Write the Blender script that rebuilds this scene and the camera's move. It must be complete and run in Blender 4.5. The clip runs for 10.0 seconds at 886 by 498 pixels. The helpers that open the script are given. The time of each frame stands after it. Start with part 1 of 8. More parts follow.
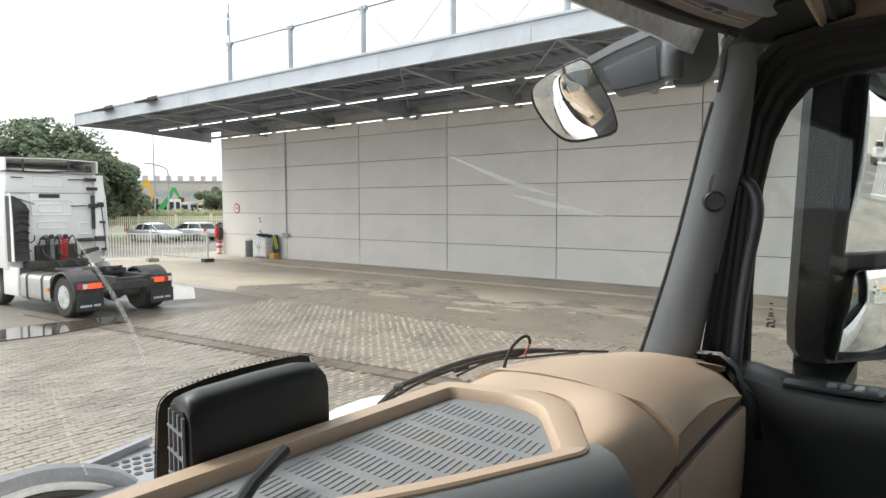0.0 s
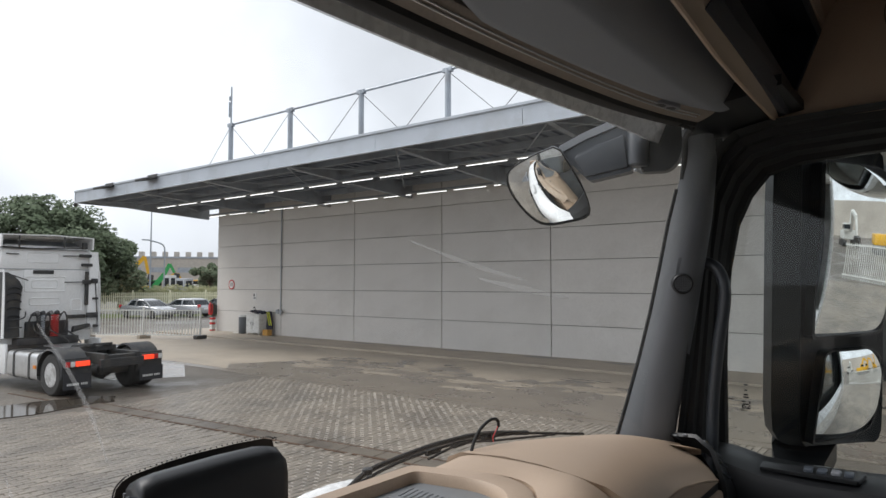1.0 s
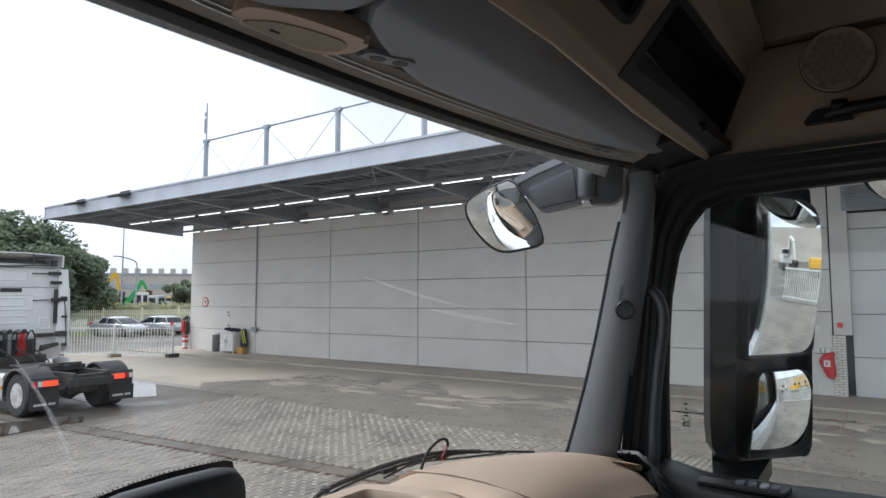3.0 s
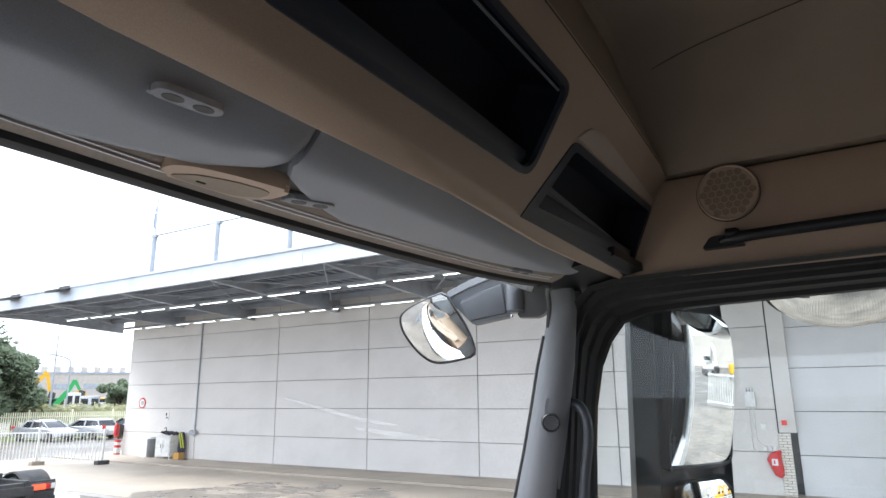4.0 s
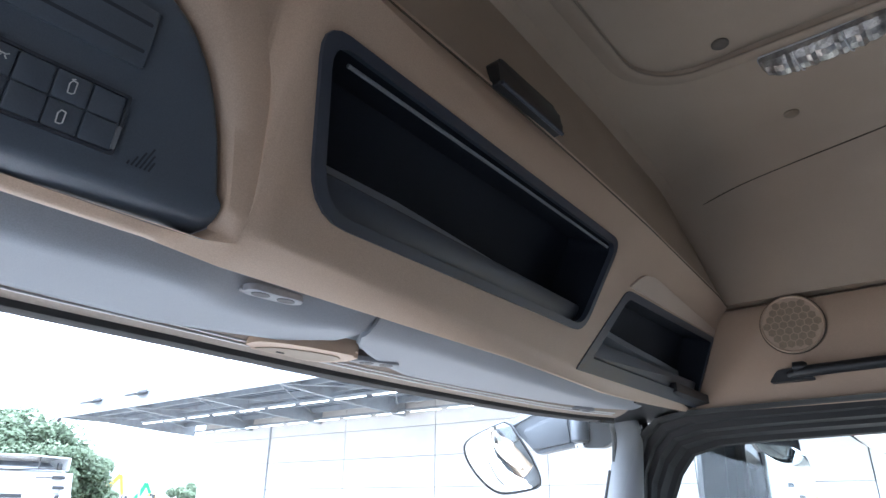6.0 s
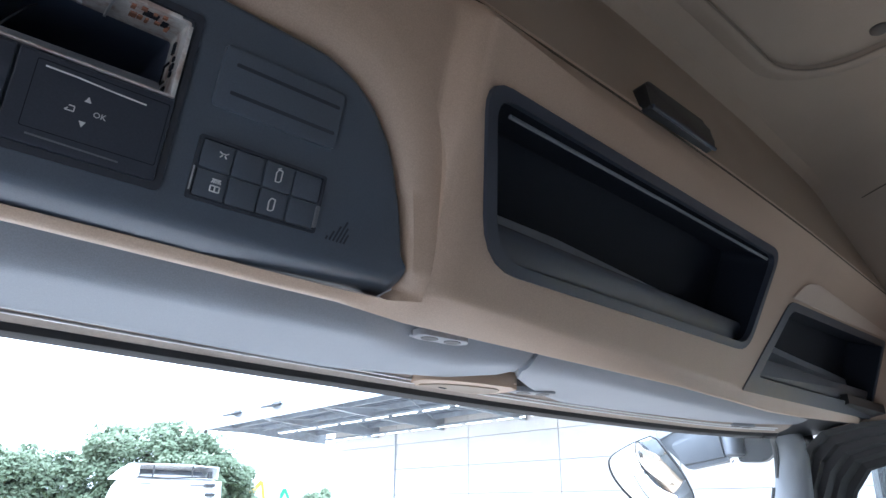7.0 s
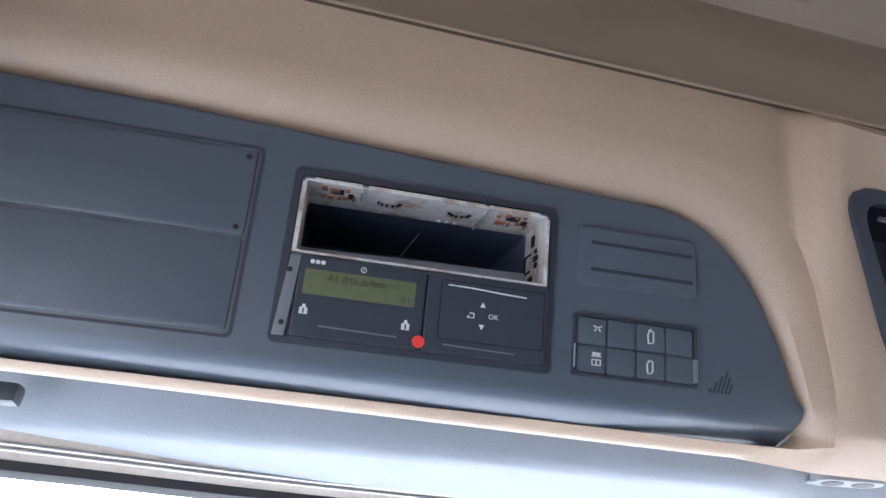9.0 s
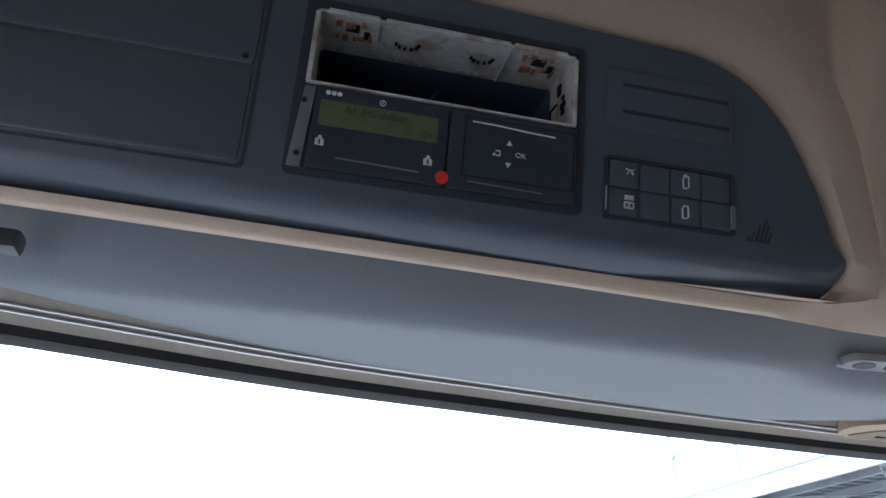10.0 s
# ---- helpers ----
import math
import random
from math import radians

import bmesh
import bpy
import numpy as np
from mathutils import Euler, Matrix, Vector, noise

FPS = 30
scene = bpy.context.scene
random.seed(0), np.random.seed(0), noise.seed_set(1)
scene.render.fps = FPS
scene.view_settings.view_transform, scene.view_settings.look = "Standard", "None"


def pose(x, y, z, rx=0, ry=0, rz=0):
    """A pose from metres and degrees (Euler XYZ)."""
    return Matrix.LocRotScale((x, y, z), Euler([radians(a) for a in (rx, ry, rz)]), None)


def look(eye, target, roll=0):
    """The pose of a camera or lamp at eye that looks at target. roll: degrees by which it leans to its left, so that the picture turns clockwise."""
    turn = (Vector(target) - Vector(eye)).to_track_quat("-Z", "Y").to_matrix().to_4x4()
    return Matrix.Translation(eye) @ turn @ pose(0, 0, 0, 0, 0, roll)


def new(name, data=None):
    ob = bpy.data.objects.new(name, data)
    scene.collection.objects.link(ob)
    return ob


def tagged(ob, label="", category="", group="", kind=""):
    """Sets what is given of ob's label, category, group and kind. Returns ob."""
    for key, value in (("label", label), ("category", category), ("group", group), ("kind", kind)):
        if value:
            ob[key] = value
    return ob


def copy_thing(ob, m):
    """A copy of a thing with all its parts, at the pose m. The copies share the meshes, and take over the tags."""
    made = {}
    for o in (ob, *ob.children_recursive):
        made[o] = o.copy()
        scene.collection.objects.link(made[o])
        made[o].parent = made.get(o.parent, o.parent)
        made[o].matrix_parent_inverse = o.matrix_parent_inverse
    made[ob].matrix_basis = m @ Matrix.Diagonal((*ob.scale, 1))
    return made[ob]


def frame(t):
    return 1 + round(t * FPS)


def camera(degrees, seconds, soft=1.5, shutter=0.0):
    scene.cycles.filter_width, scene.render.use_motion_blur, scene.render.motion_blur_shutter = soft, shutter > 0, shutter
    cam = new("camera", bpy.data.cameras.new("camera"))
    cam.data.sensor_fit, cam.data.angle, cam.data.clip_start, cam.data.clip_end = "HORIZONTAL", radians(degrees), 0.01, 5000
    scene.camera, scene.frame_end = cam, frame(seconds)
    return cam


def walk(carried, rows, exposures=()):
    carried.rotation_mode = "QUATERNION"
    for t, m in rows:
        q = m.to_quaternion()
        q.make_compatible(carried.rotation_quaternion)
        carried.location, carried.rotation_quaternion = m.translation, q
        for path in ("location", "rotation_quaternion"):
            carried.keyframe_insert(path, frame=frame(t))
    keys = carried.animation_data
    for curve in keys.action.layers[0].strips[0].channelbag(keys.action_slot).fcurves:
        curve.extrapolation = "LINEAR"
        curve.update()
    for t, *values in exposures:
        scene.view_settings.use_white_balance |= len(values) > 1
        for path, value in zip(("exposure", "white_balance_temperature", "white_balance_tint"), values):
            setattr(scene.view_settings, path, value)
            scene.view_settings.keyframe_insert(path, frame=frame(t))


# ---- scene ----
cam = camera(69.7, 10.0)
PATH = [
    (0, (-0.42, 0.017, 2.657), (1.124, 1.283, 2.524), -0.1),
    (0.5, (-0.419, 0.005, 2.673), (1.133, 1.265, 2.74), -0.0),
    (1, (-0.416, -0.036, 2.668), (1.137, 1.22, 2.775), 0.0),
    (1.5, (-0.401, -0.058, 2.666), (1.152, 1.197, 2.778), -0.2),
    (2, (-0.419, -0.092, 2.686), (1.135, 1.161, 2.813), -0.1),
    (2.2, (-0.423, -0.097, 2.693), (1.13, 1.157, 2.824), -0.1),
    (3.3, (-0.464, -0.142, 2.691), (1.191, 0.962, 2.891), -0.2),
    (3.5, (-0.462, -0.157, 2.698), (1.27, 0.814, 2.94), -0.2),
    (4, (-0.484, -0.205, 2.726), (1.157, 0.844, 3.181), -0.5),
    (4.5, (-0.503, -0.237, 2.744), (1.06, 0.799, 3.438), -0.0),
    (5, (-0.515, -0.258, 2.762), (1.051, 0.745, 3.498), 0.0),
    (5.2, (-0.52, -0.255, 2.775), (1.049, 0.741, 3.515), 0.2),
    (6.3, (-0.555, -0.263, 2.793), (0.814, 0.984, 3.549), 0.3),
    (6.5, (-0.562, -0.25, 2.802), (0.758, 1.047, 3.56), 0.1),
    (7, (-0.598, -0.235, 2.819), (0.611, 1.166, 3.578), 0.4),
    (7.5, (-0.626, -0.234, 2.835), (0.418, 1.251, 3.673), 0.5),
    (7.6, (-0.638, -0.214, 2.848), (0.342, 1.277, 3.75), -0.4),
    (8, (-0.653, -0.245, 2.845), (-0.082, 1.278, 4.008), 1.6),
    (8.5, (-0.664, -0.241, 2.842), (-0.305, 1.348, 4.001), 2.2),
    (9, (-0.661, -0.225, 2.834), (-0.296, 1.403, 3.937), 2.3),
    (9.5, (-0.65, -0.188, 2.801), (-0.276, 1.432, 3.913), 2.1),
    (10, (-0.657, -0.156, 2.772), (-0.284, 1.509, 3.815), 1.9),
]
EXPOSURES = [(0, 1.02, 6550, 8), (0.4, 0.37, 6400, 10), (1, 0.24, 6350, 12), (2.2, 0.42, 5950, 11), (3.5, 0.82, 5950, 11), (4.0, 1.65, 5900, 12), (4.6, 2.55, 5700, 12), (5.1, 3.0, 5500, 12), (6.5, 3.15, 5150, 10), (7.5, 3.25, 5100, 11), (8, 3.8, 5050, 18), (8.4, 4.65, 5100, 15), (9, 4.35, 5150, 11), (9.5, 3.45, 5150, 9), (10, 2.55, 5150, 8)]
walk(cam, [(t, look(eye, target, roll)) for t, eye, target, roll in PATH], EXPOSURES)

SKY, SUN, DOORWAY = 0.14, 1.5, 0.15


# ---- world, sun and light ----
world = bpy.data.worlds.new("sky")
scene.world = world
world.use_nodes = True
_n, _l = world.node_tree.nodes, world.node_tree.links
_n.clear()
_out = _n.new("ShaderNodeOutputWorld")
_bg = _n.new("ShaderNodeBackground")
_sky = _n.new("ShaderNodeTexSky")
_sky.sky_type = "NISHITA"
_sky.sun_disc = False
_sky.sun_elevation, _sky.sun_rotation = radians(48), radians(-25)
_sky.dust_density, _sky.air_density = 4.0, 1.0
_hsv = _n.new("ShaderNodeHueSaturation")
_hsv.inputs["Saturation"].default_value = 0.10
_geo = _n.new("ShaderNodeTexCoord")
_cl = _n.new("ShaderNodeTexNoise")
_cl.inputs["Scale"].default_value, _cl.inputs["Detail"].default_value = 2.2, 5.0
_ramp = _n.new("ShaderNodeMapRange")
_ramp.inputs["From Min"].default_value, _ramp.inputs["From Max"].default_value = 0.3, 0.7
_ramp.inputs["To Min"].default_value, _ramp.inputs["To Max"].default_value = 0.62, 1.10
_mul = _n.new("ShaderNodeVectorMath")
_mul.operation = "SCALE"
_mix = _n.new("ShaderNodeMix")
_mix.data_type = "RGBA"
_mix.inputs["Factor"].default_value = 0.65
_mix.inputs["B"].default_value = (8.7, 9.1, 9.6, 1)
_l.new(_sky.outputs["Color"], _hsv.inputs["Color"])
_l.new(_hsv.outputs["Color"], _mix.inputs["A"])
_l.new(_geo.outputs["Generated"], _cl.inputs["Vector"])
_l.new(_cl.outputs["Fac"], _ramp.inputs["Value"])
_l.new(_mix.outputs["Result"], _mul.inputs[0])
_l.new(_ramp.outputs["Result"], _mul.inputs["Scale"])
_l.new(_mul.outputs["Vector"], _bg.inputs["Color"])
_bg.inputs["Strength"].default_value = SKY
_l.new(_bg.outputs["Background"], _out.inputs["Surface"])

_sun = bpy.data.lights.new("sun", "SUN")
_sun.energy, _sun.angle, _sun.color = SUN, radians(25), (1.0, 0.96, 0.9)
sun = new("sun", _sun)
sun.matrix_world = look((-14, 30, 40), (0, 0, 0))


# added fill lamp at the open driver's doorway, lifts the console from low left
_door = bpy.data.lights.new("doorway_fill", "AREA")
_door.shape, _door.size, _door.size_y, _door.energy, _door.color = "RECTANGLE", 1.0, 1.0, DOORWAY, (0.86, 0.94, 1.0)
new("doorway_fill", _door).matrix_world = look((-1.13, 0.0, 2.15), (-0.1, 0.18, 2.90))

# ---- materials ----
def mat(name, a, b=None, rough=0.6, metal=0.0, scale=20.0, fine=200.0, bump=0.1, dist=0.002, rvar=0.1, spec=0.5,
        coat=0.0, island=0.0, objrand=0.0, dirt=None, dscale=1.0, damount=0.5, drough=None, grain=0.10, dedge=0.07, dstretch=(1, 1, 1)):
    """A surface with two sizes of variation: a to b by a broad noise, fine grain and relief; dirt adds stains."""
    m = bpy.data.materials.new(name)
    m.use_nodes = True
    n, l = m.node_tree.nodes, m.node_tree.links
    p = n["Principled BSDF"]
    b = b or tuple(c * 0.85 for c in a)
    tc = n.new("ShaderNodeTexCoord")
    big = n.new("ShaderNodeTexNoise")
    big.inputs["Scale"].default_value, big.inputs["Detail"].default_value = scale, 4
    sm = n.new("ShaderNodeTexNoise")
    sm.inputs["Scale"].default_value, sm.inputs["Detail"].default_value = fine, 3
    l.new(tc.outputs["Object"], big.inputs["Vector"])
    l.new(tc.outputs["Object"], sm.inputs["Vector"])
    mx = n.new("ShaderNodeMix")
    mx.data_type = "RGBA"
    mx.inputs["A"].default_value, mx.inputs["B"].default_value = (*a, 1), (*b, 1)
    mr = n.new("ShaderNodeMapRange")
    mr.inputs["From Min"].default_value, mr.inputs["From Max"].default_value = 0.3, 0.7
    l.new(big.outputs["Fac"], mr.inputs["Value"])
    fac = mr.outputs["Result"]
    if island or objrand:
        src = n.new("ShaderNodeNewGeometry" if island else "ShaderNodeObjectInfo")
        k = n.new("ShaderNodeMix")
        k.inputs["Factor"].default_value = island or objrand
        l.new(fac, k.inputs["A"])
        l.new(src.outputs["Random Per Island" if island else "Random"], k.inputs["B"])
        fac = k.outputs["Result"]
    l.new(fac, mx.inputs["Factor"])
    col = mx.outputs["Result"]
    if grain:
        gm, gr = n.new("ShaderNodeVectorMath"), n.new("ShaderNodeMapRange")
        gm.operation = "SCALE"
        gr.inputs["From Min"].default_value, gr.inputs["From Max"].default_value = 0.3, 0.7
        gr.inputs["To Min"].default_value, gr.inputs["To Max"].default_value = 1 - grain, 1 + grain
        l.new(sm.outputs["Fac"], gr.inputs["Value"])
        l.new(col, gm.inputs[0])
        l.new(gr.outputs["Result"], gm.inputs["Scale"])
        col = gm.outputs["Vector"]
    rf = n.new("ShaderNodeMapRange")
    rf.inputs["To Min"].default_value, rf.inputs["To Max"].default_value = max(rough - rvar, 0.02), min(rough + rvar, 1)
    l.new(sm.outputs["Fac"], rf.inputs["Value"])
    ro = rf.outputs["Result"]
    if dirt:
        dn = n.new("ShaderNodeTexNoise")
        dn.inputs["Scale"].default_value, dn.inputs["Detail"].default_value = dscale, 6
        dn.inputs["Roughness"].default_value = 0.62
        st = n.new("ShaderNodeMapping")
        st.inputs["Scale"].default_value = dstretch
        l.new(tc.outputs["Object"], st.inputs["Vector"])
        l.new(st.outputs["Vector"], dn.inputs["Vector"])
        dr = n.new("ShaderNodeMapRange")
        dr.inputs["From Min"].default_value, dr.inputs["From Max"].default_value = 0.55 - dedge, 0.55 + dedge
        dr.inputs["To Max"].default_value = damount
        l.new(dn.outputs["Fac"], dr.inputs["Value"])
        dm = n.new("ShaderNodeMix")
        dm.data_type = "RGBA"
        dm.inputs["B"].default_value = (*dirt, 1)
        l.new(dr.outputs["Result"], dm.inputs["Factor"])
        l.new(col, dm.inputs["A"])
        col = dm.outputs["Result"]
        if drough is not None:
            rm = n.new("ShaderNodeMix")
            rm.inputs["B"].default_value = drough
            l.new(dr.outputs["Result"], rm.inputs["Factor"])
            l.new(ro, rm.inputs["A"])
            ro = rm.outputs["Result"]
    l.new(col, p.inputs["Base Color"])
    l.new(ro, p.inputs["Roughness"])
    p.inputs["Metallic"].default_value = metal
    p.inputs["Specular IOR Level"].default_value = spec
    p.inputs["Coat Weight"].default_value = coat
    p.inputs["Coat Roughness"].default_value = 0.08
    if bump:
        bp = n.new("ShaderNodeBump")
        bp.inputs["Strength"].default_value, bp.inputs["Distance"].default_value = bump, dist
        l.new(sm.outputs["Fac"], bp.inputs["Height"])
        l.new(bp.outputs["Normal"], p.inputs["Normal"])
    return m


def glass_mat(name, tint, rough=0.0):
    """A thin pane: clear with a mirror gloss."""
    m = bpy.data.materials.new(name)
    m.use_nodes = True
    n, l = m.node_tree.nodes, m.node_tree.links
    n.remove(n["Principled BSDF"])
    t, g, x, f = n.new("ShaderNodeBsdfTransparent"), n.new("ShaderNodeBsdfGlossy"), n.new("ShaderNodeMixShader"), n.new("ShaderNodeLayerWeight")
    t.inputs["Color"].default_value = (*tint, 1)
    g.inputs["Roughness"].default_value = rough
    f.inputs["Blend"].default_value = 0.5
    pw, ad = n.new("ShaderNodeMath"), n.new("ShaderNodeMath")
    pw.operation, ad.operation = "POWER", "MULTIPLY_ADD"
    pw.inputs[1].default_value, ad.inputs[1].default_value, ad.inputs[2].default_value = 4.0, 0.55, 0.025
    l.new(f.outputs["Facing"], pw.inputs[0])
    l.new(pw.outputs[0], ad.inputs[0])
    l.new(ad.outputs[0], x.inputs["Fac"])
    l.new(t.outputs["BSDF"], x.inputs[1])
    l.new(g.outputs["BSDF"], x.inputs[2])
    l.new(x.outputs["Shader"], n["Material Output"].inputs["Surface"])
    return m


def lamp_mat(name, colour, strength):
    m = bpy.data.materials.new(name)
    m.use_nodes = True
    p = m.node_tree.nodes["Principled BSDF"]
    p.inputs["Base Color"].default_value = (*colour, 1)
    p.inputs["Emission Color"].default_value = (*colour, 1)
    p.inputs["Emission Strength"].default_value = strength
    return m


BEIGE = mat("beige_plastic", (0.465, 0.348, 0.252), (0.43, 0.32, 0.230), 0.48, scale=6, fine=900, bump=0.25, dist=0.0006)
BEIGE_CLOTH = mat("beige_headliner", (0.38, 0.305, 0.230), (0.34, 0.272, 0.204), 0.9, scale=5, fine=1400, bump=0.4, dist=0.0008)
CREAM = mat("cream_plastic", (0.55, 0.45, 0.36), (0.51, 0.415, 0.33), 0.55, scale=6, fine=900, bump=0.2, dist=0.0005)
ANTHRACITE = mat("anthracite_plastic", (0.088, 0.104, 0.128), (0.077, 0.091, 0.113), 0.40, scale=8, fine=1100, bump=0.22, spec=0.6, dist=0.0005)
# darker than the plastic itself: shade of deep recesses is put into the colour
DARK_BAY = mat("black_liner_with_shade", (0.0050, 0.0074, 0.0145), (0.0042, 0.0064, 0.0125), 0.75, spec=0.3, scale=8, fine=800, bump=0.2, dist=0.0005)
BLACK = mat("black_trim", (0.014, 0.015, 0.017), (0.010, 0.011, 0.012), 0.45, scale=10, fine=900, bump=0.05, dist=0.0005)
RUBBER = mat("black_rubber", (0.010, 0.010, 0.011), (0.016, 0.016, 0.016), 0.7, scale=14, fine=500, bump=0.25, dist=0.0008)
PILLAR = mat("grey_pillar_trim", (0.165, 0.173, 0.184), (0.148, 0.156, 0.166), 0.6, scale=7, fine=1100, bump=0.3, dist=0.0005)
VISOR = mat("grey_visor_vinyl", (0.265, 0.286, 0.315), (0.245, 0.265, 0.294), 0.52, scale=5, fine=900, bump=0.25, dist=0.0005)
MATGREY = mat("grey_rubber_mat", (0.205, 0.215, 0.225), (0.18, 0.19, 0.20), 0.65, scale=9, fine=700, bump=0.2, dist=0.0005, dirt=(0.24, 0.22, 0.19), dscale=7, damount=0.3)
SILVER = mat("silver_strip", (0.6, 0.6, 0.6), (0.5, 0.5, 0.5), 0.35, 0.6, scale=9, fine=300, bump=0.05)
CHROME = mat("chrome", (0.75, 0.75, 0.76), (0.7, 0.7, 0.7), 0.12, 1.0, scale=9, fine=300, bump=0.0)
MIRROR = mat("mirror_glass", (0.86, 0.88, 0.88), (0.84, 0.86, 0.86), 0.015, 1.0, scale=4, fine=30, bump=0.0, rvar=0.008)
ZINC = mat("zinc_sheet", (0.72, 0.70, 0.67), (0.55, 0.53, 0.50), 0.45, 0.35, scale=60, fine=400, bump=0.2, dist=0.0005, dirt=(0.30, 0.15, 0.08), dscale=45, damount=0.6, drough=0.7)
GLASS = glass_mat("windscreen_glass", (0.95, 0.965, 0.96))
SIDEGLASS = glass_mat("side_window_glass", (0.92, 0.945, 0.935))
WHITE_INK = mat("white_print", (0.72, 0.72, 0.70), (0.68, 0.68, 0.66), 0.6, bump=0)
RED_DOT = mat("red_sticker", (0.75, 0.05, 0.03), (0.70, 0.045, 0.03), 0.5, bump=0.02)
LCD = mat("green_display", (0.125, 0.14, 0.068), (0.115, 0.13, 0.062), 0.35, scale=10, fine=200, bump=0)
LCD_INK = mat("display_ink", (0.045, 0.049, 0.028), (0.041, 0.045, 0.028), 0.4, bump=0)
WHITE_PAINT = mat("white_lacquer", (0.84, 0.84, 0.83), (0.81, 0.81, 0.80), 0.28, scale=2, fine=60, bump=0.02, coat=0.5, dirt=(0.55, 0.53, 0.49), dscale=1.3, damount=0.18)
WHITE_MAIN = mat("white_steel_paint", (0.74, 0.74, 0.71), (0.66, 0.66, 0.63), 0.5, scale=3, fine=80, bump=0.05, dirt=(0.42, 0.38, 0.32), dscale=2.5, damount=0.25)
CHASSIS = mat("black_chassis", (0.030, 0.031, 0.034), (0.045, 0.044, 0.042), 0.55, scale=6, fine=140, bump=0.25, dirt=(0.09, 0.08, 0.065), dscale=3, damount=0.5)
MUDFLAP = mat("black_mud_flap", (0.025, 0.026, 0.03), (0.035, 0.036, 0.04), 0.5, scale=5, fine=200, bump=0.2)
ALU = mat("brushed_aluminium", (0.62, 0.62, 0.62), (0.52, 0.52, 0.52), 0.32, 0.9, scale=6, fine=200, bump=0.08)
TAIL_RED = lamp_mat("tail_lamp_red", (0.85, 0.06, 0.02), 0.9)
ORANGE = mat("orange_reflector", (0.85, 0.28, 0.02), (0.8, 0.25, 0.02), 0.3, bump=0)
PANEL = mat("hall_panel", (0.66, 0.635, 0.60), (0.62, 0.597, 0.565), 0.5, scale=0.6, fine=30, bump=0.08, dist=0.003, objrand=0.35, dirt=(0.50, 0.475, 0.44), dscale=0.8, damount=0.28)
JOINT = mat("panel_joint", (0.12, 0.12, 0.12), (0.10, 0.10, 0.10), 0.8, bump=0)
STEEL = mat("galvanised_steel", (0.40, 0.435, 0.475), (0.33, 0.36, 0.395), 0.5, 0.35, scale=2.5, fine=60, bump=0.1, dirt=(0.20, 0.17, 0.14), dscale=1.2, damount=0.3)
ROOFDARK = mat("dark_roof_deck", (0.25, 0.28, 0.33), (0.20, 0.225, 0.265), 0.55, scale=1.5, fine=30, bump=0.15)
TUBE = lamp_mat("fluorescent_tube", (1.0, 0.99, 0.96), 1.8)
GROUND = mat("yard_ground", (0.160, 0.138, 0.113), (0.095, 0.082, 0.067), 0.55, scale=0.45, fine=16, bump=1.0, dist=0.02, dirt=(0.11, 0.095, 0.078), dscale=0.30, damount=0.8, drough=0.22, grain=0.5, dedge=0.045)
CONCRETE = mat("yard_concrete", (0.43, 0.368, 0.292), (0.365, 0.312, 0.248), 0.62, scale=0.6, fine=16, bump=0.3, dist=0.006, dirt=(0.20, 0.17, 0.138), dscale=0.5, damount=0.32, drough=0.4, grain=0.13, dedge=0.05, dstretch=(1.2, 0.5, 1))
WETSLAB = mat("wet_concrete", (0.27, 0.24, 0.205), (0.21, 0.186, 0.16), 0.22, scale=0.6, fine=14, bump=0.2, dist=0.003, dirt=(0.14, 0.122, 0.104), dscale=0.5, damount=0.75, drough=0.12, grain=0.15, dedge=0.04)
PAVER = mat("concrete_paver", (0.285, 0.247, 0.20), (0.165, 0.144, 0.118), 0.40, scale=1.2, fine=120, bump=0.5, dist=0.004, island=0.4, grain=0.2, dirt=(0.12, 0.106, 0.09), dscale=0.8, damount=0.65, drough=0.34)
PAVER_ONE = mat("concrete_paver_near", (0.285, 0.247, 0.20), (0.165, 0.144, 0.118), 0.40, scale=1.2, fine=120, bump=0.5, dist=0.004, objrand=0.4, grain=0.2, dirt=(0.12, 0.106, 0.09), dscale=0.8, damount=0.65, drough=0.34)
WATER = mat("puddle_water", (0.075, 0.063, 0.05), (0.06, 0.05, 0.04), 0.06, scale=1, fine=6, bump=0.02, rvar=0.03)
BRICK = mat("cream_brick", (0.78, 0.74, 0.66), (0.66, 0.62, 0.54), 0.8, scale=12, fine=120, bump=0.4, dist=0.003, objrand=0.5)
MORTAR = mat("mortar", (0.22, 0.21, 0.2), (0.18, 0.17, 0.16), 0.9, scale=12, fine=120, bump=0.3)
RED = mat("red_gloss", (0.58, 0.02, 0.02), (0.52, 0.02, 0.02), 0.4, bump=0.05)
YELLOW = mat("yellow_machine_paint", (0.80, 0.44, 0.01), (0.74, 0.40, 0.01), 0.4, scale=3, fine=60, bump=0.05, dirt=(0.4, 0.24, 0.03), dscale=4, damount=0.35)
GREEN_PAINT = mat("green_machine_paint", (0.03, 0.36, 0.09), (0.03, 0.30, 0.08), 0.45, bump=0.05)
LEAF = mat("tree_foliage", (0.105, 0.140, 0.082), (0.19, 0.225, 0.145), 0.85, scale=0.5, fine=20, bump=0, island=0.6, spec=0.15)
BUSH_LEAF = mat("verge_foliage", (0.17, 0.19, 0.08), (0.30, 0.28, 0.14), 0.7, scale=0.8, fine=20, bump=0, island=0.6)
BARK = mat("bark", (0.09, 0.07, 0.05), (0.06, 0.045, 0.03), 0.9, scale=4, fine=40, bump=0.6, dist=0.02)
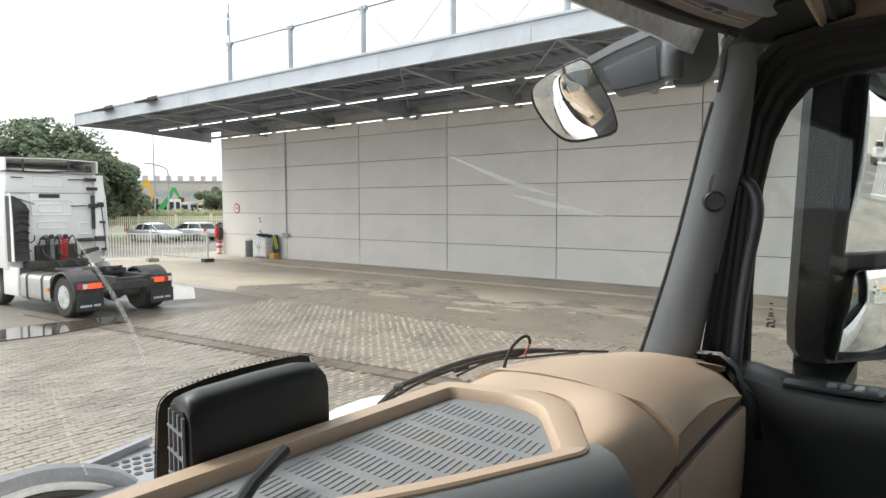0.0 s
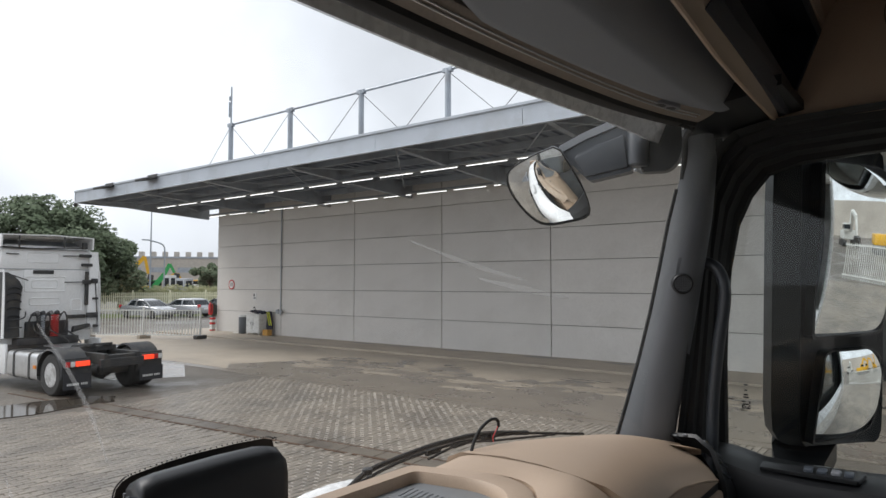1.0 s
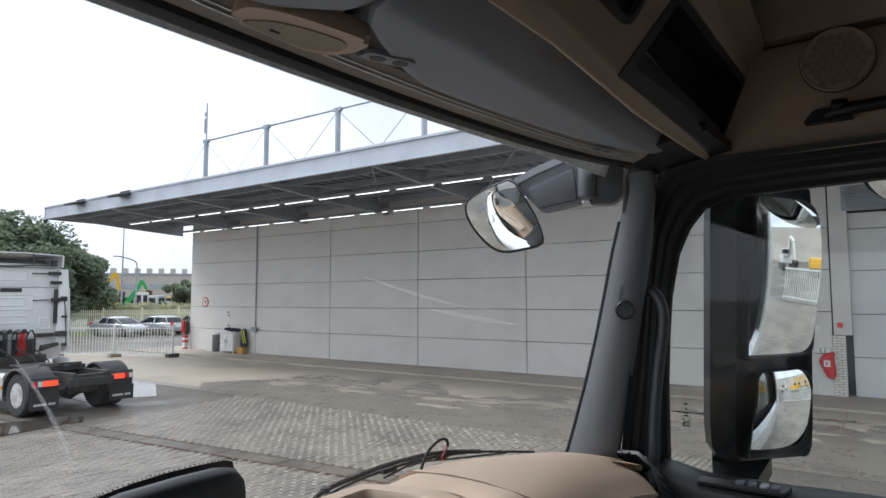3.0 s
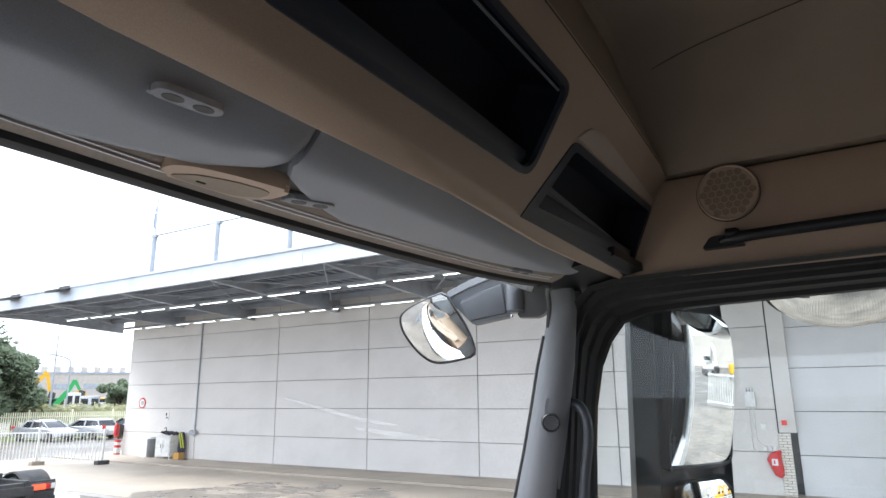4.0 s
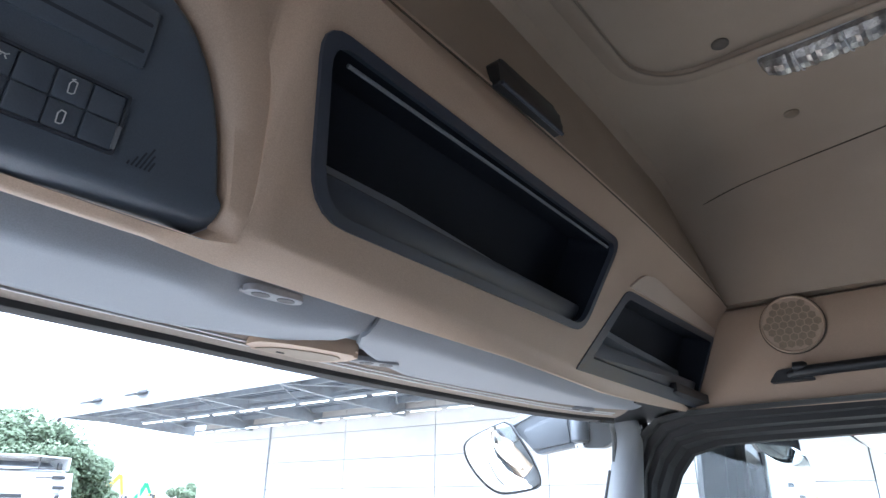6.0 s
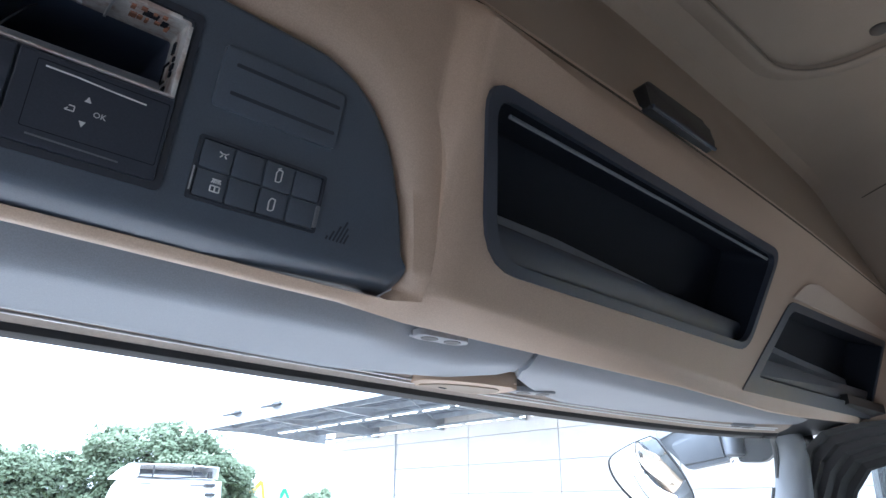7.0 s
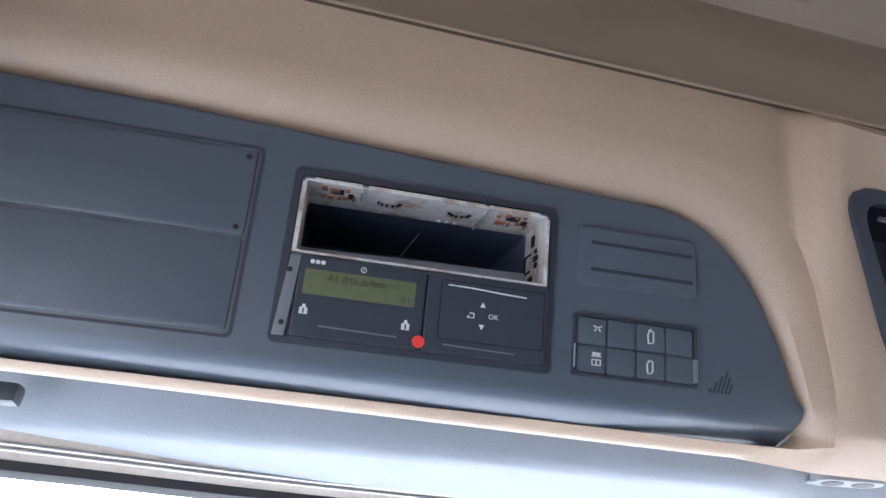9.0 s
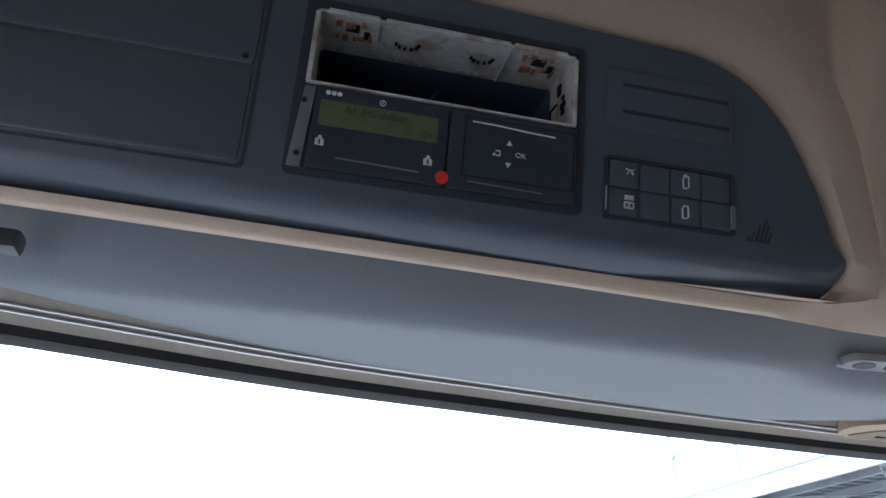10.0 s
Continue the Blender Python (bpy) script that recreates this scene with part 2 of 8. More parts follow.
FACTORY = mat("factory_cladding", (0.50, 0.455, 0.40), (0.45, 0.41, 0.36), 0.6, scale=0.05, fine=2, bump=0.05)
CAR_SILVER = mat("silver_car_paint", (0.48, 0.49, 0.50), (0.44, 0.45, 0.46), 0.25, 0.5, bump=0.0, coat=0.6)
CAR_DARK = mat("dark_car_paint", (0.03, 0.035, 0.05), (0.025, 0.03, 0.045), 0.25, 0.3, bump=0.0, coat=0.6)
CARGLASS = mat("dark_car_glass", (0.02, 0.025, 0.03), (0.02, 0.024, 0.028), 0.06, bump=0.0)
BIN_GREY = mat("grey_bin_plastic", (0.13, 0.14, 0.15), (0.11, 0.12, 0.13), 0.5, bump=0.1)
CABINET_GREY = mat("light_grey_cabinet", (0.74, 0.74, 0.72), (0.66, 0.66, 0.64), 0.5, bump=0.05, dirt=(0.3, 0.28, 0.25), dscale=6, damount=0.3)
FENCE_CREAM = mat("cream_fence_paint", (0.80, 0.76, 0.60), (0.74, 0.70, 0.55), 0.55, scale=2, fine=60, bump=0.05)
HIVIS = mat("yellow_safety_cloth", (0.75, 0.80, 0.05), (0.68, 0.72, 0.05), 0.8, bump=0.2)
NAVY = mat("dark_blue_cloth", (0.02, 0.025, 0.05), (0.015, 0.02, 0.04), 0.9, bump=0.3)
CARDBOARD = mat("orange_brown_carton", (0.55, 0.30, 0.07), (0.48, 0.26, 0.06), 0.8, bump=0.1)


# ---- building helpers ----
def mesh_of(bm, name, material, smooth=False, angle=40):
    bmesh.ops.recalc_face_normals(bm, faces=bm.faces)
    me = bpy.data.meshes.new(name)
    for f in bm.faces:
        f.smooth = smooth
    if smooth:
        lim = radians(angle)
        for e in bm.edges:
            if len(e.link_faces) == 2 and e.calc_face_angle(0) > lim:
                e.smooth = False
    bm.to_mesh(me)
    bm.free()
    me.materials.append(material)
    return me


def part(name, bm, material, parent=None, label="", smooth=False, m=None, angle=40):
    """Links a bmesh as ONE mesh object under a thing or a part (world coordinates, or under m)."""
    ob = new(name, mesh_of(bm, name, material, smooth, angle))
    if m is not None:
        ob.matrix_basis = m
    if parent is not None:
        ob.parent = parent
        ob.matrix_parent_inverse = parent.matrix_basis.inverted() if parent.type == "EMPTY" and m is None else Matrix()
    if label:
        ob["label"] = label
    return ob


def thing(name, label, category, at=(0, 0, 0), group="", m=None):
    ob = new(name)
    ob.empty_display_size = 0.1
    ob.matrix_basis = m if m is not None else Matrix.Translation(at)
    return tagged(ob, label, category, group)


def solid(name, bm, material, label, category="", kind="", group="", smooth=False, m=None):
    """A thing or a piece of the setting that is one mesh."""
    return tagged(part(name, bm, material, None, "", smooth, m), label, category, group, kind)


def BM():
    return bmesh.new()


def frame_m(o, u, v):
    """Matrix of a local frame: x along u, y along v, z = u x v, at o."""
    u, v = Vector(u).normalized(), Vector(v).normalized()
    w = u.cross(v).normalized()
    v = w.cross(u)
    return Matrix(((u.x, v.x, w.x, o[0]), (u.y, v.y, w.y, o[1]), (u.z, v.z, w.z, o[2]), (0, 0, 0, 1)))


def box(bm, c, s, bevel=0.0, m=None, seg=2):
    r = bmesh.ops.create_cube(bm, size=1.0, matrix=(m or Matrix()) @ Matrix.Translation(c) @ Matrix.Diagonal((*s, 1)))
    if bevel:
        ed = list({e for v in r["verts"] for e in v.link_edges})
        bmesh.ops.bevel(bm, geom=ed, offset=min(bevel, min(s) * 0.45), segments=seg, affect="EDGES", profile=0.6)
    return bm


def span(bm, lo, hi, bevel=0.0, m=None, seg=2):
    return box(bm, [(a + b) / 2 for a, b in zip(lo, hi)], [b - a for a, b in zip(lo, hi)], bevel, m, seg)


def prism(bm, pts, z0, z1, m=None, bevel=0.0, seg=2):
    """A flat outline pts (x, y) pulled from z0 to z1 in the frame m."""
    m = m or Matrix()
    v0 = [bm.verts.new(m @ Vector((x, y, z0))) for x, y in pts]
    v1 = [bm.verts.new(m @ Vector((x, y, z1))) for x, y in pts]
    n = len(pts)
    bm.faces.new(v0[::-1])
    top = bm.faces.new(v1)
    for i in range(n):
        bm.faces.new((v0[i], v0[(i + 1) % n], v1[(i + 1) % n], v1[i]))
    if bevel:
        bmesh.ops.bevel(bm, geom=list(top.edges), offset=bevel, segments=seg, affect="EDGES", profile=0.6)
    return bm


def rrect(x0, y0, x1, y1, r, n=5):
    pts = []
    for cx, cy, a in ((x1 - r, y1 - r, 0), (x0 + r, y1 - r, 90), (x0 + r, y0 + r, 180), (x1 - r, y0 + r, 270)):
        for i in range(n + 1):
            t = radians(a + 90 * i / n)
            pts.append((cx + r * math.cos(t), cy + r * math.sin(t)))
    return pts


def roundpoly(pts, r, n=4):
    """The polygon pts with corners rounded by r (a number, or one for each corner)."""
    out, k = [], len(pts)
    rs = r if isinstance(r, (list, tuple)) else [r] * k
    for i in range(k):
        p, a, b = Vector(pts[i]), Vector(pts[i - 1]), Vector(pts[(i + 1) % k])
        da, db = (a - p), (b - p)
        q = min(rs[i], da.length * 0.48, db.length * 0.48)
        s, e = p + da.normalized() * q, p + db.normalized() * q
        for j in range(n + 1):
            t = j / n
            out.append(tuple(s * (1 - t) ** 2 + p * 2 * t * (1 - t) + e * t * t))
    return out


def ring(bm, outer, inner, z0, z1, m=None):
    """A frame between two outlines with the same number of points."""
    m = m or Matrix()
    n = len(outer)
    rows = [[bm.verts.new(m @ Vector((x, y, z))) for x, y in o] for o, z in ((outer, z0), (outer, z1), (inner, z1), (inner, z0))]
    for a in range(4):
        for i in range(n):
            bm.faces.new((rows[a][i], rows[a][(i + 1) % n], rows[(a + 1) % 4][(i + 1) % n], rows[(a + 1) % 4][i]))
    return bm


def cup(bm, outline, z_top, z_bot, taper=1.0, m=None):
    """An open tray: walls and a floor, seen from inside."""
    m = m or Matrix()
    cx, cy = sum(p[0] for p in outline) / len(outline), sum(p[1] for p in outline) / len(outline)
    a = [bm.verts.new(m @ Vector((x, y, z_top))) for x, y in outline]
    b = [bm.verts.new(m @ Vector((cx + (x - cx) * taper, cy + (y - cy) * taper, z_bot))) for x, y in outline]
    for i in range(len(a)):
        bm.faces.new((a[i], a[(i + 1) % len(a)], b[(i + 1) % len(a)], b[i]))
    bm.faces.new(b)
    return bm


def loft(bm, rows, closed=False, caps=False):
    """Skins between rows of points (each row the same length)."""
    vs = [[bm.verts.new(p) for p in row] for row in rows]
    n = len(rows[0])
    for a, b in zip(vs, vs[1:]):
        for i in range(n if closed else n - 1):
            bm.faces.new((a[i], a[(i + 1) % n], b[(i + 1) % n], b[i]))
    if caps and closed:
        bm.faces.new(vs[0][::-1])
        bm.faces.new(vs[-1])
    return bm


def slab(bm, rows, t):
    """A lofted sheet with thickness t along its normals."""
    loft(bm, rows)
    bmesh.ops.recalc_face_normals(bm, faces=bm.faces)
    bmesh.ops.solidify(bm, geom=list(bm.faces), thickness=t)
    return bm


def curve_pts(pts, n=6):
    """A smooth line through pts."""
    p = [Vector(q) for q in pts]
    p = [p[0] * 2 - p[1]] + p + [p[-1] * 2 - p[-2]]
    out = []
    for i in range(1, len(p) - 2):
        for j in range(n):
            t = j / n
            out.append(0.5 * (2 * p[i] + (p[i + 1] - p[i - 1]) * t + (2 * p[i - 1] - 5 * p[i] + 4 * p[i + 1] - p[i + 2]) * t * t
                              + (3 * p[i] - p[i - 1] - 3 * p[i + 1] + p[i + 2]) * t ** 3))
    return out + [p[-2]]


def tube(bm, pts, r, n=8):
    """A round bar along pts; r is a number or one for each point."""
    pts = [Vector(p) for p in pts]
    rs = r if isinstance(r, (list, tuple)) else [r] * len(pts)
    rows, side = [], None
    for i, p in enumerate(pts):
        d = (pts[min(i + 1, len(pts) - 1)] - pts[max(i - 1, 0)]).normalized()
        if side is None:
            side = d.orthogonal().normalized()
        side = (side - d * side.dot(d)).normalized()
        up = d.cross(side)
        rows.append([p + (side * math.cos(2 * math.pi * k / n) + up * math.sin(2 * math.pi * k / n)) * rs[i] for k in range(n)])
    return loft(bm, rows, closed=True, caps=True)


def bar(bm, a, b, w, h=None):
    """A square bar from a to b."""
    a, b = Vector(a), Vector(b)
    d = b - a
    u = d.normalized()
    s = u.cross(Vector((0, 0, 1)))
    s = s.normalized() if s.length > 1e-3 else Vector((1, 0, 0))
    t = s.cross(u)
    h = h or w
    rows = [[q + s * x * w / 2 + t * y * h / 2 for x, y in ((-1, -1), (1, -1), (1, 1), (-1, 1))] for q in (a, b)]
    return loft(bm, rows, closed=True, caps=True)


def lathe(bm, prof, m=None, n=24):
    """Profile (r, z) turned round the z of m."""
    m = m or Matrix()
    rows = [[m @ Vector((r * math.cos(2 * math.pi * k / n), r * math.sin(2 * math.pi * k / n), z)) for k in range(n)] for r, z in prof]
    return loft(bm, rows, closed=True, caps=True)


def disc(bm, c, r, z0, z1, m=None, n=20):
    return prism(bm, [(c[0] + r * math.cos(2 * math.pi * k / n), c[1] + r * math.sin(2 * math.pi * k / n)) for k in range(n)], z0, z1, m)


def letters(name, text, size, m, material, parent, depth=0.0006, label=""):
    """Raised writing in the built-in font, as a mesh, centred on the frame m."""
    cu = bpy.data.curves.new(name, "FONT")
    cu.body, cu.size, cu.align_x, cu.align_y, cu.extrude, cu.resolution_u = text, size, "CENTER", "CENTER", depth, 2
    tmp = bpy.data.objects.new(name, cu)
    scene.collection.objects.link(tmp)
    dg = bpy.context.evaluated_depsgraph_get()
    dg.update()
    me = bpy.data.meshes.new_from_object(tmp.evaluated_get(dg))
    bpy.data.objects.remove(tmp)
    bpy.data.curves.remove(cu)
    me.materials.clear()
    me.materials.append(material)
    me.transform(m)
    ob = new(name, me)
    if parent is not None:
        ob.parent = parent
        ob.matrix_parent_inverse = parent.matrix_basis.inverted() if parent.type == "EMPTY" else Matrix()
    if label:
        ob["label"] = label
    return ob


def carve(ob, cutters):
    """Cuts the closed meshes of the bmeshes out of ob and keeps the result as its mesh."""
    for bm in cutters:
        bmesh.ops.recalc_face_normals(bm, faces=bm.faces)
        me = bpy.data.meshes.new("cut")
        bm.to_mesh(me)
        bm.free()
        c = bpy.data.objects.new("cut", me)
        scene.collection.objects.link(c)
        md = ob.modifiers.new("cut", "BOOLEAN")
        md.operation, md.solver, md.object = "DIFFERENCE", "EXACT", c
        dg = bpy.context.evaluated_depsgraph_get()
        dg.update()
        res = bpy.data.meshes.new_from_object(ob.evaluated_get(dg))
        ob.modifiers.clear()
        old = ob.data
        ob.data = res
        bpy.data.meshes.remove(old)
        bpy.data.objects.remove(c)
        bpy.data.meshes.remove(me)
    return ob

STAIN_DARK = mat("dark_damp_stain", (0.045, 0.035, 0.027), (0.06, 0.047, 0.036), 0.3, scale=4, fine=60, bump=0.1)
WETMARK = mat("wet_concrete_mark", (0.195, 0.166, 0.132), (0.150, 0.128, 0.102), 0.32, scale=0.9, fine=16, bump=0.1, grain=0.2, dirt=(0.12, 0.10, 0.082), dscale=1.1, damount=0.6, drough=0.2)
CONCRETE_EDGE = mat("drain_concrete", (0.15, 0.128, 0.10), (0.11, 0.094, 0.075), 0.5, scale=2, fine=60, bump=0.3, dirt=(0.06, 0.05, 0.042), dscale=1.5, damount=0.7, drough=0.25)
RUSTY = mat("rusty_edge", (0.10, 0.055, 0.03), (0.07, 0.045, 0.03), 0.7, scale=4, fine=80, bump=0.3)
DOORGREY = mat("sectional_door", (0.66, 0.66, 0.66), (0.62, 0.62, 0.62), 0.45, scale=0.7, fine=30, bump=0.08, objrand=0.3, dirt=(0.52, 0.51, 0.49), dscale=1.2, damount=0.2)
FASCIA = mat("pale_steel_fascia", (0.50, 0.535, 0.575), (0.43, 0.46, 0.50), 0.45, 0.25, scale=1.2, fine=40, bump=0.1, objrand=0.4, dirt=(0.26, 0.25, 0.24), dscale=1.0, damount=0.22)

DRY = mat("dry_concrete_island", (0.33, 0.285, 0.228), (0.29, 0.25, 0.20), 0.65, scale=2, fine=16, bump=0.1, grain=0.1)
HANDLE = mat("dark_grip_plastic", (0.060, 0.066, 0.075), (0.052, 0.057, 0.065), 0.40, scale=9, fine=800, bump=0.2, dist=0.0005)
LAWN = mat("mown_lawn", (0.17, 0.23, 0.06), (0.25, 0.28, 0.10), 0.8, scale=1.5, fine=25, bump=0.5, dist=0.02, grain=0.25)
FINE_JOINT = mat("dark_fine_joint", (0.034, 0.039, 0.051), (0.030, 0.034, 0.045), 0.6, bump=0)
SLEEVE_RUST = mat("rusted_sheet", (0.30, 0.135, 0.075), (0.20, 0.09, 0.05), 0.75, scale=120, fine=500, bump=0.3, dist=0.0004)
NAVY_BAY = mat("navy_slot_liner", (0.065, 0.085, 0.135), (0.055, 0.073, 0.118), 0.5, scale=8, fine=800, bump=0.2, dist=0.0005)
BLUE_PLUG = mat("blue_plug_plastic", (0.05, 0.12, 0.45), (0.045, 0.10, 0.40), 0.45, bump=0.05)
LOCKER = mat("dark_locker_plastic", (0.036, 0.043, 0.060), (0.032, 0.038, 0.053), 0.42, scale=8, fine=1100, bump=0.2, dist=0.0005)
REAR_CLOTH = mat("dark_grey_curtain", (0.075, 0.075, 0.08), (0.055, 0.055, 0.06), 0.95, scale=5, fine=300, bump=0.4, dist=0.002)
STAIN_WET = mat("dark_wet_patch", (0.15, 0.126, 0.10), (0.12, 0.10, 0.08), 0.25, scale=2, fine=16, bump=0.1, grain=0.15)

# ---- the cab: shell ----
FA = frame_m((-0.583, 0.136, 3.051), (1, -0.03, 0), (0, -0.312, 1))    # face of the driver's switch panel
FB = frame_m((-0.27, 0.105, 3.05), (1, 0.075, 0), (0, -0.40, 1))       # face of the open lockers


def face_y(x, z):
    """Depth of the overhead console's face."""
    a = 0.136 - 0.03 * (x + 0.583) - 0.312 * (z - 3.051) - 0.011
    b = 0.105 + 0.075 * (x + 0.27) - 0.40 * (z - 3.05)
    k = min(max((x + 0.290 + 0.030 * min(max((z - 2.98) / 0.14, 0), 1)) / 0.022, 0), 1)
    k = k * k * (3 - 2 * k)
    return a * (1 - k) + b * k


def top_y(x):
    return 0.432 - 0.12 * x * x - 0.10 * max(abs(x) - 0.62, 0) ** 1.5


def seam_y(x):
    """Depth of the seam between the console and its upper lid."""
    return float(np.interp(x, [-1.0, 0.05, 0.40, 0.90, 1.05], [0.073, 0.071, 0.080, 0.106, 0.122]))


def head_z(x):
    """Rise of the parts along the top of the windscreen."""
    return float(np.interp(x, [-0.96, -0.80, -0.50, -0.20, 0.55, 0.70, 0.80, 0.96], [-0.004, 0.001, 0.007, 0.010, 0.010, 0.012, 0.015, 0.017]))


def low_y(x):
    return 0.705 - 0.24 * x * x


HEM = mat("brown_hem", (0.25, 0.20, 0.148), (0.22, 0.176, 0.13), 0.9, bump=0.2)


def build_ceiling():
    rows = []
    for i in range(43):
        x = -1.05 + 0.05 * i
        d = min(max((abs(x) - 0.70) / 0.30, 0), 1)
        drop = 0.245 * (1 - math.sqrt(max(1 - d * d, 0)))
        rim = [(0.028, 3.228), (0.045, 3.30), (0.062, 3.37), (0.080, 3.42), (0.084, 3.448), (0.068, 3.468), (0.02, 3.477), (-0.2, 3.48), (-0.7, 3.485), (-1.6, 3.485)]
        rows.append([(x, y + seam_y(x) - 0.028, max(z - drop * (z - 3.228) / 0.25, 3.229)) for y, z in rim])
    rows = [r + [(p[0], p[1] + (0.03 if k > 6 else 0.0), p[2] + 0.065) for k, p in enumerate(r[::-1])] for r in rows]
    bm = loft(BM(), rows, closed=True, caps=True)
    bmesh.ops.recalc_face_normals(bm, faces=bm.faces)
    ceil = solid("ceiling", bm, BEIGE_CLOTH, "beige felt headliner curving down to the lockers", "ceiling", "structure", smooth=True)
    # roof hatch: soft lip round a recessed panel
    lips = [[(x, y, z) for x, y in rrect(-0.40 - o, -0.86 - o, 0.408 + o, 0.045 + o, 0.10 + o, 8)] for o, z in ((0.045, 3.482), (0.030, 3.475), (0.012, 3.468), (0.003, 3.4665), (0.0, 3.468), (-0.003, 3.484))]
    hatch = solid("roof_hatch", loft(BM(), lips, closed=True), BEIGE_CLOTH, "beige felt lip round the roof hatch in the headliner", "roof hatch", smooth=True)
    bm = BM()
    tube(bm, [(x, y, 3.469) for x, y in rrect(-0.398, -0.858, 0.406, 0.043, 0.098, 8)] + [(0.406, -0.055, 3.469)], 0.0016, 6)
    part("hem", bm, HEM, hatch, "dark hem")
    for x, y in ((0.372, -0.092), (0.655, -0.138)):
        bm = BM()
        lathe(bm, [(0.001, 0), (0.011, 0), (0.0135, 0.002), (0.0135, 0.008)], pose(x, y, 3.475), 20)
        solid("ceiling_button", bm, mat("brown_button", (0.10, 0.08, 0.06), None, 0.5) if x < 0.5 else BEIGE_BUTTON, "small round plastic button fixing the headliner", "button", group="buttons in the headliner", smooth=True)
    # seam across the headliner
    bm = BM()
    tube(bm, curve_pts([(0.865, 0.110, 3.437), (0.832, -0.02, 3.4525), (0.795, -0.255, 3.467), (0.764, -0.41, 3.4745), (0.72, -0.75, 3.4815), (0.69, -1.2, 3.4845)]), 0.0015, 6)
    solid("trim", bm, SEAM, "thin dark seam in the headliner", "trim", "structure")


SEAM = mat("dark_seam", (0.10, 0.08, 0.055), (0.08, 0.065, 0.045), 0.9, bump=0)
BEIGE_BUTTON = mat("tan_button", (0.22, 0.17, 0.11), (0.2, 0.155, 0.1), 0.5, bump=0)
build_ceiling()

# side walls above the doors, back wall, floor
for s, nm in ((1, "wall_right"), (-1, "wall_left")):
    bm = BM()
    rows = []
    for y in (0.30, 0.24, 0.10, -0.02, -0.35, -0.8, -1.6):
        rows.append([(s * (x + 0.004 * (y < 0.2)), y, z) for x, z in ((1.012, 2.992), (1.002, 3.002), (0.998, 3.06), (1.0, 3.15), (1.004, 3.205), (1.012, 3.222), (1.035, 3.232), (1.06, 3.24))])
    slab(bm, rows, 0.02)
    solid(nm, bm, BEIGE, "beige moulded side lining above the door", "wall", "structure", smooth=True)
bm = span(BM(), (-1.15, -1.64, 1.3), (1.15, -1.6, 3.5))
solid("wall_back", bm, REAR_CLOTH, "plain dark grey curtained rear wall of the cab", "wall", "structure")
bm = span(BM(), (-1.15, -1.6, 1.28), (1.15, 0.9, 1.32))
solid("floor", bm, MATGREY, "grey rubber cab floor", "floor", "structure")
bm = BM()
span(bm, (-1.22, -1.64, 1.3), (-1.10, -0.85, 3.0))
span(bm, (-1.22, 0.42, 1.3), (-1.10, 0.80, 2.30))
solid("wall_driver_side", bm, BEIGE, "beige lining behind the open driver's doorway", "wall", "structure")
# driver's side upper frame closes the side above the window
bm = span(BM(), (-1.20, -0.9, 2.93), (-1.0, 0.36, 3.0))
span(bm, (-1.18, 0.36, 2.3), (-1.02, 0.46, 3.0))
solid("trim", bm, BLACK, "black frame of the driver's side window", "trim", "structure")

# windscreen, seal and header
bm = BM()
rows = []
for i in range(25):
    x = -0.93 + 1.86 * i / 24
    rows.append([(x, low_y(x) * (1 - k) + top_y(x) * k + 0.012 + 0.035 * math.sin(math.pi * k), 2.31 + (2.965 - 2.31) * k) for k in (0, 0.2, 0.4, 0.6, 0.8, 1)])
loft(bm, rows)
win = solid("window_1", bm, GLASS, "large curved clear windscreen of the cab", "window", "structure", smooth=True)
win.visible_shadow = False


def header_rows(prof, end=0.80):
    out = []
    for i in range(49):
        x = -0.96 + (0.96 + end) * i / 48
        out.append([(x, top_y(x) + dy, z + head_z(x)) for dy, z in prof])
    return out


bm = loft(BM(), header_rows([(0.03, 2.955), (0.004, 2.944), (-0.010, 2.947), (-0.014, 2.955), (-0.006, 2.968), (0.03, 2.985)]), closed=True, caps=True)
solid("trim", bm, RUBBER, "black rubber seal along the top of the windscreen", "trim", "structure", smooth=True)
bm = loft(BM(), header_rows([(-0.013, 2.9535), (-0.024, 2.957), (-0.036, 2.962), (-0.045, 2.968), (-0.045, 2.985), (-0.010, 2.985)]), closed=True, caps=True)
solid("trim", bm, mat("taupe_strip", (0.30, 0.255, 0.215), (0.27, 0.23, 0.19), 0.6, bump=0.15), "taupe plastic strip above the windscreen", "trim", "structure", smooth=True)
for k, (dy, z) in enumerate(((-0.0285, 2.9578), (-0.0345, 2.9605))):
    bm = BM()
    tube(bm, [(x, top_y(x) + dy, z + head_z(x)) for x in [-0.95 + 0.04 * i for i in range(44)]], 0.0013, 6)
    solid("trim", bm, SILVER, "thin bright bead of the sun blind rail", "trim", "structure", smooth=True)
# lining between the strip and the lockers
rows = []
for i in range(41):
    x = -1.0 + 0.05 * i
    t = top_y(x) - 0.040
    back = max(0.16, face_y(x, 3.0) + 0.022)
    low = [(x, t + (back - t) * k, 2.980 + head_z(x) + 0.06 * k + 0.11 * (0.40 - (t + (back - t) * k))) for k in (0, 0.3, 0.6, 1)]
    rows.append(low + [(x, q[1], q[2] + 0.012) for q in low[::-1]])
bm = loft(BM(), rows, closed=True, caps=True)
solid("ceiling_header", bm, VISOR, "grey lining over the windscreen", "ceiling", "structure", smooth=True)


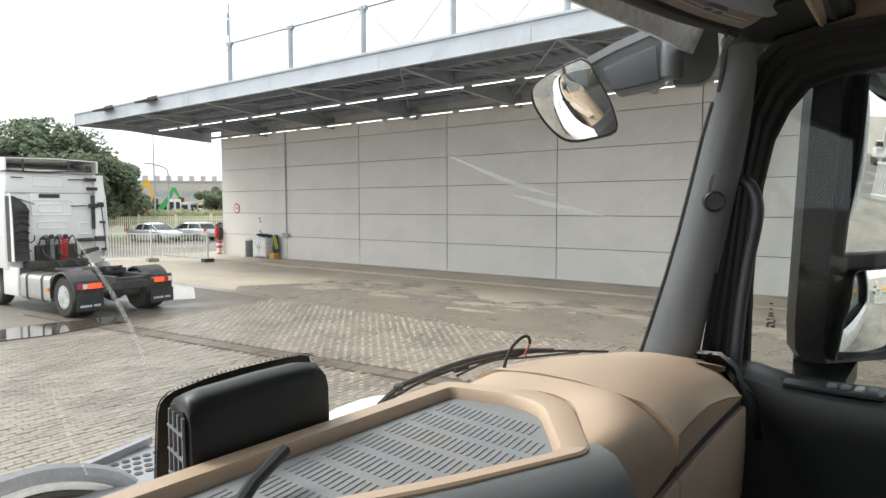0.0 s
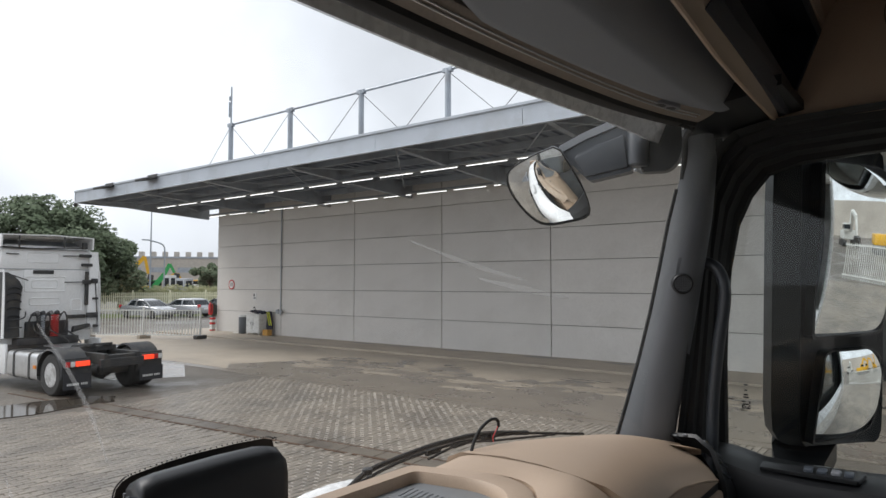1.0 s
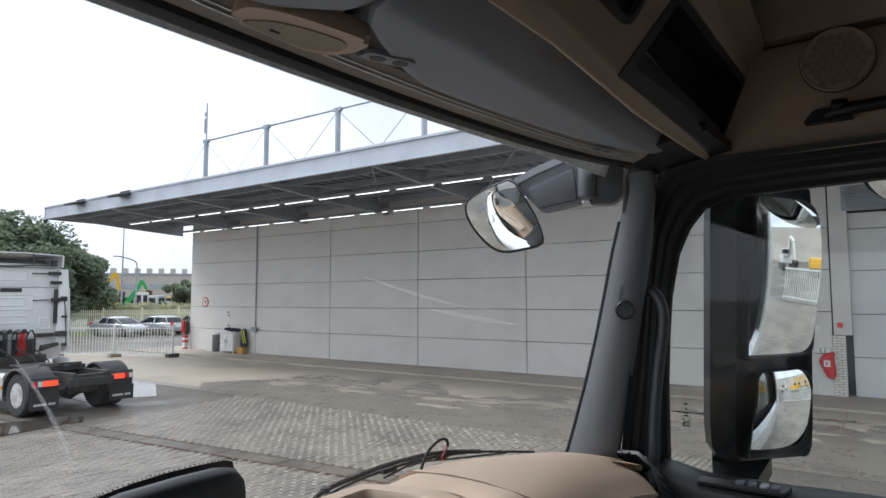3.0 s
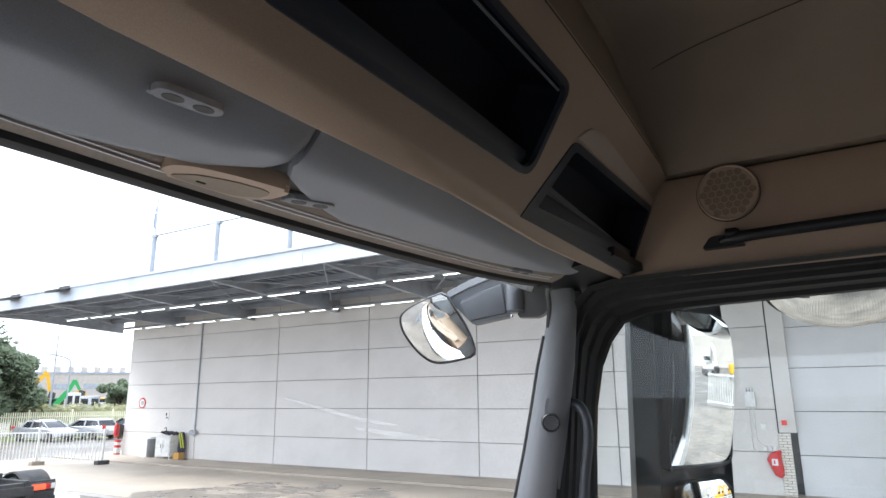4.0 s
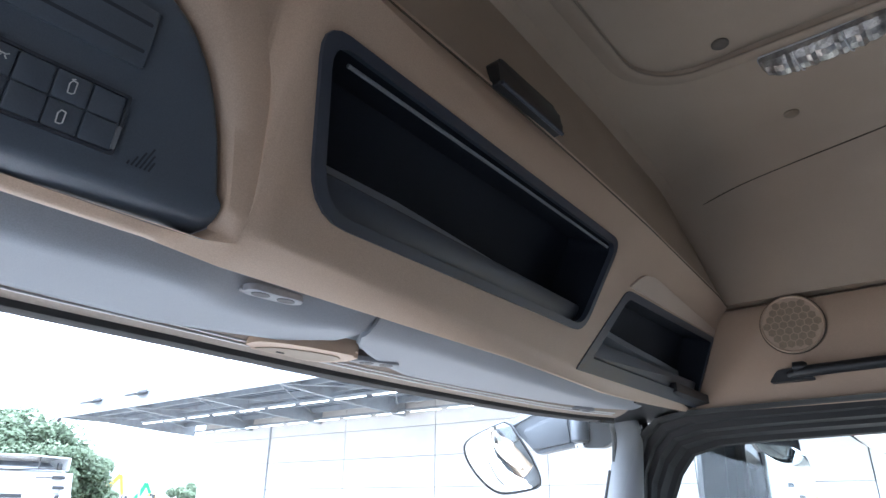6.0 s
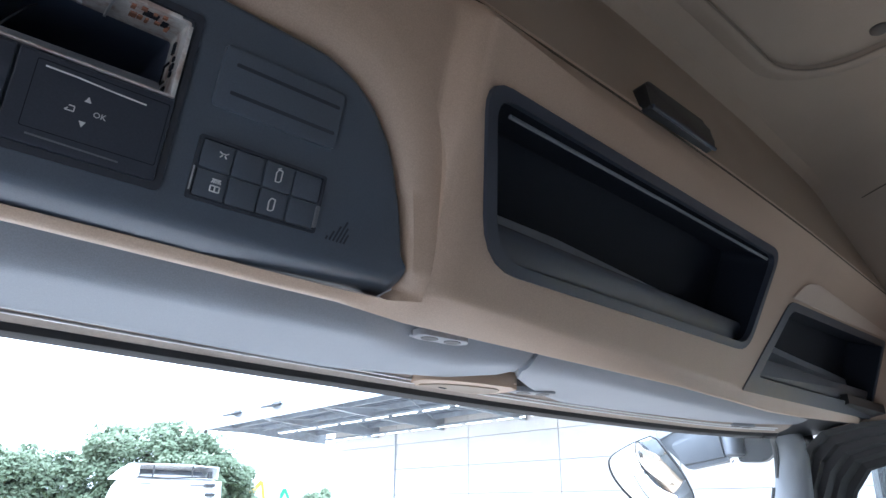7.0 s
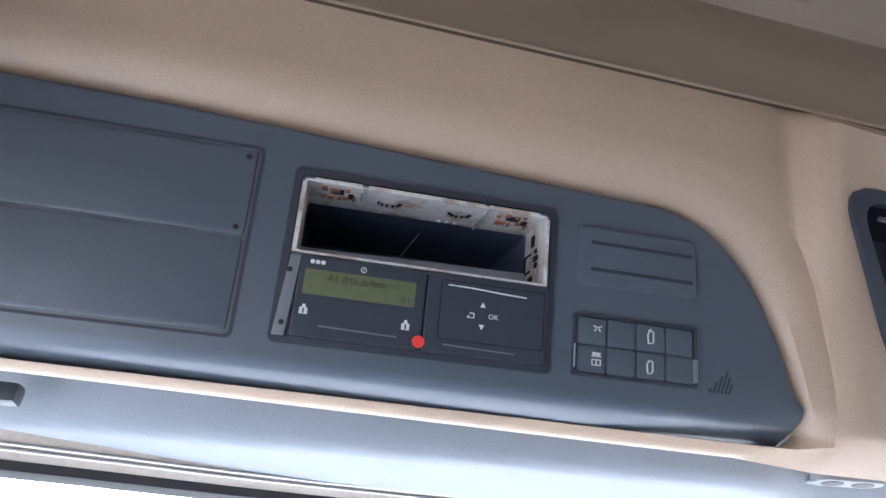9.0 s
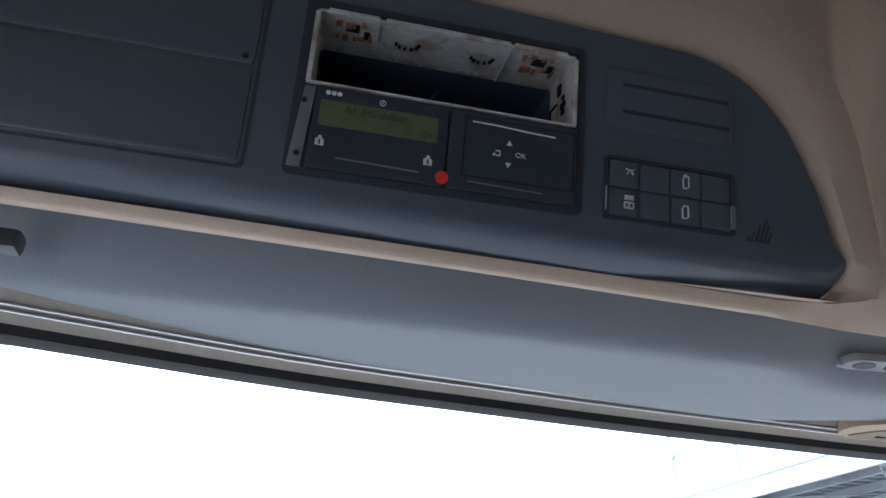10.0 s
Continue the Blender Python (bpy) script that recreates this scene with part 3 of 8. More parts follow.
rows = [[(x, yf, zf), (x, yf - 0.012, zf + 0.002), (x, 0.30, 2.994), (x, 0.235, 3.004), (x, 0.19, 3.012), (x, 0.19, 3.03), (x, yf, 3.03)] for x, yf, zf in ((0.795, 0.352, 2.972), (0.83, 0.358, 2.975), (0.87, 0.372, 2.977), (0.91, 0.388, 2.977), (0.95, 0.400, 2.975), (1.0, 0.395, 2.975), (1.06, 0.39, 2.98))]
solid("trim", loft(BM(), rows, closed=True, caps=True), BLACK, "black corner lining between windscreen and door", "trim", "structure", smooth=True)
bm = BM()
tube(bm, curve_pts([(0.76, top_y(0.76) - 0.006, 2.962), (0.82, 0.352, 2.966), (0.87, 0.372, 2.970), (0.915, 0.394, 2.967), (0.945, 0.405, 2.95), (0.958, 0.411, 2.925), (0.962, 0.417, 2.89)]), 0.006, 8)
solid("trim", bm, RUBBER, "black rubber seal round the windscreen corner", "trim", "structure", smooth=True)


# ---- overhead console ----
console = thing("overhead_console", "beige overhead console with dark switch panel and open lockers", "console", (0, 0.2, 3.0))
xs = [-1.02, -0.9, -0.8, -0.7, -0.6, -0.5, -0.42, -0.37] + [-0.345 + 0.006 * i for i in range(17)] + [-0.235, -0.15, 0, 0.15, 0.3, 0.45, 0.6, 0.75, 0.9, 0.998]
rows = []
for x in xs:
    f = lambda z: face_y(x, z)
    k = min(max((x + 0.345) / 0.060, 0), 1)
    left = 0.0035 * min(max((-0.40 - x) / 0.5, 0), 1)
    rise = 0.030 * max((x - 0.45) / 0.52, 0) ** 1.2
    lip = 0.186 * (1 - k) + max(0.179, f(2.98) + 0.014) * k
    low = [(f(3.0), 3.0), (0.1735, 2.9770 + left), (0.1775, 2.9738 + left), (0.181, 2.9718 + left)]
    fb = [(f(2.986), 2.986), (f(2.981) + 0.0005, 2.9805), (f(2.979) + 0.004, 2.9775), (lip - 0.003, 2.9648)]
    zl = (2.9712 + left) * (1 - k) + 2.9640 * k
    prof = [(seam_y(x) + 0.006, 3.232), (seam_y(x), 3.226), (seam_y(x) * 0.55 + f(3.20) * 0.45, 3.213), (f(3.192), 3.192), (f(3.1), 3.1), (f(3.03), 3.03)]
    prof += [(p[0] * (1 - k) + q[0] * k, p[1] * (1 - k) + q[1] * k) for p, q in zip(low, fb)]
    prof += [(lip, zl), (lip + 0.005, zl + 0.003), (lip + 0.008, zl + 0.010), (lip + 0.010, zl + 0.060), (0.33, 3.10), (0.33, 3.25), (seam_y(x) + 0.03, 3.25)]
    rows.append([(x, y, z + rise * min(max((3.05 - z) / 0.07, 0), 1)) for y, z in prof])
bm = loft(BM(), rows, closed=True, caps=True)
shell = part("shell", bm, BEIGE, console, "beige grained plastic shell", smooth=True)

part("lip_core", span(BM(), (-0.99, 0.1835, 2.9765), (-0.345, 0.193, 2.992)), BEIGE, console)
INNER = [(-0.42, -0.0775), (0.10, -0.0815), (0.262, -0.083), (0.2735, -0.074), (0.2665, -0.045), (0.256, -0.012), (0.244, 0.018), (0.228, 0.044), (0.205, 0.066), (0.172, 0.080), (0.131, 0.083), (0.043, 0.087), (-0.08, 0.093), (-0.194, 0.098), (-0.30, 0.100), (-0.42, 0.100)]
OUTER = [(-0.45, -0.0778), (0.10, -0.0820), (0.270, -0.0835), (0.290, -0.080), (0.291, -0.045), (0.286, -0.005), (0.278, 0.040), (0.262, 0.078), (0.236, 0.105), (0.196, 0.122), (0.150, 0.129), (0.050, 0.133), (-0.08, 0.137), (-0.194, 0.139), (-0.30, 0.140), (-0.45, 0.140)]
soft = lambda o: o[:3] + [(q.x, q.y) for q in curve_pts([(x, y, 0) for x, y in o[3:12]], 4)] + o[12:]
INNER, OUTER = soft(INNER), soft(OUTER)
BOX = roundpoly([(0.026, -0.045), (0.580, -0.022), (0.618, 0.137), (-0.028, 0.104)], [0.045, 0.035, 0.03, 0.03], 5)
BOX_IN = roundpoly([(0.037, -0.034), (0.571, -0.012), (0.605, 0.125), (-0.013, 0.094)], [0.036, 0.026, 0.022, 0.024], 5)
CUB = roundpoly([(0.594, -0.0760), (1.262, -0.052), (1.262, 0.118), (0.700, 0.080)], [0.006, 0.01, 0.01, 0.02], 4)
CUB_IN = roundpoly([(0.640, -0.050), (1.250, -0.028), (1.250, 0.104), (0.714, 0.068)], [0.008, 0.008, 0.008, 0.018], 4)
SLOT = rrect(-0.0965, 0.0065, 0.0735, 0.0575, 0.002, 2)
carve(shell, [prism(BM(), OUTER, -0.045, 0.06, FA), prism(BM(), SLOT, -0.165, 0.0, FA), prism(BM(), BOX, -0.076, 0.06, FB), prism(BM(), CUB, -0.066, 0.05, FB)])

def arch_w(x, y, w):
    """Depth of the arch; along the bottom it falls back to the lip under the panel."""
    q = min(max((0.298 - x) / 0.060, 0), 1) if y < -0.07 else 0.0
    return w * (1 - q) - 0.0185 * q


bm = loft(BM(), [[FA @ Vector((o[0] * (1 - k) + i[0] * k, o[1] * (1 - k) + i[1] * k, arch_w(o[0] * (1 - k) + i[0] * k, o[1], w))) for o, i in zip(OUTER, INNER)] for k, w in ((0, 0.0107), (0.25, 0.0100), (0.7, 0.0055), (1, -0.010))], closed=True)
part("arch", bm, BEIGE, console, "beige arch round the switch panel", smooth=True)


def panel_ring(inset, w, drop, low):
    """One ring of the panel: inset and depth along its top and side, drop and depth along the bottom that turns under."""
    out = []
    for x, y in INNER:
        q = min(max((-0.045 - y) / 0.03, 0), 1)
        out.append(FA @ Vector((x - inset * min(max((x - 0.10) / 0.12, 0), 1) * (1 - 0.5 * q), y + (drop * q if y < 0 else -inset), w * (1 - q) + low * q)))
    return out


PANEL_RINGS = ((0, -0.030, 0, -0.030), (0, -0.010, 0, -0.018), (0.0006, -0.004, 0.0025, -0.0135), (0.0015, 0.0003, 0.0060, -0.0078), (0.0028, 0.0022, 0.0095, -0.0025), (0.0042, 0.0030, 0.0125, 0.0009), (0.0052, 0.0031, 0.0155, 0.0026), (0.0060, 0.0031, 0.019, 0.0031))
bm = loft(BM(), [panel_ring(*r) for r in PANEL_RINGS], closed=True, caps=True)
panel = part("switch_panel", bm, ANTHRACITE, console, "dark anthracite switch panel", smooth=True)
carve(panel, [prism(BM(), SLOT, -0.05, 0.02, FA)])
# blank double drawer on the panel
for v0, v1 in ((0.0125, 0.071), (-0.0495, 0.0105)):
    bm = prism(BM(), rrect(-0.40, v0, -0.129, v1, 0.003, 3), 0.0026, 0.0044, FA, 0.0012)
    part("drawer_front", bm, ANTHRACITE, console, smooth=True)
bm = ring(BM(), rrect(-0.404, -0.0535, -0.125, 0.075, 0.004, 3), rrect(-0.402, -0.0515, -0.127, 0.073, 0.004, 3), 0.0022, 0.0036, FA)
part("drawer_joint", bm, FINE_JOINT, console)
for u, v in ((-0.1345, 0.066), (-0.1345, 0.017)):
    part("screw", disc(BM(), (u, v), 0.0018, 0.004, 0.0052, FA, 10), BLACK, console)
# blank vent cover with two slits
bm = prism(BM(), rrect(0.097, 0.012, 0.187, 0.0545, 0.003, 3), 0.0026, 0.0066, FA, 0.0015)
vent = part("vent_cover", bm, ANTHRACITE, console, "blank cover with two slits", smooth=True)
for v in (0.043, 0.0235):
    part("slit", prism(BM(), rrect(0.106, v - 0.0013, 0.184, v + 0.0013, 0.001, 2), 0.0062, 0.0069, FA), FINE_JOINT, vent)
# rocker switches
sw = part("switch_block", ring(BM(), rrect(0.0955, -0.051, 0.187, -0.0085, 0.002, 3), rrect(0.0975, -0.049, 0.185, -0.0105, 0.002, 3), 0.002, 0.0062, FA), FINE_JOINT, console)
for i in range(4):
    for j in range(2):
        u, v = 0.0985 + 0.0217 * i, -0.0485 + 0.0192 * j
        bm = prism(BM(), rrect(u, v, u + 0.0205, v + 0.0182, 0.0012, 2), 0.002, 0.0052 + 0.0008 * ((i + j) % 2), FA, 0.0012)
        part("switch", bm, ANTHRACITE, sw, smooth=True)


def ink(pts, parent, z=0.0066, name="symbol", t=0.0004, m=FA, material=None):
    return part(name, prism(BM(), pts, z - 0.0008, z + t, m), material or WHITE_INK, parent)


def stroke(bm, a, b, w, z, m=FA):
    a, b = Vector((a[0], a[1])), Vector((b[0], b[1]))
    d = (b - a).normalized() * w / 2
    n = Vector((-d.y, d.x))
    prism(bm, [tuple(a + n), tuple(a - n), tuple(b - n), tuple(b + n)], z - 0.0006, z + 0.0004, m)


def strokes(segs, parent, w=0.0007, z=0.0064, m=FA, material=None, name="symbol"):
    bm = BM()
    for a, b in segs:
        stroke(bm, a, b, w, z, m)
    return part(name, bm, material or WHITE_INK, parent)


c = (0.1125, -0.0172)
strokes([((c[0] - 0.003, c[1] + 0.001), (c[0] - 0.001, c[1] - 0.0003)), ((c[0] + 0.003, c[1] + 0.001), (c[0] + 0.001, c[1] - 0.0003)), ((c[0] - 0.001, c[1]), (c[0] + 0.001, c[1])),
         ((c[0] - 0.0022, c[1] - 0.0028), (c[0] - 0.0008, c[1] - 0.001)), ((c[0] + 0.0022, c[1] - 0.0028), (c[0] + 0.0008, c[1] - 0.001))], sw)
c = (0.112, -0.0385)
strokes([((c[0] - 0.003 + 0.0015 * i, c[1] + 0.001), (c[0] - 0.0018 + 0.0009 * i, c[1] + 0.0034)) for i in range(5)] + [((c[0] - 0.003, c[1] + 0.0036), (c[0] + 0.003, c[1] + 0.0036))]
        + [((c[0] + a, c[1] - 0.0045), (c[0] + a, c[1] - 0.0008)) for a in (-0.003, 0, 0.003)] + [((c[0] - 0.003, c[1] + b), (c[0] + 0.003, c[1] + b)) for b in (-0.0045, -0.0008)], sw)
for c in ((0.1515, -0.0195), (0.151, -0.0400)):
    q = [(-0.0016, -0.0042), (-0.0020, 0.0018), (-0.0006, 0.0044), (0.0022, 0.0040), (0.0022, -0.0030), (0.0008, -0.0042)]
    strokes([((c[0] + a[0], c[1] + a[1]), (c[0] + b[0], c[1] + b[1])) for a, b in zip(q, q[1:] + q[:1])], sw)
strokes([((0.150, -0.0148), (0.1522, -0.0138))], sw)
part("switch_edge", prism(BM(), rrect(0.1835, -0.047, 0.1862, -0.031, 0.0008, 2), 0.003, 0.0078, FA), PILLAR, sw)
part("switch_edge", prism(BM(), rrect(0.0958, -0.046, 0.0968, -0.030, 0.0004, 2), 0.003, 0.0070, FA), SILVER, sw)
# triangle of slanting microphone slits
bm = BM()
for i in range(6):
    h = 0.0165 * (1 - abs(i - 3.0) / 3.6)
    stroke(bm, (0.1975 + 0.003 * i, -0.0518), (0.1975 + 0.003 * i + h * 0.35, -0.0518 + h), 0.0013, 0.0031)
part("microphone_slits", bm, FINE_JOINT, console)

# ---- empty radio bay and tachograph ----
bay = thing("radio_bay", "empty radio slot with a rusty pierced zinc sleeve", "radio slot", tuple(FA @ Vector((0, 0.03, 0))))
bm = BM()
o, i2 = rrect(-0.0965, 0.0065, 0.0735, 0.0575, 0.002, 2), rrect(-0.0950, 0.0080, 0.0720, 0.0560, 0.002, 2)
ring(bm, o, i2, -0.040, 0.0055, FA)
sleeve = part("sleeve", bm, ZINC, bay, "zinc sheet sleeve with rust spots")
bm = cup(BM(), rrect(-0.0955, 0.0072, 0.0728, 0.0568, 0.002, 2), -0.038, -0.155, 1.0, FA)
part("bay_back", bm, NAVY_BAY, bay, "navy inside of the slot")
# folded front lips of the sleeve, with gaps in the top one
for u0, u1 in ((-0.0900, -0.0580), (-0.0540, 0.0275), (0.0305, 0.0670)):
    part("folded_lip", span(BM(), (u0, 0.0552, 0.0045), (u1, 0.0582, 0.0075), 0.0006, FA), ZINC, sleeve)
part("folded_lip", span(BM(), (-0.0975, 0.0062, 0.0045), (-0.0945, 0.0545, 0.0078), 0.0006, FA), ZINC, sleeve)
part("folded_lip", span(BM(), (0.0715, 0.0062, 0.0045), (0.0745, 0.0540, 0.0078), 0.0006, FA), ZINC, sleeve)
part("folded_lip", span(BM(), (-0.0950, 0.0060, 0.0045), (0.0735, 0.0072, 0.0080), 0.0004, FA), ZINC, sleeve)
# rusty pressings in the corners of the roof
random.seed(4)
for u0, u1 in ((-0.086, -0.060), (0.038, 0.068)):
    for k in range(9):
        u, d = u0 + (u1 - u0) * (k % 5 + random.uniform(0, 0.5)) / 5.2, (-0.013, 0.001)[k // 5] + random.uniform(-0.003, 0.001)
        part("rusty_tongue", span(BM(), (u, 0.0546, d - random.uniform(0.002, 0.008)), (u + random.uniform(0.0018, 0.0045), 0.0563, d), 0, FA), SLEEVE_RUST, sleeve, "rusty brown tongue")
    m_ = (u0 + u1) / 2
    part("pierced_hole", prism(BM(), [(m_ - 0.006, 0.0551), (m_ + 0.003, 0.0551), (m_ + 0.003, 0.0562), (m_ - 0.006, 0.0562)], -0.011, -0.003, FA), DARK_BAY, sleeve)
    part("pierced_hole", span(BM(), (m_ + 0.006, 0.0549, -0.017), (m_ + 0.010, 0.0562, -0.009), 0, FA), DARK_BAY, sleeve)
# arcs of small holes
for u0, n in ((-0.038, 6), (0.013, 6)):
    for k in range(n):
        a_ = radians(200 + 32 * k)
        u, d = u0 + 0.0075 * math.cos(a_), -0.014 + 0.006 * math.sin(a_)
        part("pierced_hole", span(BM(), (u - 0.0009, 0.0552, d - 0.0018), (u + random.uniform(0.0006, 0.0016), 0.0562, d + 0.0018), 0, FA), DARK_BAY, sleeve)
for k in range(3):
    part("pressed_dot", span(BM(), (0.0005 + 0.0062 * k, 0.0546, -0.037), (0.0035 + 0.0062 * k, 0.0562, -0.034), 0.0004, FA), SILVER, sleeve)
part("spring_tab", span(BM(), (0.0288, 0.0535, -0.038), (0.0304, 0.0558, 0.0035), 0.0004, FA), SILVER, sleeve)
part("spring_tab", span(BM(), (-0.0585, 0.0535, -0.014), (-0.0570, 0.0558, 0.0040), 0.0004, FA), SILVER, sleeve)
# holes and a pressed outline in the side
for v0, v1, d0, d1 in ((0.0415, 0.0495, -0.023, -0.017), (0.0345, 0.0375, -0.014, -0.010), (0.0285, 0.0325, -0.016, -0.008), (0.0235, 0.0270, -0.014, -0.009), (0.0105, 0.0185, -0.027, -0.018), (0.0360, 0.0370, -0.036, -0.024), (0.0230, 0.0240, -0.036, -0.024), (0.0230, 0.0370, -0.037, -0.036)):
    part("pierced_hole", span(BM(), (0.0709, v0, d0), (0.0722, v1, d1), 0, FA), DARK_BAY, sleeve)
bm = BM()
tube(bm, [FA @ Vector(p) for p in ((-0.0227, 0.0275, -0.060), (-0.0180, 0.0360, -0.060), (-0.0097, 0.0489, -0.061), (-0.006, 0.0570, -0.075))], 0.0008, 6)
part("cable", bm, LOCKER, bay, "thin grey cable hanging in the slot")
part("connector", box(BM(), (-0.0232, 0.0262, -0.060), (0.008, 0.005, 0.008), 0.001, FA), BLUE_PLUG, bay, "blue plug")

tacho = thing("tachograph", "black digital tachograph with a green display under the empty radio slot", "tachograph", tuple(FA @ Vector((0, -0.02, 0))))
part("surround", ring(BM(), rrect(-0.1035, -0.0525, 0.0805, 0.0650, 0.004, 3), rrect(-0.0985, -0.0480, 0.0760, 0.0600, 0.003, 3), 0.001, 0.0048, FA), FINE_JOINT, tacho, "dark frame")
part("side_cheek", prism(BM(), [(-0.1015, -0.048), (-0.0935, -0.048), (-0.0905, 0.004), (-0.0975, 0.004)], 0.002, 0.0065, FA, 0.001), PILLAR, tacho, "grey side cheek with screws", smooth=True)
for v in (-0.006, -0.040):
    part("screw", disc(BM(), (-0.0965, v), 0.0017, 0.006, 0.0072, FA, 10), BLACK, tacho)
gloss = mat("tachograph_black", (0.045, 0.051, 0.066), (0.038, 0.043, 0.057), 0.35, scale=8, fine=900, bump=0.1, dist=0.0003)
left = part("left_module", prism(BM(), rrect(-0.0905, -0.0475, -0.0085, 0.0045, 0.0015, 2), 0.0015, 0.0070, FA, 0.0008), gloss, tacho)
right = part("right_module", prism(BM(), rrect(-0.0070, -0.0475, 0.0755, 0.0045, 0.0015, 2), 0.0015, 0.0074, FA, 0.0008), gloss, tacho)
part("display", prism(BM(), rrect(-0.0868, -0.0205, -0.0148, -0.0040, 0.001, 2), 0.0062, 0.0074, FA), LCD, tacho, "dull green display")
letters("display_text", "A1 IMS defect", 0.0066, FA @ Matrix.Translation((-0.0535, -0.0088, 0.0076)), LCD_INK, tacho, 0.0001)
letters("display_text", "01", 0.0066, FA @ Matrix.Translation((-0.0205, -0.0168, 0.0076)), LCD_INK, tacho, 0.0001)
for k in range(3):
    ink(rrect(-0.0845 + 0.0034 * k, -0.0004, -0.0845 + 0.0034 * k + 0.0028, 0.0022, 0.0009, 2), tacho, 0.0072, "maker_mark")
c = (-0.050, -0.0003)
q = [(c[0] + 0.0018 * math.cos(radians(45 * i)), c[1] + 0.0018 * math.sin(radians(45 * i))) for i in range(8)]
strokes(list(zip(q, q[1:] + q[:1])) + [((c[0] - 0.0006, c[1] - 0.0007), (c[0] + 0.0004, c[1] + 0.0009))], tacho, 0.0004, 0.0074)
for c in ((-0.0843, -0.0308), (-0.0192, -0.0330)):
    ink([(c[0] - 0.0026, c[1] - 0.0026), (c[0] + 0.0026, c[1] - 0.0026), (c[0] + 0.0026, c[1] + 0.0012), (c[0] + 0.001, c[1] + 0.002), (c[0] + 0.001, c[1] + 0.0036), (c[0] - 0.001, c[1] + 0.0036), (c[0] - 0.001, c[1] + 0.002), (c[0] - 0.0026, c[1] + 0.0012)], tacho, 0.0072)
    strokes([((c[0], c[1] - 0.0022), (c[0], c[1] + 0.001))], tacho, 0.0009, 0.0077, material=BLACK)
ink([(0.0290, -0.0145), (0.0326, -0.0145), (0.0308, -0.0112)], tacho, 0.0076)
ink([(0.0290, -0.0262), (0.0326, -0.0262), (0.0308, -0.0295)], tacho, 0.0076)
letters("ok_key", "OK", 0.0048, FA @ Matrix.Translation((0.0384, -0.0203, 0.0078)), WHITE_INK, tacho, 0.0002)
strokes([((0.0208, -0.0222), (0.0252, -0.0222)), ((0.0252, -0.0222), (0.0252, -0.0192)), ((0.0252, -0.0192), (0.0222, -0.0192)), ((0.0206, -0.0222), (0.0220, -0.0208))], tacho, 0.0006, 0.0076)
strokes([((0.0065, -0.0022), (0.022, -0.0024)), ((0.022, -0.0024), (0.043, -0.0036)), ((0.043, -0.0036), (0.0605, -0.0042))], tacho, 0.0008, 0.0076, name="paper_slit")
for a, b in (((-0.074, -0.0398), (-0.024, -0.0408)), ((0.006, -0.0418), (0.054, -0.0428))):
    strokes([(a, b)], tacho, 0.0010, 0.0074, material=PILLAR, name="card_slot")
part("red_sticker", disc(BM(), (-0.0098, -0.0420), 0.0040, 0.0068, 0.0079, FA, 20), RED_DOT, tacho, "round red sticker")
part("printer_joint", ring(BM(), rrect(0.002, -0.0385, 0.0735, 0.0010, 0.001, 2), rrect(0.0024, -0.0381, 0.0731, 0.0006, 0.001, 2), 0.0070, 0.0076, FA), DARK_BAY, tacho)

# ---- open lockers of the console ----
bm = ring(BM(), BOX, BOX_IN, -0.02, 0.004, FB)
part("locker_frame", bm, LOCKER, console, "dark locker frame", smooth=True)
# shallow liner; the shade of a deeper locker is in its colour
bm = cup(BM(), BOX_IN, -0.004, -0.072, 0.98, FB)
part("locker_liner", bm, DARK_BAY, console, "black open locker, its inner shade put into the colour", smooth=True)
bm = prism(BM(), roundpoly([(0.040, -0.033), (0.571, -0.012), (0.578, 0.016), (0.030, -0.001)], 0.01, 3), -0.030, -0.012, FB, 0.004)
part("retaining_lip", bm, LOCKER, console, "dark lip along the bottom of the locker", smooth=True)
bm = BM()
tube(bm, [FB @ Vector(p) for p in ((0.015, 0.0865, -0.004), (0.3, 0.1025, -0.004), (0.592, 0.1175, -0.004))], 0.0022, 6)
part("locker_edge", bm, PILLAR, console, "glossy upper edge", smooth=True)
bm = ring(BM(), CUB, CUB_IN, -0.03, 0.002, FB)
part("locker_frame", bm, LOCKER, console, "dark frame of the corner locker", smooth=True)
# same shallow liner, inner shade carried by the near-black colour
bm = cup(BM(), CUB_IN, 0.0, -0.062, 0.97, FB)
part("locker_liner", bm, DARK_BAY, console, "black corner locker, its inner shade put into the colour")
bm = prism(BM(), roundpoly([(0.640, -0.049), (1.250, -0.027), (1.250, 0.004), (0.660, -0.020)], 0.006, 3), -0.030, -0.008, FB, 0.004)
part("retaining_lip", bm, LOCKER, console, smooth=True)
bm = prism(BM(), roundpoly([(0.705, 0.086), (0.745, 0.118), (0.80, 0.131), (1.0, 0.132), (1.25, 0.134), (1.25, 0.121)], [0.005, 0.02, 0.02, 0.02, 0.002, 0.002], 4), -0.004, 0.003, FB, 0.002)
part("brow", bm, CREAM, console, "cream brow over the corner locker", smooth=True)
# seam, upper lid edge and its handle
bm = BM()
tube(bm, [(x, seam_y(x) + 0.001, 3.2285) for x in xs], 0.0018, 6)
part("lid_seam", bm, SEAM, console)
bm = BM()
tube(bm, [(x, seam_y(x) + 0.001, 3.2318) for x in xs], 0.0022, 8)
part("lid_bead", bm, BEIGE, console, "rounded edge of the upper lid", smooth=True)
bm = tube(BM(), [(-0.810, 0.0705, 3.2305), (-0.814, 0.0745, 3.25), (-0.818, 0.0775, 3.264)], 0.0012, 6)
part("lid_joint", bm, SEAM, console)
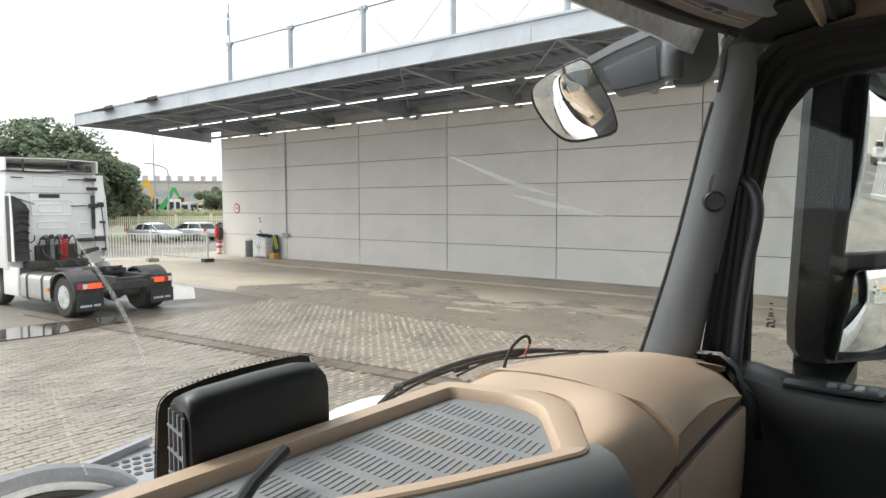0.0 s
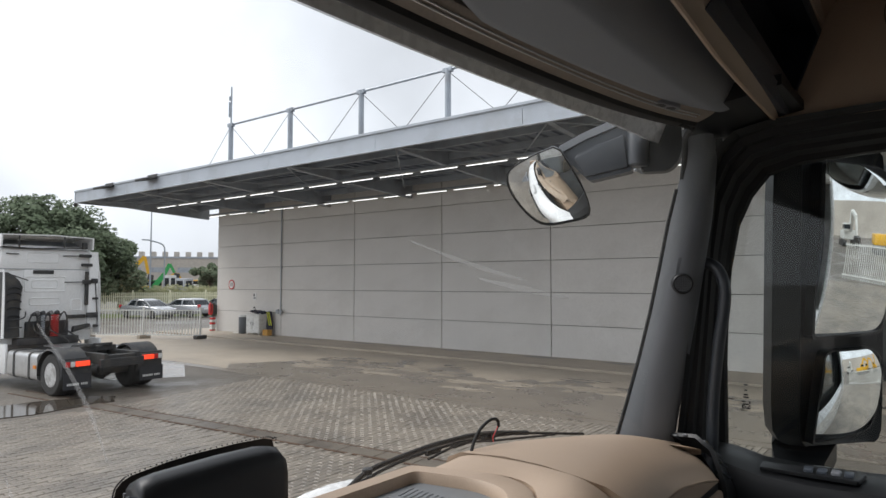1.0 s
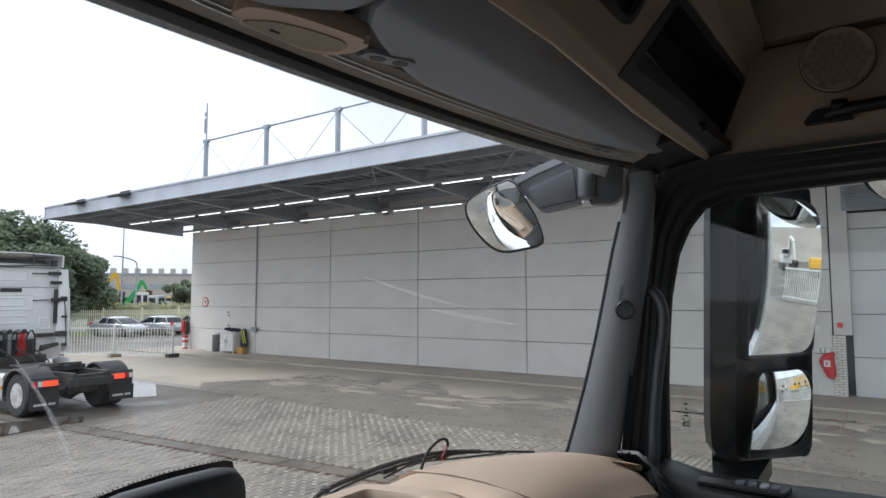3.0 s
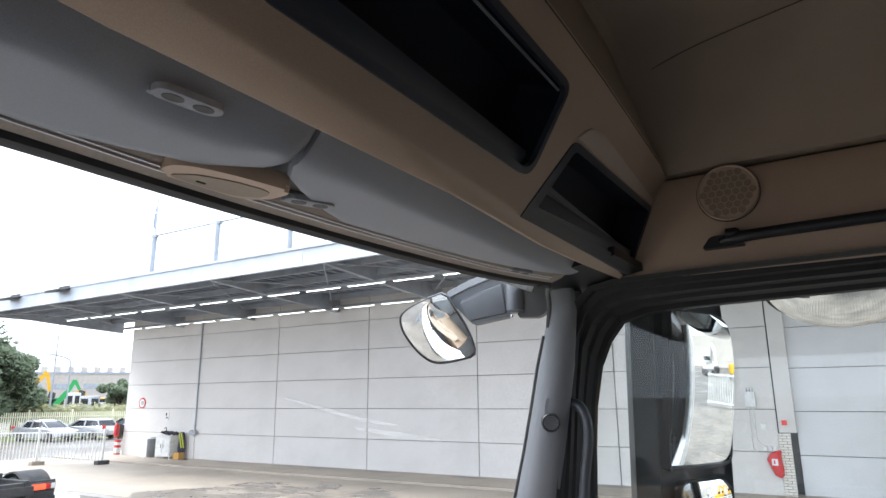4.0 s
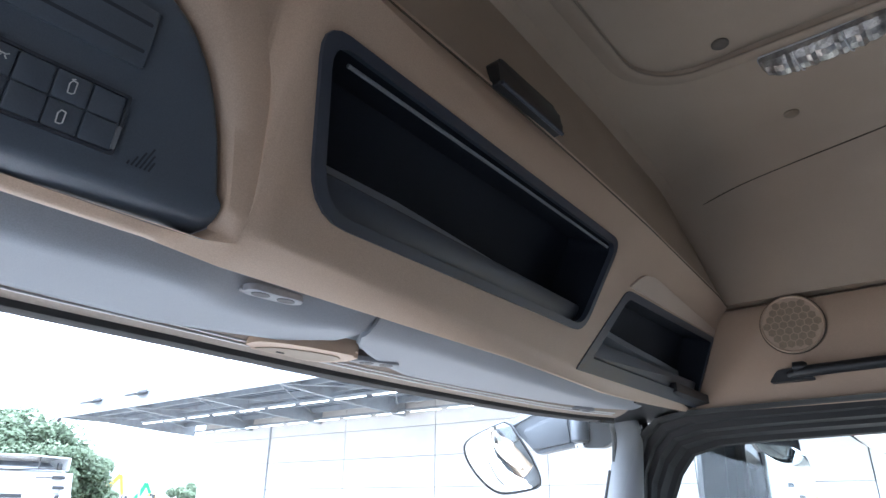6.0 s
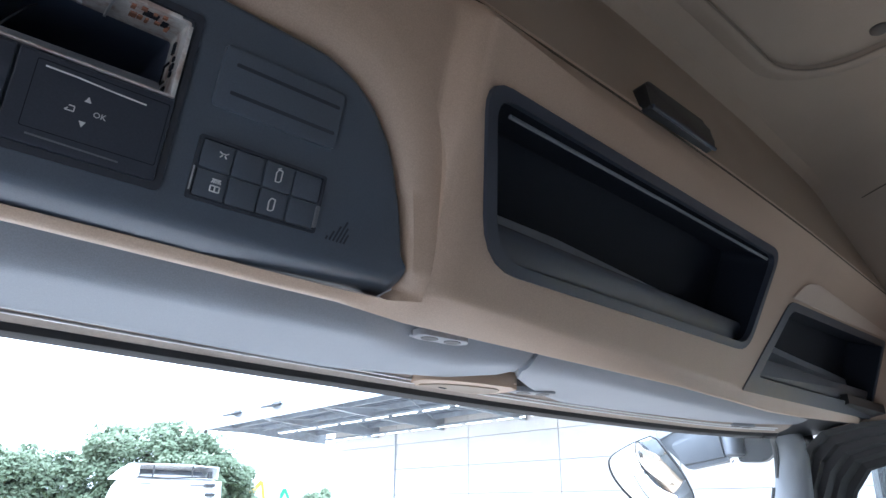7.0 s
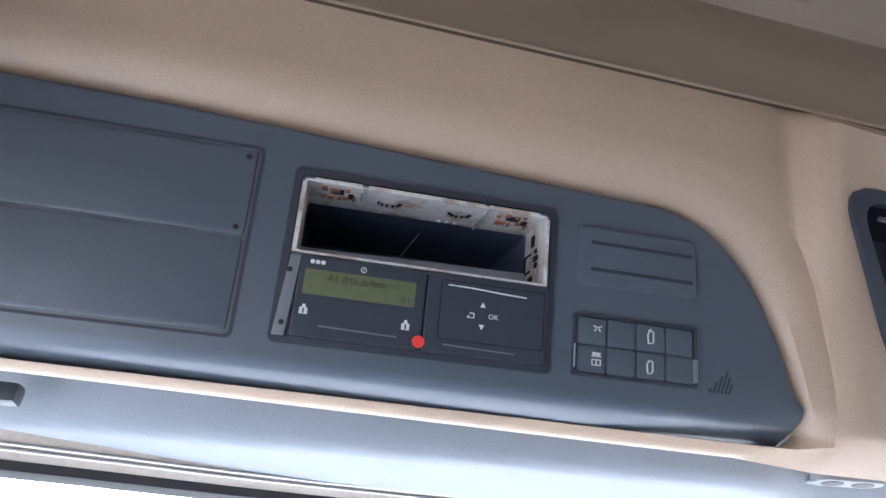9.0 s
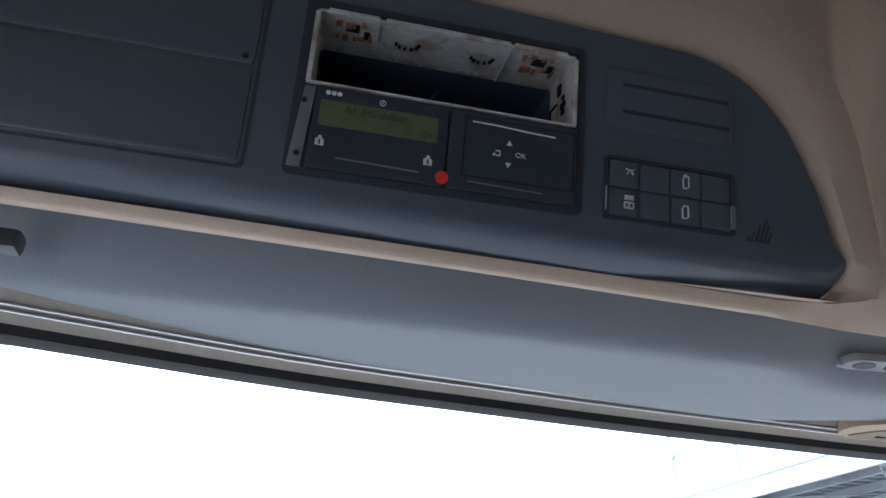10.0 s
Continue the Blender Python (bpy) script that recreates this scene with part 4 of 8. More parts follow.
MH = frame_m((0.028, 0.072, 3.233), (1, 0.01, 0.02), (0, 0.10, 1))
bm = prism(BM(), roundpoly([(-0.073, -0.004), (0.073, -0.002), (0.082, 0.022), (0.070, 0.037), (-0.062, 0.037), (-0.073, 0.030)], [0.003, 0.003, 0.012, 0.010, 0.006, 0.006], 4), -0.010, 0.012, MH, 0.005, 3)
lid_handle = part("lid_handle", bm, BLACK, console, "dark pull handle", smooth=True)
part("finger_lip", tube(BM(), [MH @ Vector((-0.070 + 0.0284 * i, -0.002, 0.012)) for i in range(6)], 0.0028, 6), LOCKER, lid_handle, smooth=True)


# ---- sun visors, clips and the oval lamp ----
def visor(name, xs_v, front, rear, soft_w, roll, z, label, thick=0.012, curve=1.9):
    """A padded board between the curves rear(x) and front(x); its rear part rolls up over soft_w(x)."""
    t = thing(name, label, "sun visor", (xs_v[0], front(xs_v[0]), z), "sun visors")

    def under(x, y):
        w = soft_w(x)
        q = max((rear(x) + w - y) / w, 0)
        return z + head_z(x) + 0.11 * (0.40 - y) + min(roll * q ** curve, 0.060)
    rows = []
    for x in xs_v:
        a, b = rear(x), front(x)
        ys = [a + (b - a) * (i / 22) ** 1.3 for i in range(23)]
        rows.append([(x, y, under(x, y)) for y in ys] + [(x, b + 0.004, under(x, b) + thick * 0.5)] + [(x, y, under(x, y) + thick) for y in ys[::-1]])
    part("visor_board", loft(BM(), rows, closed=True, caps=True), VISOR, t, "grey vinyl board", smooth=True, angle=70)
    bm = BM()
    tube(bm, [(x, front(x) + 0.004, under(x, front(x)) + thick * 0.5) for x in xs_v], 0.0012, 6)
    part("welded_edge", bm, PILLAR, t, "dark welded edge", smooth=True)
    return t


bump = lambda x, a, b, s_: min(max((x - a) / s_, 0), 1) * min(max((b - x) / s_, 0), 1)
front_l = lambda x: min(top_y(x) - 0.031 - 0.008 * bump(x, -0.70, 0.0, 0.25), float(np.interp(x, [-0.96, -0.93, -0.88, -0.80, -0.30, -0.16, -0.085, -0.033, -0.018], [0.20, 0.27, 0.305, 0.40, 0.40, 0.374, 0.356, 0.317, 0.275])))
vis_l = visor("sun_visor", [-0.96 + 0.02 * i for i in range(40)] + [-0.17 + 0.01 * i for i in range(14)] + [-0.033, -0.026, -0.018], front_l, lambda x: 0.208, lambda x: 0.074 + 0.030 * bump(x, -0.245, -0.055, 0.05), 0.135, 2.955, "grey vinyl driver's sun visor folded flat under the lining", curve=1.5)
part("hinge_knob", box(BM(), (-0.851, 0.240, 2.977), (0.020, 0.016, 0.014), 0.004), HANDLE, vis_l, "dark grey hinge block", smooth=True)
front_r = lambda x: min(top_y(x) - 0.047, float(np.interp(x, [-0.010, 0.012, 0.05, 0.085, 0.12, 0.25, 0.80, 0.86, 0.885], [0.295, 0.322, 0.341, 0.356, 0.3685, 0.40, 0.36, 0.315, 0.275])))
rear_r = lambda x: float(np.interp(x, [-0.01, 0.12, 0.30, 0.50, 0.75, 0.93], [0.205, 0.205, 0.216, 0.228, 0.240, 0.250]))
vis_r = visor("sun_visor", [-0.010, 0.0, 0.012] + [0.03 + 0.02 * i for i in range(42)] + [0.885], front_r, rear_r, lambda x: 0.085 - 0.035 * max(x, 0), 0.10, 2.957, "grey vinyl passenger sun visor folded flat under the lining", curve=1.5)


def clip(x, y, z, rz, flat=False):
    t = thing("visor_clip", "small grey plastic visor clip with two screw holes", "clip", (x, y, z), "visor clips")
    m = pose(x, y, z, 180, 0, rz)
    bm = prism(BM(), rrect(-0.034, -0.0110, 0.034, 0.0110, 0.0105, 5), -0.003, 0.004, m, 0.0015)
    part("plate", bm, CLIPGREY, t, smooth=True)
    for dx in (-0.015, 0.015):
        bm = BM()
        prism(bm, [(dx + 0.0105 * math.cos(radians(a)), 0.0072 * math.sin(radians(a))) for a in range(0, 360, 24)], 0.0038, 0.0046, m)
        part("screw_hole", bm, BLACK, t)
    part("hook", box(BM(), (-0.031, -0.009, -0.003), (0.010, 0.010, 0.012), 0.003, m), CLIPGREY, t, smooth=True)


CLIPGREY = mat("grey_clip_plastic", (0.26, 0.27, 0.29), (0.235, 0.245, 0.265), 0.5, bump=0.1)
clip(-0.159, 0.276, 2.9925, -6)
clip(0.085, 0.362, 2.9740, -20)
clip(0.665, 0.345, 2.9745, -14)

lamp = thing("reading_lamp", "beige oval console with a half-oval lens over the windscreen", "lamp", (-0.05, 0.39, 2.96))
H = [(-0.108, 0.384), (-0.104, 0.368), (-0.08, 0.354), (-0.045, 0.345), (0.0, 0.338), (0.026, 0.336), (0.034, 0.348), (0.036, 0.376), (0.022, 0.402), (-0.012, 0.414), (-0.06, 0.416), (-0.10, 0.410)]
bm = prism(BM(), roundpoly(H, 0.016, 5), 2.9665, 2.987)
bmesh.ops.bevel(bm, geom=[e for e in bm.edges if e.verts[0].co.z < 2.967 and e.verts[1].co.z < 2.967], offset=0.006, segments=3, affect="EDGES")
part("housing", bm, BEIGE, lamp, smooth=True)
LN = roundpoly([(-0.094, 0.402), (-0.072, 0.375), (-0.035, 0.361), (0.004, 0.355), (0.020, 0.362), (0.021, 0.384), (-0.002, 0.402), (-0.04, 0.405)], 0.012, 4)
lens = part("lens", prism(BM(), LN, 2.9652, 2.9680), mat("taupe_lens", (0.27, 0.22, 0.165), (0.24, 0.195, 0.145), 0.55, bump=0.15), lamp, "taupe half-oval lens")
part("lens_slot", prism(BM(), rrect(-0.062, 0.3905, -0.050, 0.3945, 0.001, 2), 2.9645, 2.9656), DARK_BAY, lens)
SPEAKER_CELL = mat("dark_tan_cell", (0.27, 0.21, 0.145), (0.25, 0.195, 0.135), 0.6, bump=0.1)
# ---- right side: speaker, handle, dome light ----
spk = thing("speaker", "round beige perforated loudspeaker grille in the side lining", "speaker", (1.0, -0.012, 3.165))
MS = frame_m((0.994, -0.012, 3.165), (0, -1, 0), (0, 0, 1)) @ pose(0, 0, 0, 0, 0, 0)
bm = lathe(BM(), [(0.064, -0.006), (0.064, 0.002), (0.0615, 0.004), (0.0590, 0.002), (0.0590, -0.006)], MS, 40)
part("rim", bm, BEIGE, spk, smooth=True)
part("shadow_gap", lathe(BM(), [(0.0665, -0.006), (0.0665, -0.0025), (0.0640, -0.0025), (0.0640, -0.006)], MS, 40), SEAM, spk)
plate = part("plate", disc(BM(), (0, 0), 0.0595, -0.006, 0.0005, MS, 40), BEIGE, spk)
a = 0.0168
for i in range(-5, 6):
    for j in range(-5, 6):
        cx, cy = a * (i + 0.5 * (j % 2)), a * 0.866 * j
        if math.hypot(cx, cy) < 0.0505:
            bm = prism(BM(), [(cx + 0.0086 * math.cos(radians(60 * k + 30)), cy + 0.0086 * math.sin(radians(60 * k + 30))) for k in range(6)], -0.001, 0.0012, MS)
            part("mesh_cell", bm, SPEAKER_CELL, plate)

gh = thing("assist_handle", "black plastic grab bar along the roof lining", "handle", (0.98, -0.2, 3.05))
bm = BM()
tube(bm, curve_pts([(0.984, 0.01, 3.054), (0.972, -0.02, 3.056), (0.966, -0.15, 3.058), (0.966, -0.30, 3.060), (0.972, -0.43, 3.062), (0.984, -0.46, 3.062)]), [0.009] * 6 + [0.0125] * 19 + [0.009] * 6, 10)
part("bar", bm, BLACK, gh, smooth=True)
for y in (0.012, -0.458):
    bm = BM()
    s = 1 if y > 0 else -1
    prism(bm, roundpoly([(y + s * 0.040, 3.040), (y - s * 0.05, 3.040), (y - s * 0.03, 3.068), (y + s * 0.02, 3.066)], 0.008, 3), 0, 0.022, frame_m((1.0, 0, 0), (0, 1, 0), (0, 0, 1)) @ Matrix.Diagonal((1, 1, -1, 1)))
    part("foot", bm, BLACK, gh, smooth=True)
for y in (-0.012, -0.34):
    bm = lathe(BM(), [(0.004, -0.012), (0.012, -0.010), (0.012, 0.010), (0.008, 0.016), (0.001, 0.017)], frame_m((0.972, y, 3.066), (0, 1, 0), (0, 0, 1)) @ pose(0, 0, 0, 0, -90, 0), 14)
    part("hook", bm, BLACK, gh, "coat hook", smooth=True)

dome = thing("dome_light", "clear ribbed courtesy light in the headliner", "lamp", (0.478, -0.215, 3.47))
MD = pose(0.460, -0.225, 3.482, 180, 0, -4)
part("base", prism(BM(), rrect(-0.024, -0.098, 0.024, 0.098, 0.016, 5), -0.004, 0.003, MD, 0.0015), CLIPGREY, dome, smooth=True)
FROSTED = mat("frosted_lens", (0.62, 0.60, 0.56), (0.16, 0.15, 0.14), 0.12, 0.55, scale=42, fine=260, bump=0.5, dist=0.002)
rows = []
for i in range(29):
    y = -0.095 + 0.190 * i / 28
    end = math.sqrt(max(1 - (abs(y) / 0.0965) ** 5, 0.06))
    h = 0.034 * end * (1.0 + 0.05 * math.sin(i * 1.9) + 0.05 * (i % 2))
    rows.append([MD @ Vector((u * 0.023 * (0.45 + 0.55 * end), y, 0.003 + h * k)) for u, k in ((1, 0), (0.97, 0.62), (0.72, 0.86), (0.30, 1.0), (-0.25, 0.96), (-0.70, 0.80), (-0.96, 0.45), (-1, 0))])
lens = part("lens", loft(BM(), rows), FROSTED, dome, "clear facetted lens")
for u in (-0.0245, 0.0245):
    part("rib", tube(BM(), [MD @ Vector((u, -0.092, 0.006)), MD @ Vector((u, 0, 0.010)), MD @ Vector((u, 0.092, 0.006))], 0.0016, 6), SILVER, lens, "bright rim bar", smooth=True)
for y in (-0.040, 0.030):
    part("rib", tube(BM(), [MD @ Vector((u * 0.023, y + 0.003 * u, 0.004 + 0.035 * k)) for u, k in ((1, 0), (0.97, 0.62), (0.72, 0.86), (0.30, 1.0), (-0.25, 0.96), (-0.70, 0.80), (-0.96, 0.45))], 0.0014, 6), SILVER, lens, "bright cross rib", smooth=True)

# ---- right pillar, door frame and side window ----
zs = [2.28, 2.34, 2.40, 2.50, 2.60, 2.70, 2.80, 2.87, 2.93, 2.965, 2.99]
interp = lambda z, a, b: float(np.interp(z, a, b))
yl = lambda z: interp(z, [2.28, 2.33, 2.45, 2.56, 2.62, 2.73, 2.80, 2.87, 2.94, 3.0], [0.582, 0.566, 0.532, 0.502, 0.487, 0.462, 0.447, 0.428, 0.409, 0.402])
xl = lambda z: interp(z, [2.28, 2.40, 2.50, 2.93, 2.965, 3.0], [0.945, 0.955, 0.96, 0.96, 0.945, 0.92])
yr = lambda z: interp(z, [2.28, 2.42, 2.62, 2.79, 2.92, 2.965, 3.0], [0.474, 0.450, 0.410, 0.379, 0.364, 0.366, 0.372])
rows = []
for z in zs:
    a, b = Vector((xl(z), yl(z))), Vector((0.990, yr(z) - 0.012))
    n = Vector((-(b - a).y, (b - a).x)).normalized()
    n = n if n.y < 0 else -n
    pts = [a.lerp(b, 0.45) - n * 0.05, a.lerp(b, 0.04) - n * 0.006, a, a.lerp(b, 0.12) + n * 0.008, a.lerp(b, 0.4) + n * 0.016, a.lerp(b, 0.75) + n * 0.014, a.lerp(b, 0.95) + n * 0.004, b - n * 0.004, b - n * 0.05]
    rows.append([(p.x, p.y, z) for p in pts])
bm = loft(BM(), rows, closed=True, caps=True)
solid("wall_pillar", bm, PILLAR, "grey plastic lining of the windscreen pillar", "wall", "structure", smooth=True)
bm = BM()
tube(bm, [(xl(z) + 0.002, yl(z) + 0.001, z) for z in zs[:-3]], 0.005, 6)
solid("trim", bm, RUBBER, "black rubber lip along the pillar", "trim", "structure")
bm = BM()
rows = [[(xl(z) + dx, yl(z) + dy, z) for dx, dy in ((0.012, 0.001), (0.105, -0.05), (0.20, 0.02), (0.105, 0.024))] for z in [2.2] + zs + [3.02]]
loft(bm, rows, closed=True, caps=True)
solid("wall_pillar_outside", bm, BLACK, "black outer skin of the pillar", "wall", "structure")
tw = thing("tweeter", "small round tweeter pod on the pillar lining", "speaker", (0.93, 0.41, 2.67))
MT = frame_m((0.972, 0.428, 2.668), Vector((0.040, -0.075, 0)), (0, -0.20, 1))
part("pod", prism(BM(), roundpoly([(-0.016, -0.02), (0.016, -0.02), (0.024, 0.05), (0.0, 0.062), (-0.010, 0.05)], 0.012, 4), -0.008, 0.010, MT, 0.005), PILLAR, tw, smooth=True)
part("rim", lathe(BM(), [(0.022, 0.0), (0.022, 0.017), (0.019, 0.020), (0.0165, 0.018)], MT, 26), BLACK, tw, smooth=True)
part("grille", disc(BM(), (0, 0), 0.0172, 0.014, 0.0175, MT, 26), BLACK, tw)
bm = BM()
for i in range(-4, 5):
    w = math.sqrt(0.0165 ** 2 - (i * 0.0036) ** 2)
    span(bm, (-w, i * 0.0036 - 0.0006, 0.0172), (w, i * 0.0036 + 0.0006, 0.0184), 0, MT)
    span(bm, (i * 0.0036 - 0.0006, -w, 0.0172), (i * 0.0036 + 0.0006, w, 0.0184), 0, MT)
part("grille_mesh", bm, PILLAR, tw)

inner = [(0.47, 2.20), (0.452, 2.30), (0.425, 2.50), (0.405, 2.65), (0.392, 2.78), (0.378, 2.90), (0.352, 2.955), (0.315, 2.985), (0.25, 2.997), (0.1, 3.0), (-0.35, 3.003), (-0.8, 3.003), (-0.92, 2.98), (-0.95, 2.8), (-0.95, 2.2)]
outer = [(0.388, 2.20), (0.386, 2.29), (0.385, 2.48), (0.379, 2.60), (0.370, 2.70), (0.350, 2.80), (0.322, 2.862), (0.285, 2.908), (0.215, 2.928), (0.1, 2.934), (-0.35, 2.945), (-0.74, 2.945), (-0.80, 2.92), (-0.83, 2.78), (-0.83, 2.2)]
prof = [(0.982, 0.0), (1.0, 0.10), (1.018, 0.12), (1.022, 0.32), (1.04, 0.36), (1.044, 0.55), (1.075, 0.60), (1.08, 0.74), (1.118, 0.80), (1.128, 0.97), (1.15, 1.0)]
rows = [[(x, i[0] + (o[0] - i[0]) * k, i[1] + (o[1] - i[1]) * k) for i, o in zip(inner, outer)] for x, k in prof]
bm = loft(BM(), rows)
solid("trim", bm, RUBBER, "black stepped rubber seals of the door frame", "trim", "structure", smooth=False)
bm = BM()
rows = [[(1.15, o[0], o[1]) for o in outer], [(1.19, o[0] + (0.03 if o[0] > 0 else 0), o[1] + 0.03) for o in outer], [(1.19, o[0] + (0.06 if o[0] > 0.2 else 0), o[1] + 0.08) for o in outer], [(1.06, o[0] + (0.05 if o[0] > 0.2 else 0), o[1] + 0.08) for o in outer]]
loft(bm, rows)
solid("wall_door_frame", bm, BLACK, "black outer frame round the side window", "wall", "structure")
bm = prism(BM(), outer + [(-0.83, 2.18), (0.39, 2.18)], 0, 0.004, frame_m((1.143, 0, 0), (0, 1, 0), (0, 0, 1)))
w2 = solid("window_2", bm, SIDEGLASS, "clear side window of the passenger door", "window", "structure")
w2.visible_shadow = False
# printed marks low on the side window
MQ = frame_m((1.1415, 0.345, 2.385), (0, -1, 0), (0, 0, 1))
for k, (v, w) in enumerate(((0.052, 0.008), (0.040, 0.006), (0.030, 0.010), (0.024, 0.012))):
    part("print_mark", prism(BM(), rrect(-w / 2, v, w / 2, v + 0.0035, 0.001, 1), 0, 0.0006, MQ), BLACK, w2)
random.seed(3)
bm = BM()
for i in range(6):
    for j in range(6):
        if random.random() < 0.55 or i in (0, 5) and j in (0, 5):
            span(bm, (-0.009 + 0.003 * i, 0.003 * j, 0), (-0.006 + 0.003 * i, 0.003 * j + 0.003, 0.0006), 0, MQ)
part("print_mark", bm, BLACK, w2)

handle = thing("grab_handle", "black curved grab handle on the door pillar", "handle", (1.03, 0.38, 2.5))
bm = BM()
tube(bm, curve_pts([(1.025, 0.418, 2.716), (1.02, 0.395, 2.714), (1.015, 0.366, 2.700), (1.012, 0.351, 2.665), (1.014, 0.352, 2.62), (1.018, 0.366, 2.54), (1.022, 0.380, 2.43), (1.025, 0.386, 2.34), (1.03, 0.39, 2.26)], 5), 0.0125, 12)
part("bar", bm, HANDLE, handle, smooth=True)
part("foot", lathe(BM(), [(0.02, -0.004), (0.02, 0.008), (0.013, 0.014)], frame_m((1.022, 0.422, 2.717), (1, 0, 0), (0, 0, 1)), 16), BLACK, handle, smooth=True)

# ---- passenger door below the window ----
door = thing("door_1", "black passenger door with a window switch panel on its sill", "door", (1.1, 0, 1.4))
tagged(door, kind="structure")
bm = BM()
rows = []
for y, dz in ((0.42, 0.012), (0.36, 0.008), (0.30, -0.006), (0.20, -0.010), (0.05, -0.004), (-0.2, 0.0), (-0.9, 0.0)):
    rows.append([(x, y, z + dz) for x, z in ((1.15, 2.25), (1.135, 2.292), (1.12, 2.298), (1.06, 2.287), (1.035, 2.277), (1.028, 2.262), (1.03, 2.20), (1.055, 2.14), (1.06, 1.9), (1.05, 1.4), (1.15, 1.4))])
loft(bm, rows, closed=True, caps=True)
part("door_lining", bm, BLACK, door, "black moulded door lining", smooth=True)
MP = frame_m((1.072, 0.20, 2.285), (0, -1, 0.02), (1, 0, 0.13))
sp = part("switch_panel", prism(BM(), roundpoly([(-0.10, -0.022), (0.075, -0.026), (0.085, 0.018), (-0.10, 0.012)], 0.004, 3), -0.002, 0.006, MP, 0.002), BLACK, door, "raised black switch panel", smooth=True)
for u in (-0.012, 0.012, 0.036, 0.058):
    part("switch", box(BM(), (u, -0.004, 0.007), (0.017, 0.022, 0.009), 0.003, MP), ANTHRACITE if u != 0.036 else CLIPGREY, sp, smooth=True)
# flat plate, not hollowed; the recess's shade is only its dark colour
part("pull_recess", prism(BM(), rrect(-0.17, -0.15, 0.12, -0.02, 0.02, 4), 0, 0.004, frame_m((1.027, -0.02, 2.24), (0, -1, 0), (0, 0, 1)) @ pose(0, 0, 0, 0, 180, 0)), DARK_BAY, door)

# ---- dashboard ----
dash = thing("dashboard", "beige and grey dashboard with a ribbed tray", "dashboard", (0.2, 0.4, 2.3))


def lead(x):
    return min(max((x - 0.376) / 0.58, 0), 1.1)


def crest(x):
    return 2.412 - 0.068 * max((x - 0.45) / 0.45, 0) ** 1.6


def front_y(x):
    return 0.302 + 0.048 * lead(x)


def groove_z(x):
    return 2.302 - 0.036 * lead(x) ** 1.3


def top_profile(x, slant):
    T, G, n = crest(x), groove_z(x), front_y(x)
    L = min(G + 0.045, T - 0.062)
    yf = min(low_y(x) - 0.075, 0.605)
    pts = [(yf + 0.02, T - 0.065), (yf, T - 0.016), (yf - 0.025, T - 0.005), (0.49, T + 0.002), (0.43, T + 0.001), (n + 0.075, T - 0.010), (n + 0.045, T - 0.022), (n + 0.022, T - 0.040),
           (n + 0.008, T - 0.058 if T - 0.058 > L + 0.004 else L + 0.004), (n + 0.003, L + 0.001), (n + 0.007, L - 0.001), (n + 0.003, L - 0.003), (n + 0.004, G + 0.001), (n + 0.10, G + 0.001)]
    return [(x + slant * min(max((0.40 - y) / 0.09, 0), 1) * (z > G - 1), y, z) for y, z in pts]


xs_top = [0.378, 0.384, 0.41, 0.45, 0.50, 0.56, 0.62, 0.68, 0.74, 0.80, 0.85, 0.89, 0.92, 0.94, 0.952]
rows = [top_profile(x, 0.058 * max(1 - (x - 0.378) / 0.35, 0)) for x in xs_top]
rows.append([(0.958, y * 0.96 + 0.44 * 0.04, 2.27 + (z - 2.27) * 0.80) for _, y, z in rows[-1]])
bm = loft(BM(), rows, closed=True, caps=True)
part("passenger_top", bm, BEIGE, dash, "beige grained dashboard top", smooth=True)
# middle part between the tray and the passenger side
ends = [((0.284, 0.596, 2.388), (0.374, 0.606, 2.380)), ((0.306, 0.540, 2.402), (0.374, 0.555, 2.406)), ((0.330, 0.463, 2.403), (0.375, 0.47, 2.412)), ((0.314, 0.405, 2.403), (0.376, 0.40, 2.410)), ((0.240, 0.350, 2.402), (0.384, 0.364, 2.402)),
        ((0.182, 0.312, 2.400), (0.410, 0.338, 2.376)), ((0.180, 0.292, 2.375), (0.428, 0.316, 2.345)), ((0.190, 0.286, 2.345), (0.431, 0.309, 2.322)), ((0.20, 0.288, 2.304), (0.432, 0.308, 2.304))]
cols_m = []
for f in (0.0, 0.25, 0.5, 0.75, 1.0):
    line = []
    for i, (a, b) in enumerate(ends):
        q = Vector(a).lerp(Vector(b), f)
        w = 4 * f * (1 - f) * (0, 0.002, 0.003, 0.006, 0.012, 0.016, 0.012, 0.008, 0.006)[i]
        line.append(q + Vector((0, -0.7 * w, 0.7 * w)))
    cols_m.append(curve_pts(line, 4))
rows = []
for i in range(len(cols_m[0])):
    r = [c[i] for c in cols_m]
    rows.append(r + [r[-1] + Vector((0, 0.02, -0.035)), r[0] + Vector((0.01, 0.02, -0.035))])
bm = loft(BM(), rows, closed=True, caps=True)
part("centre_top", bm, BEIGE, dash, "beige grained centre of the dashboard", smooth=True)
xs_low = [0.20, 0.26, 0.32, 0.38, 0.44, 0.50, 0.56, 0.62, 0.68, 0.74, 0.80, 0.86, 0.91, 0.955]
rows = [[(x, front_y(x) + dy, groove_z(x) + dz) for dy, dz in ((0.006, 0.0), (0.05, 0.0), (0.05, -0.016), (0.006, -0.016))] for x in xs_low]
part("groove", loft(BM(), rows, closed=True, caps=True), BLACK, dash, "black groove strip")
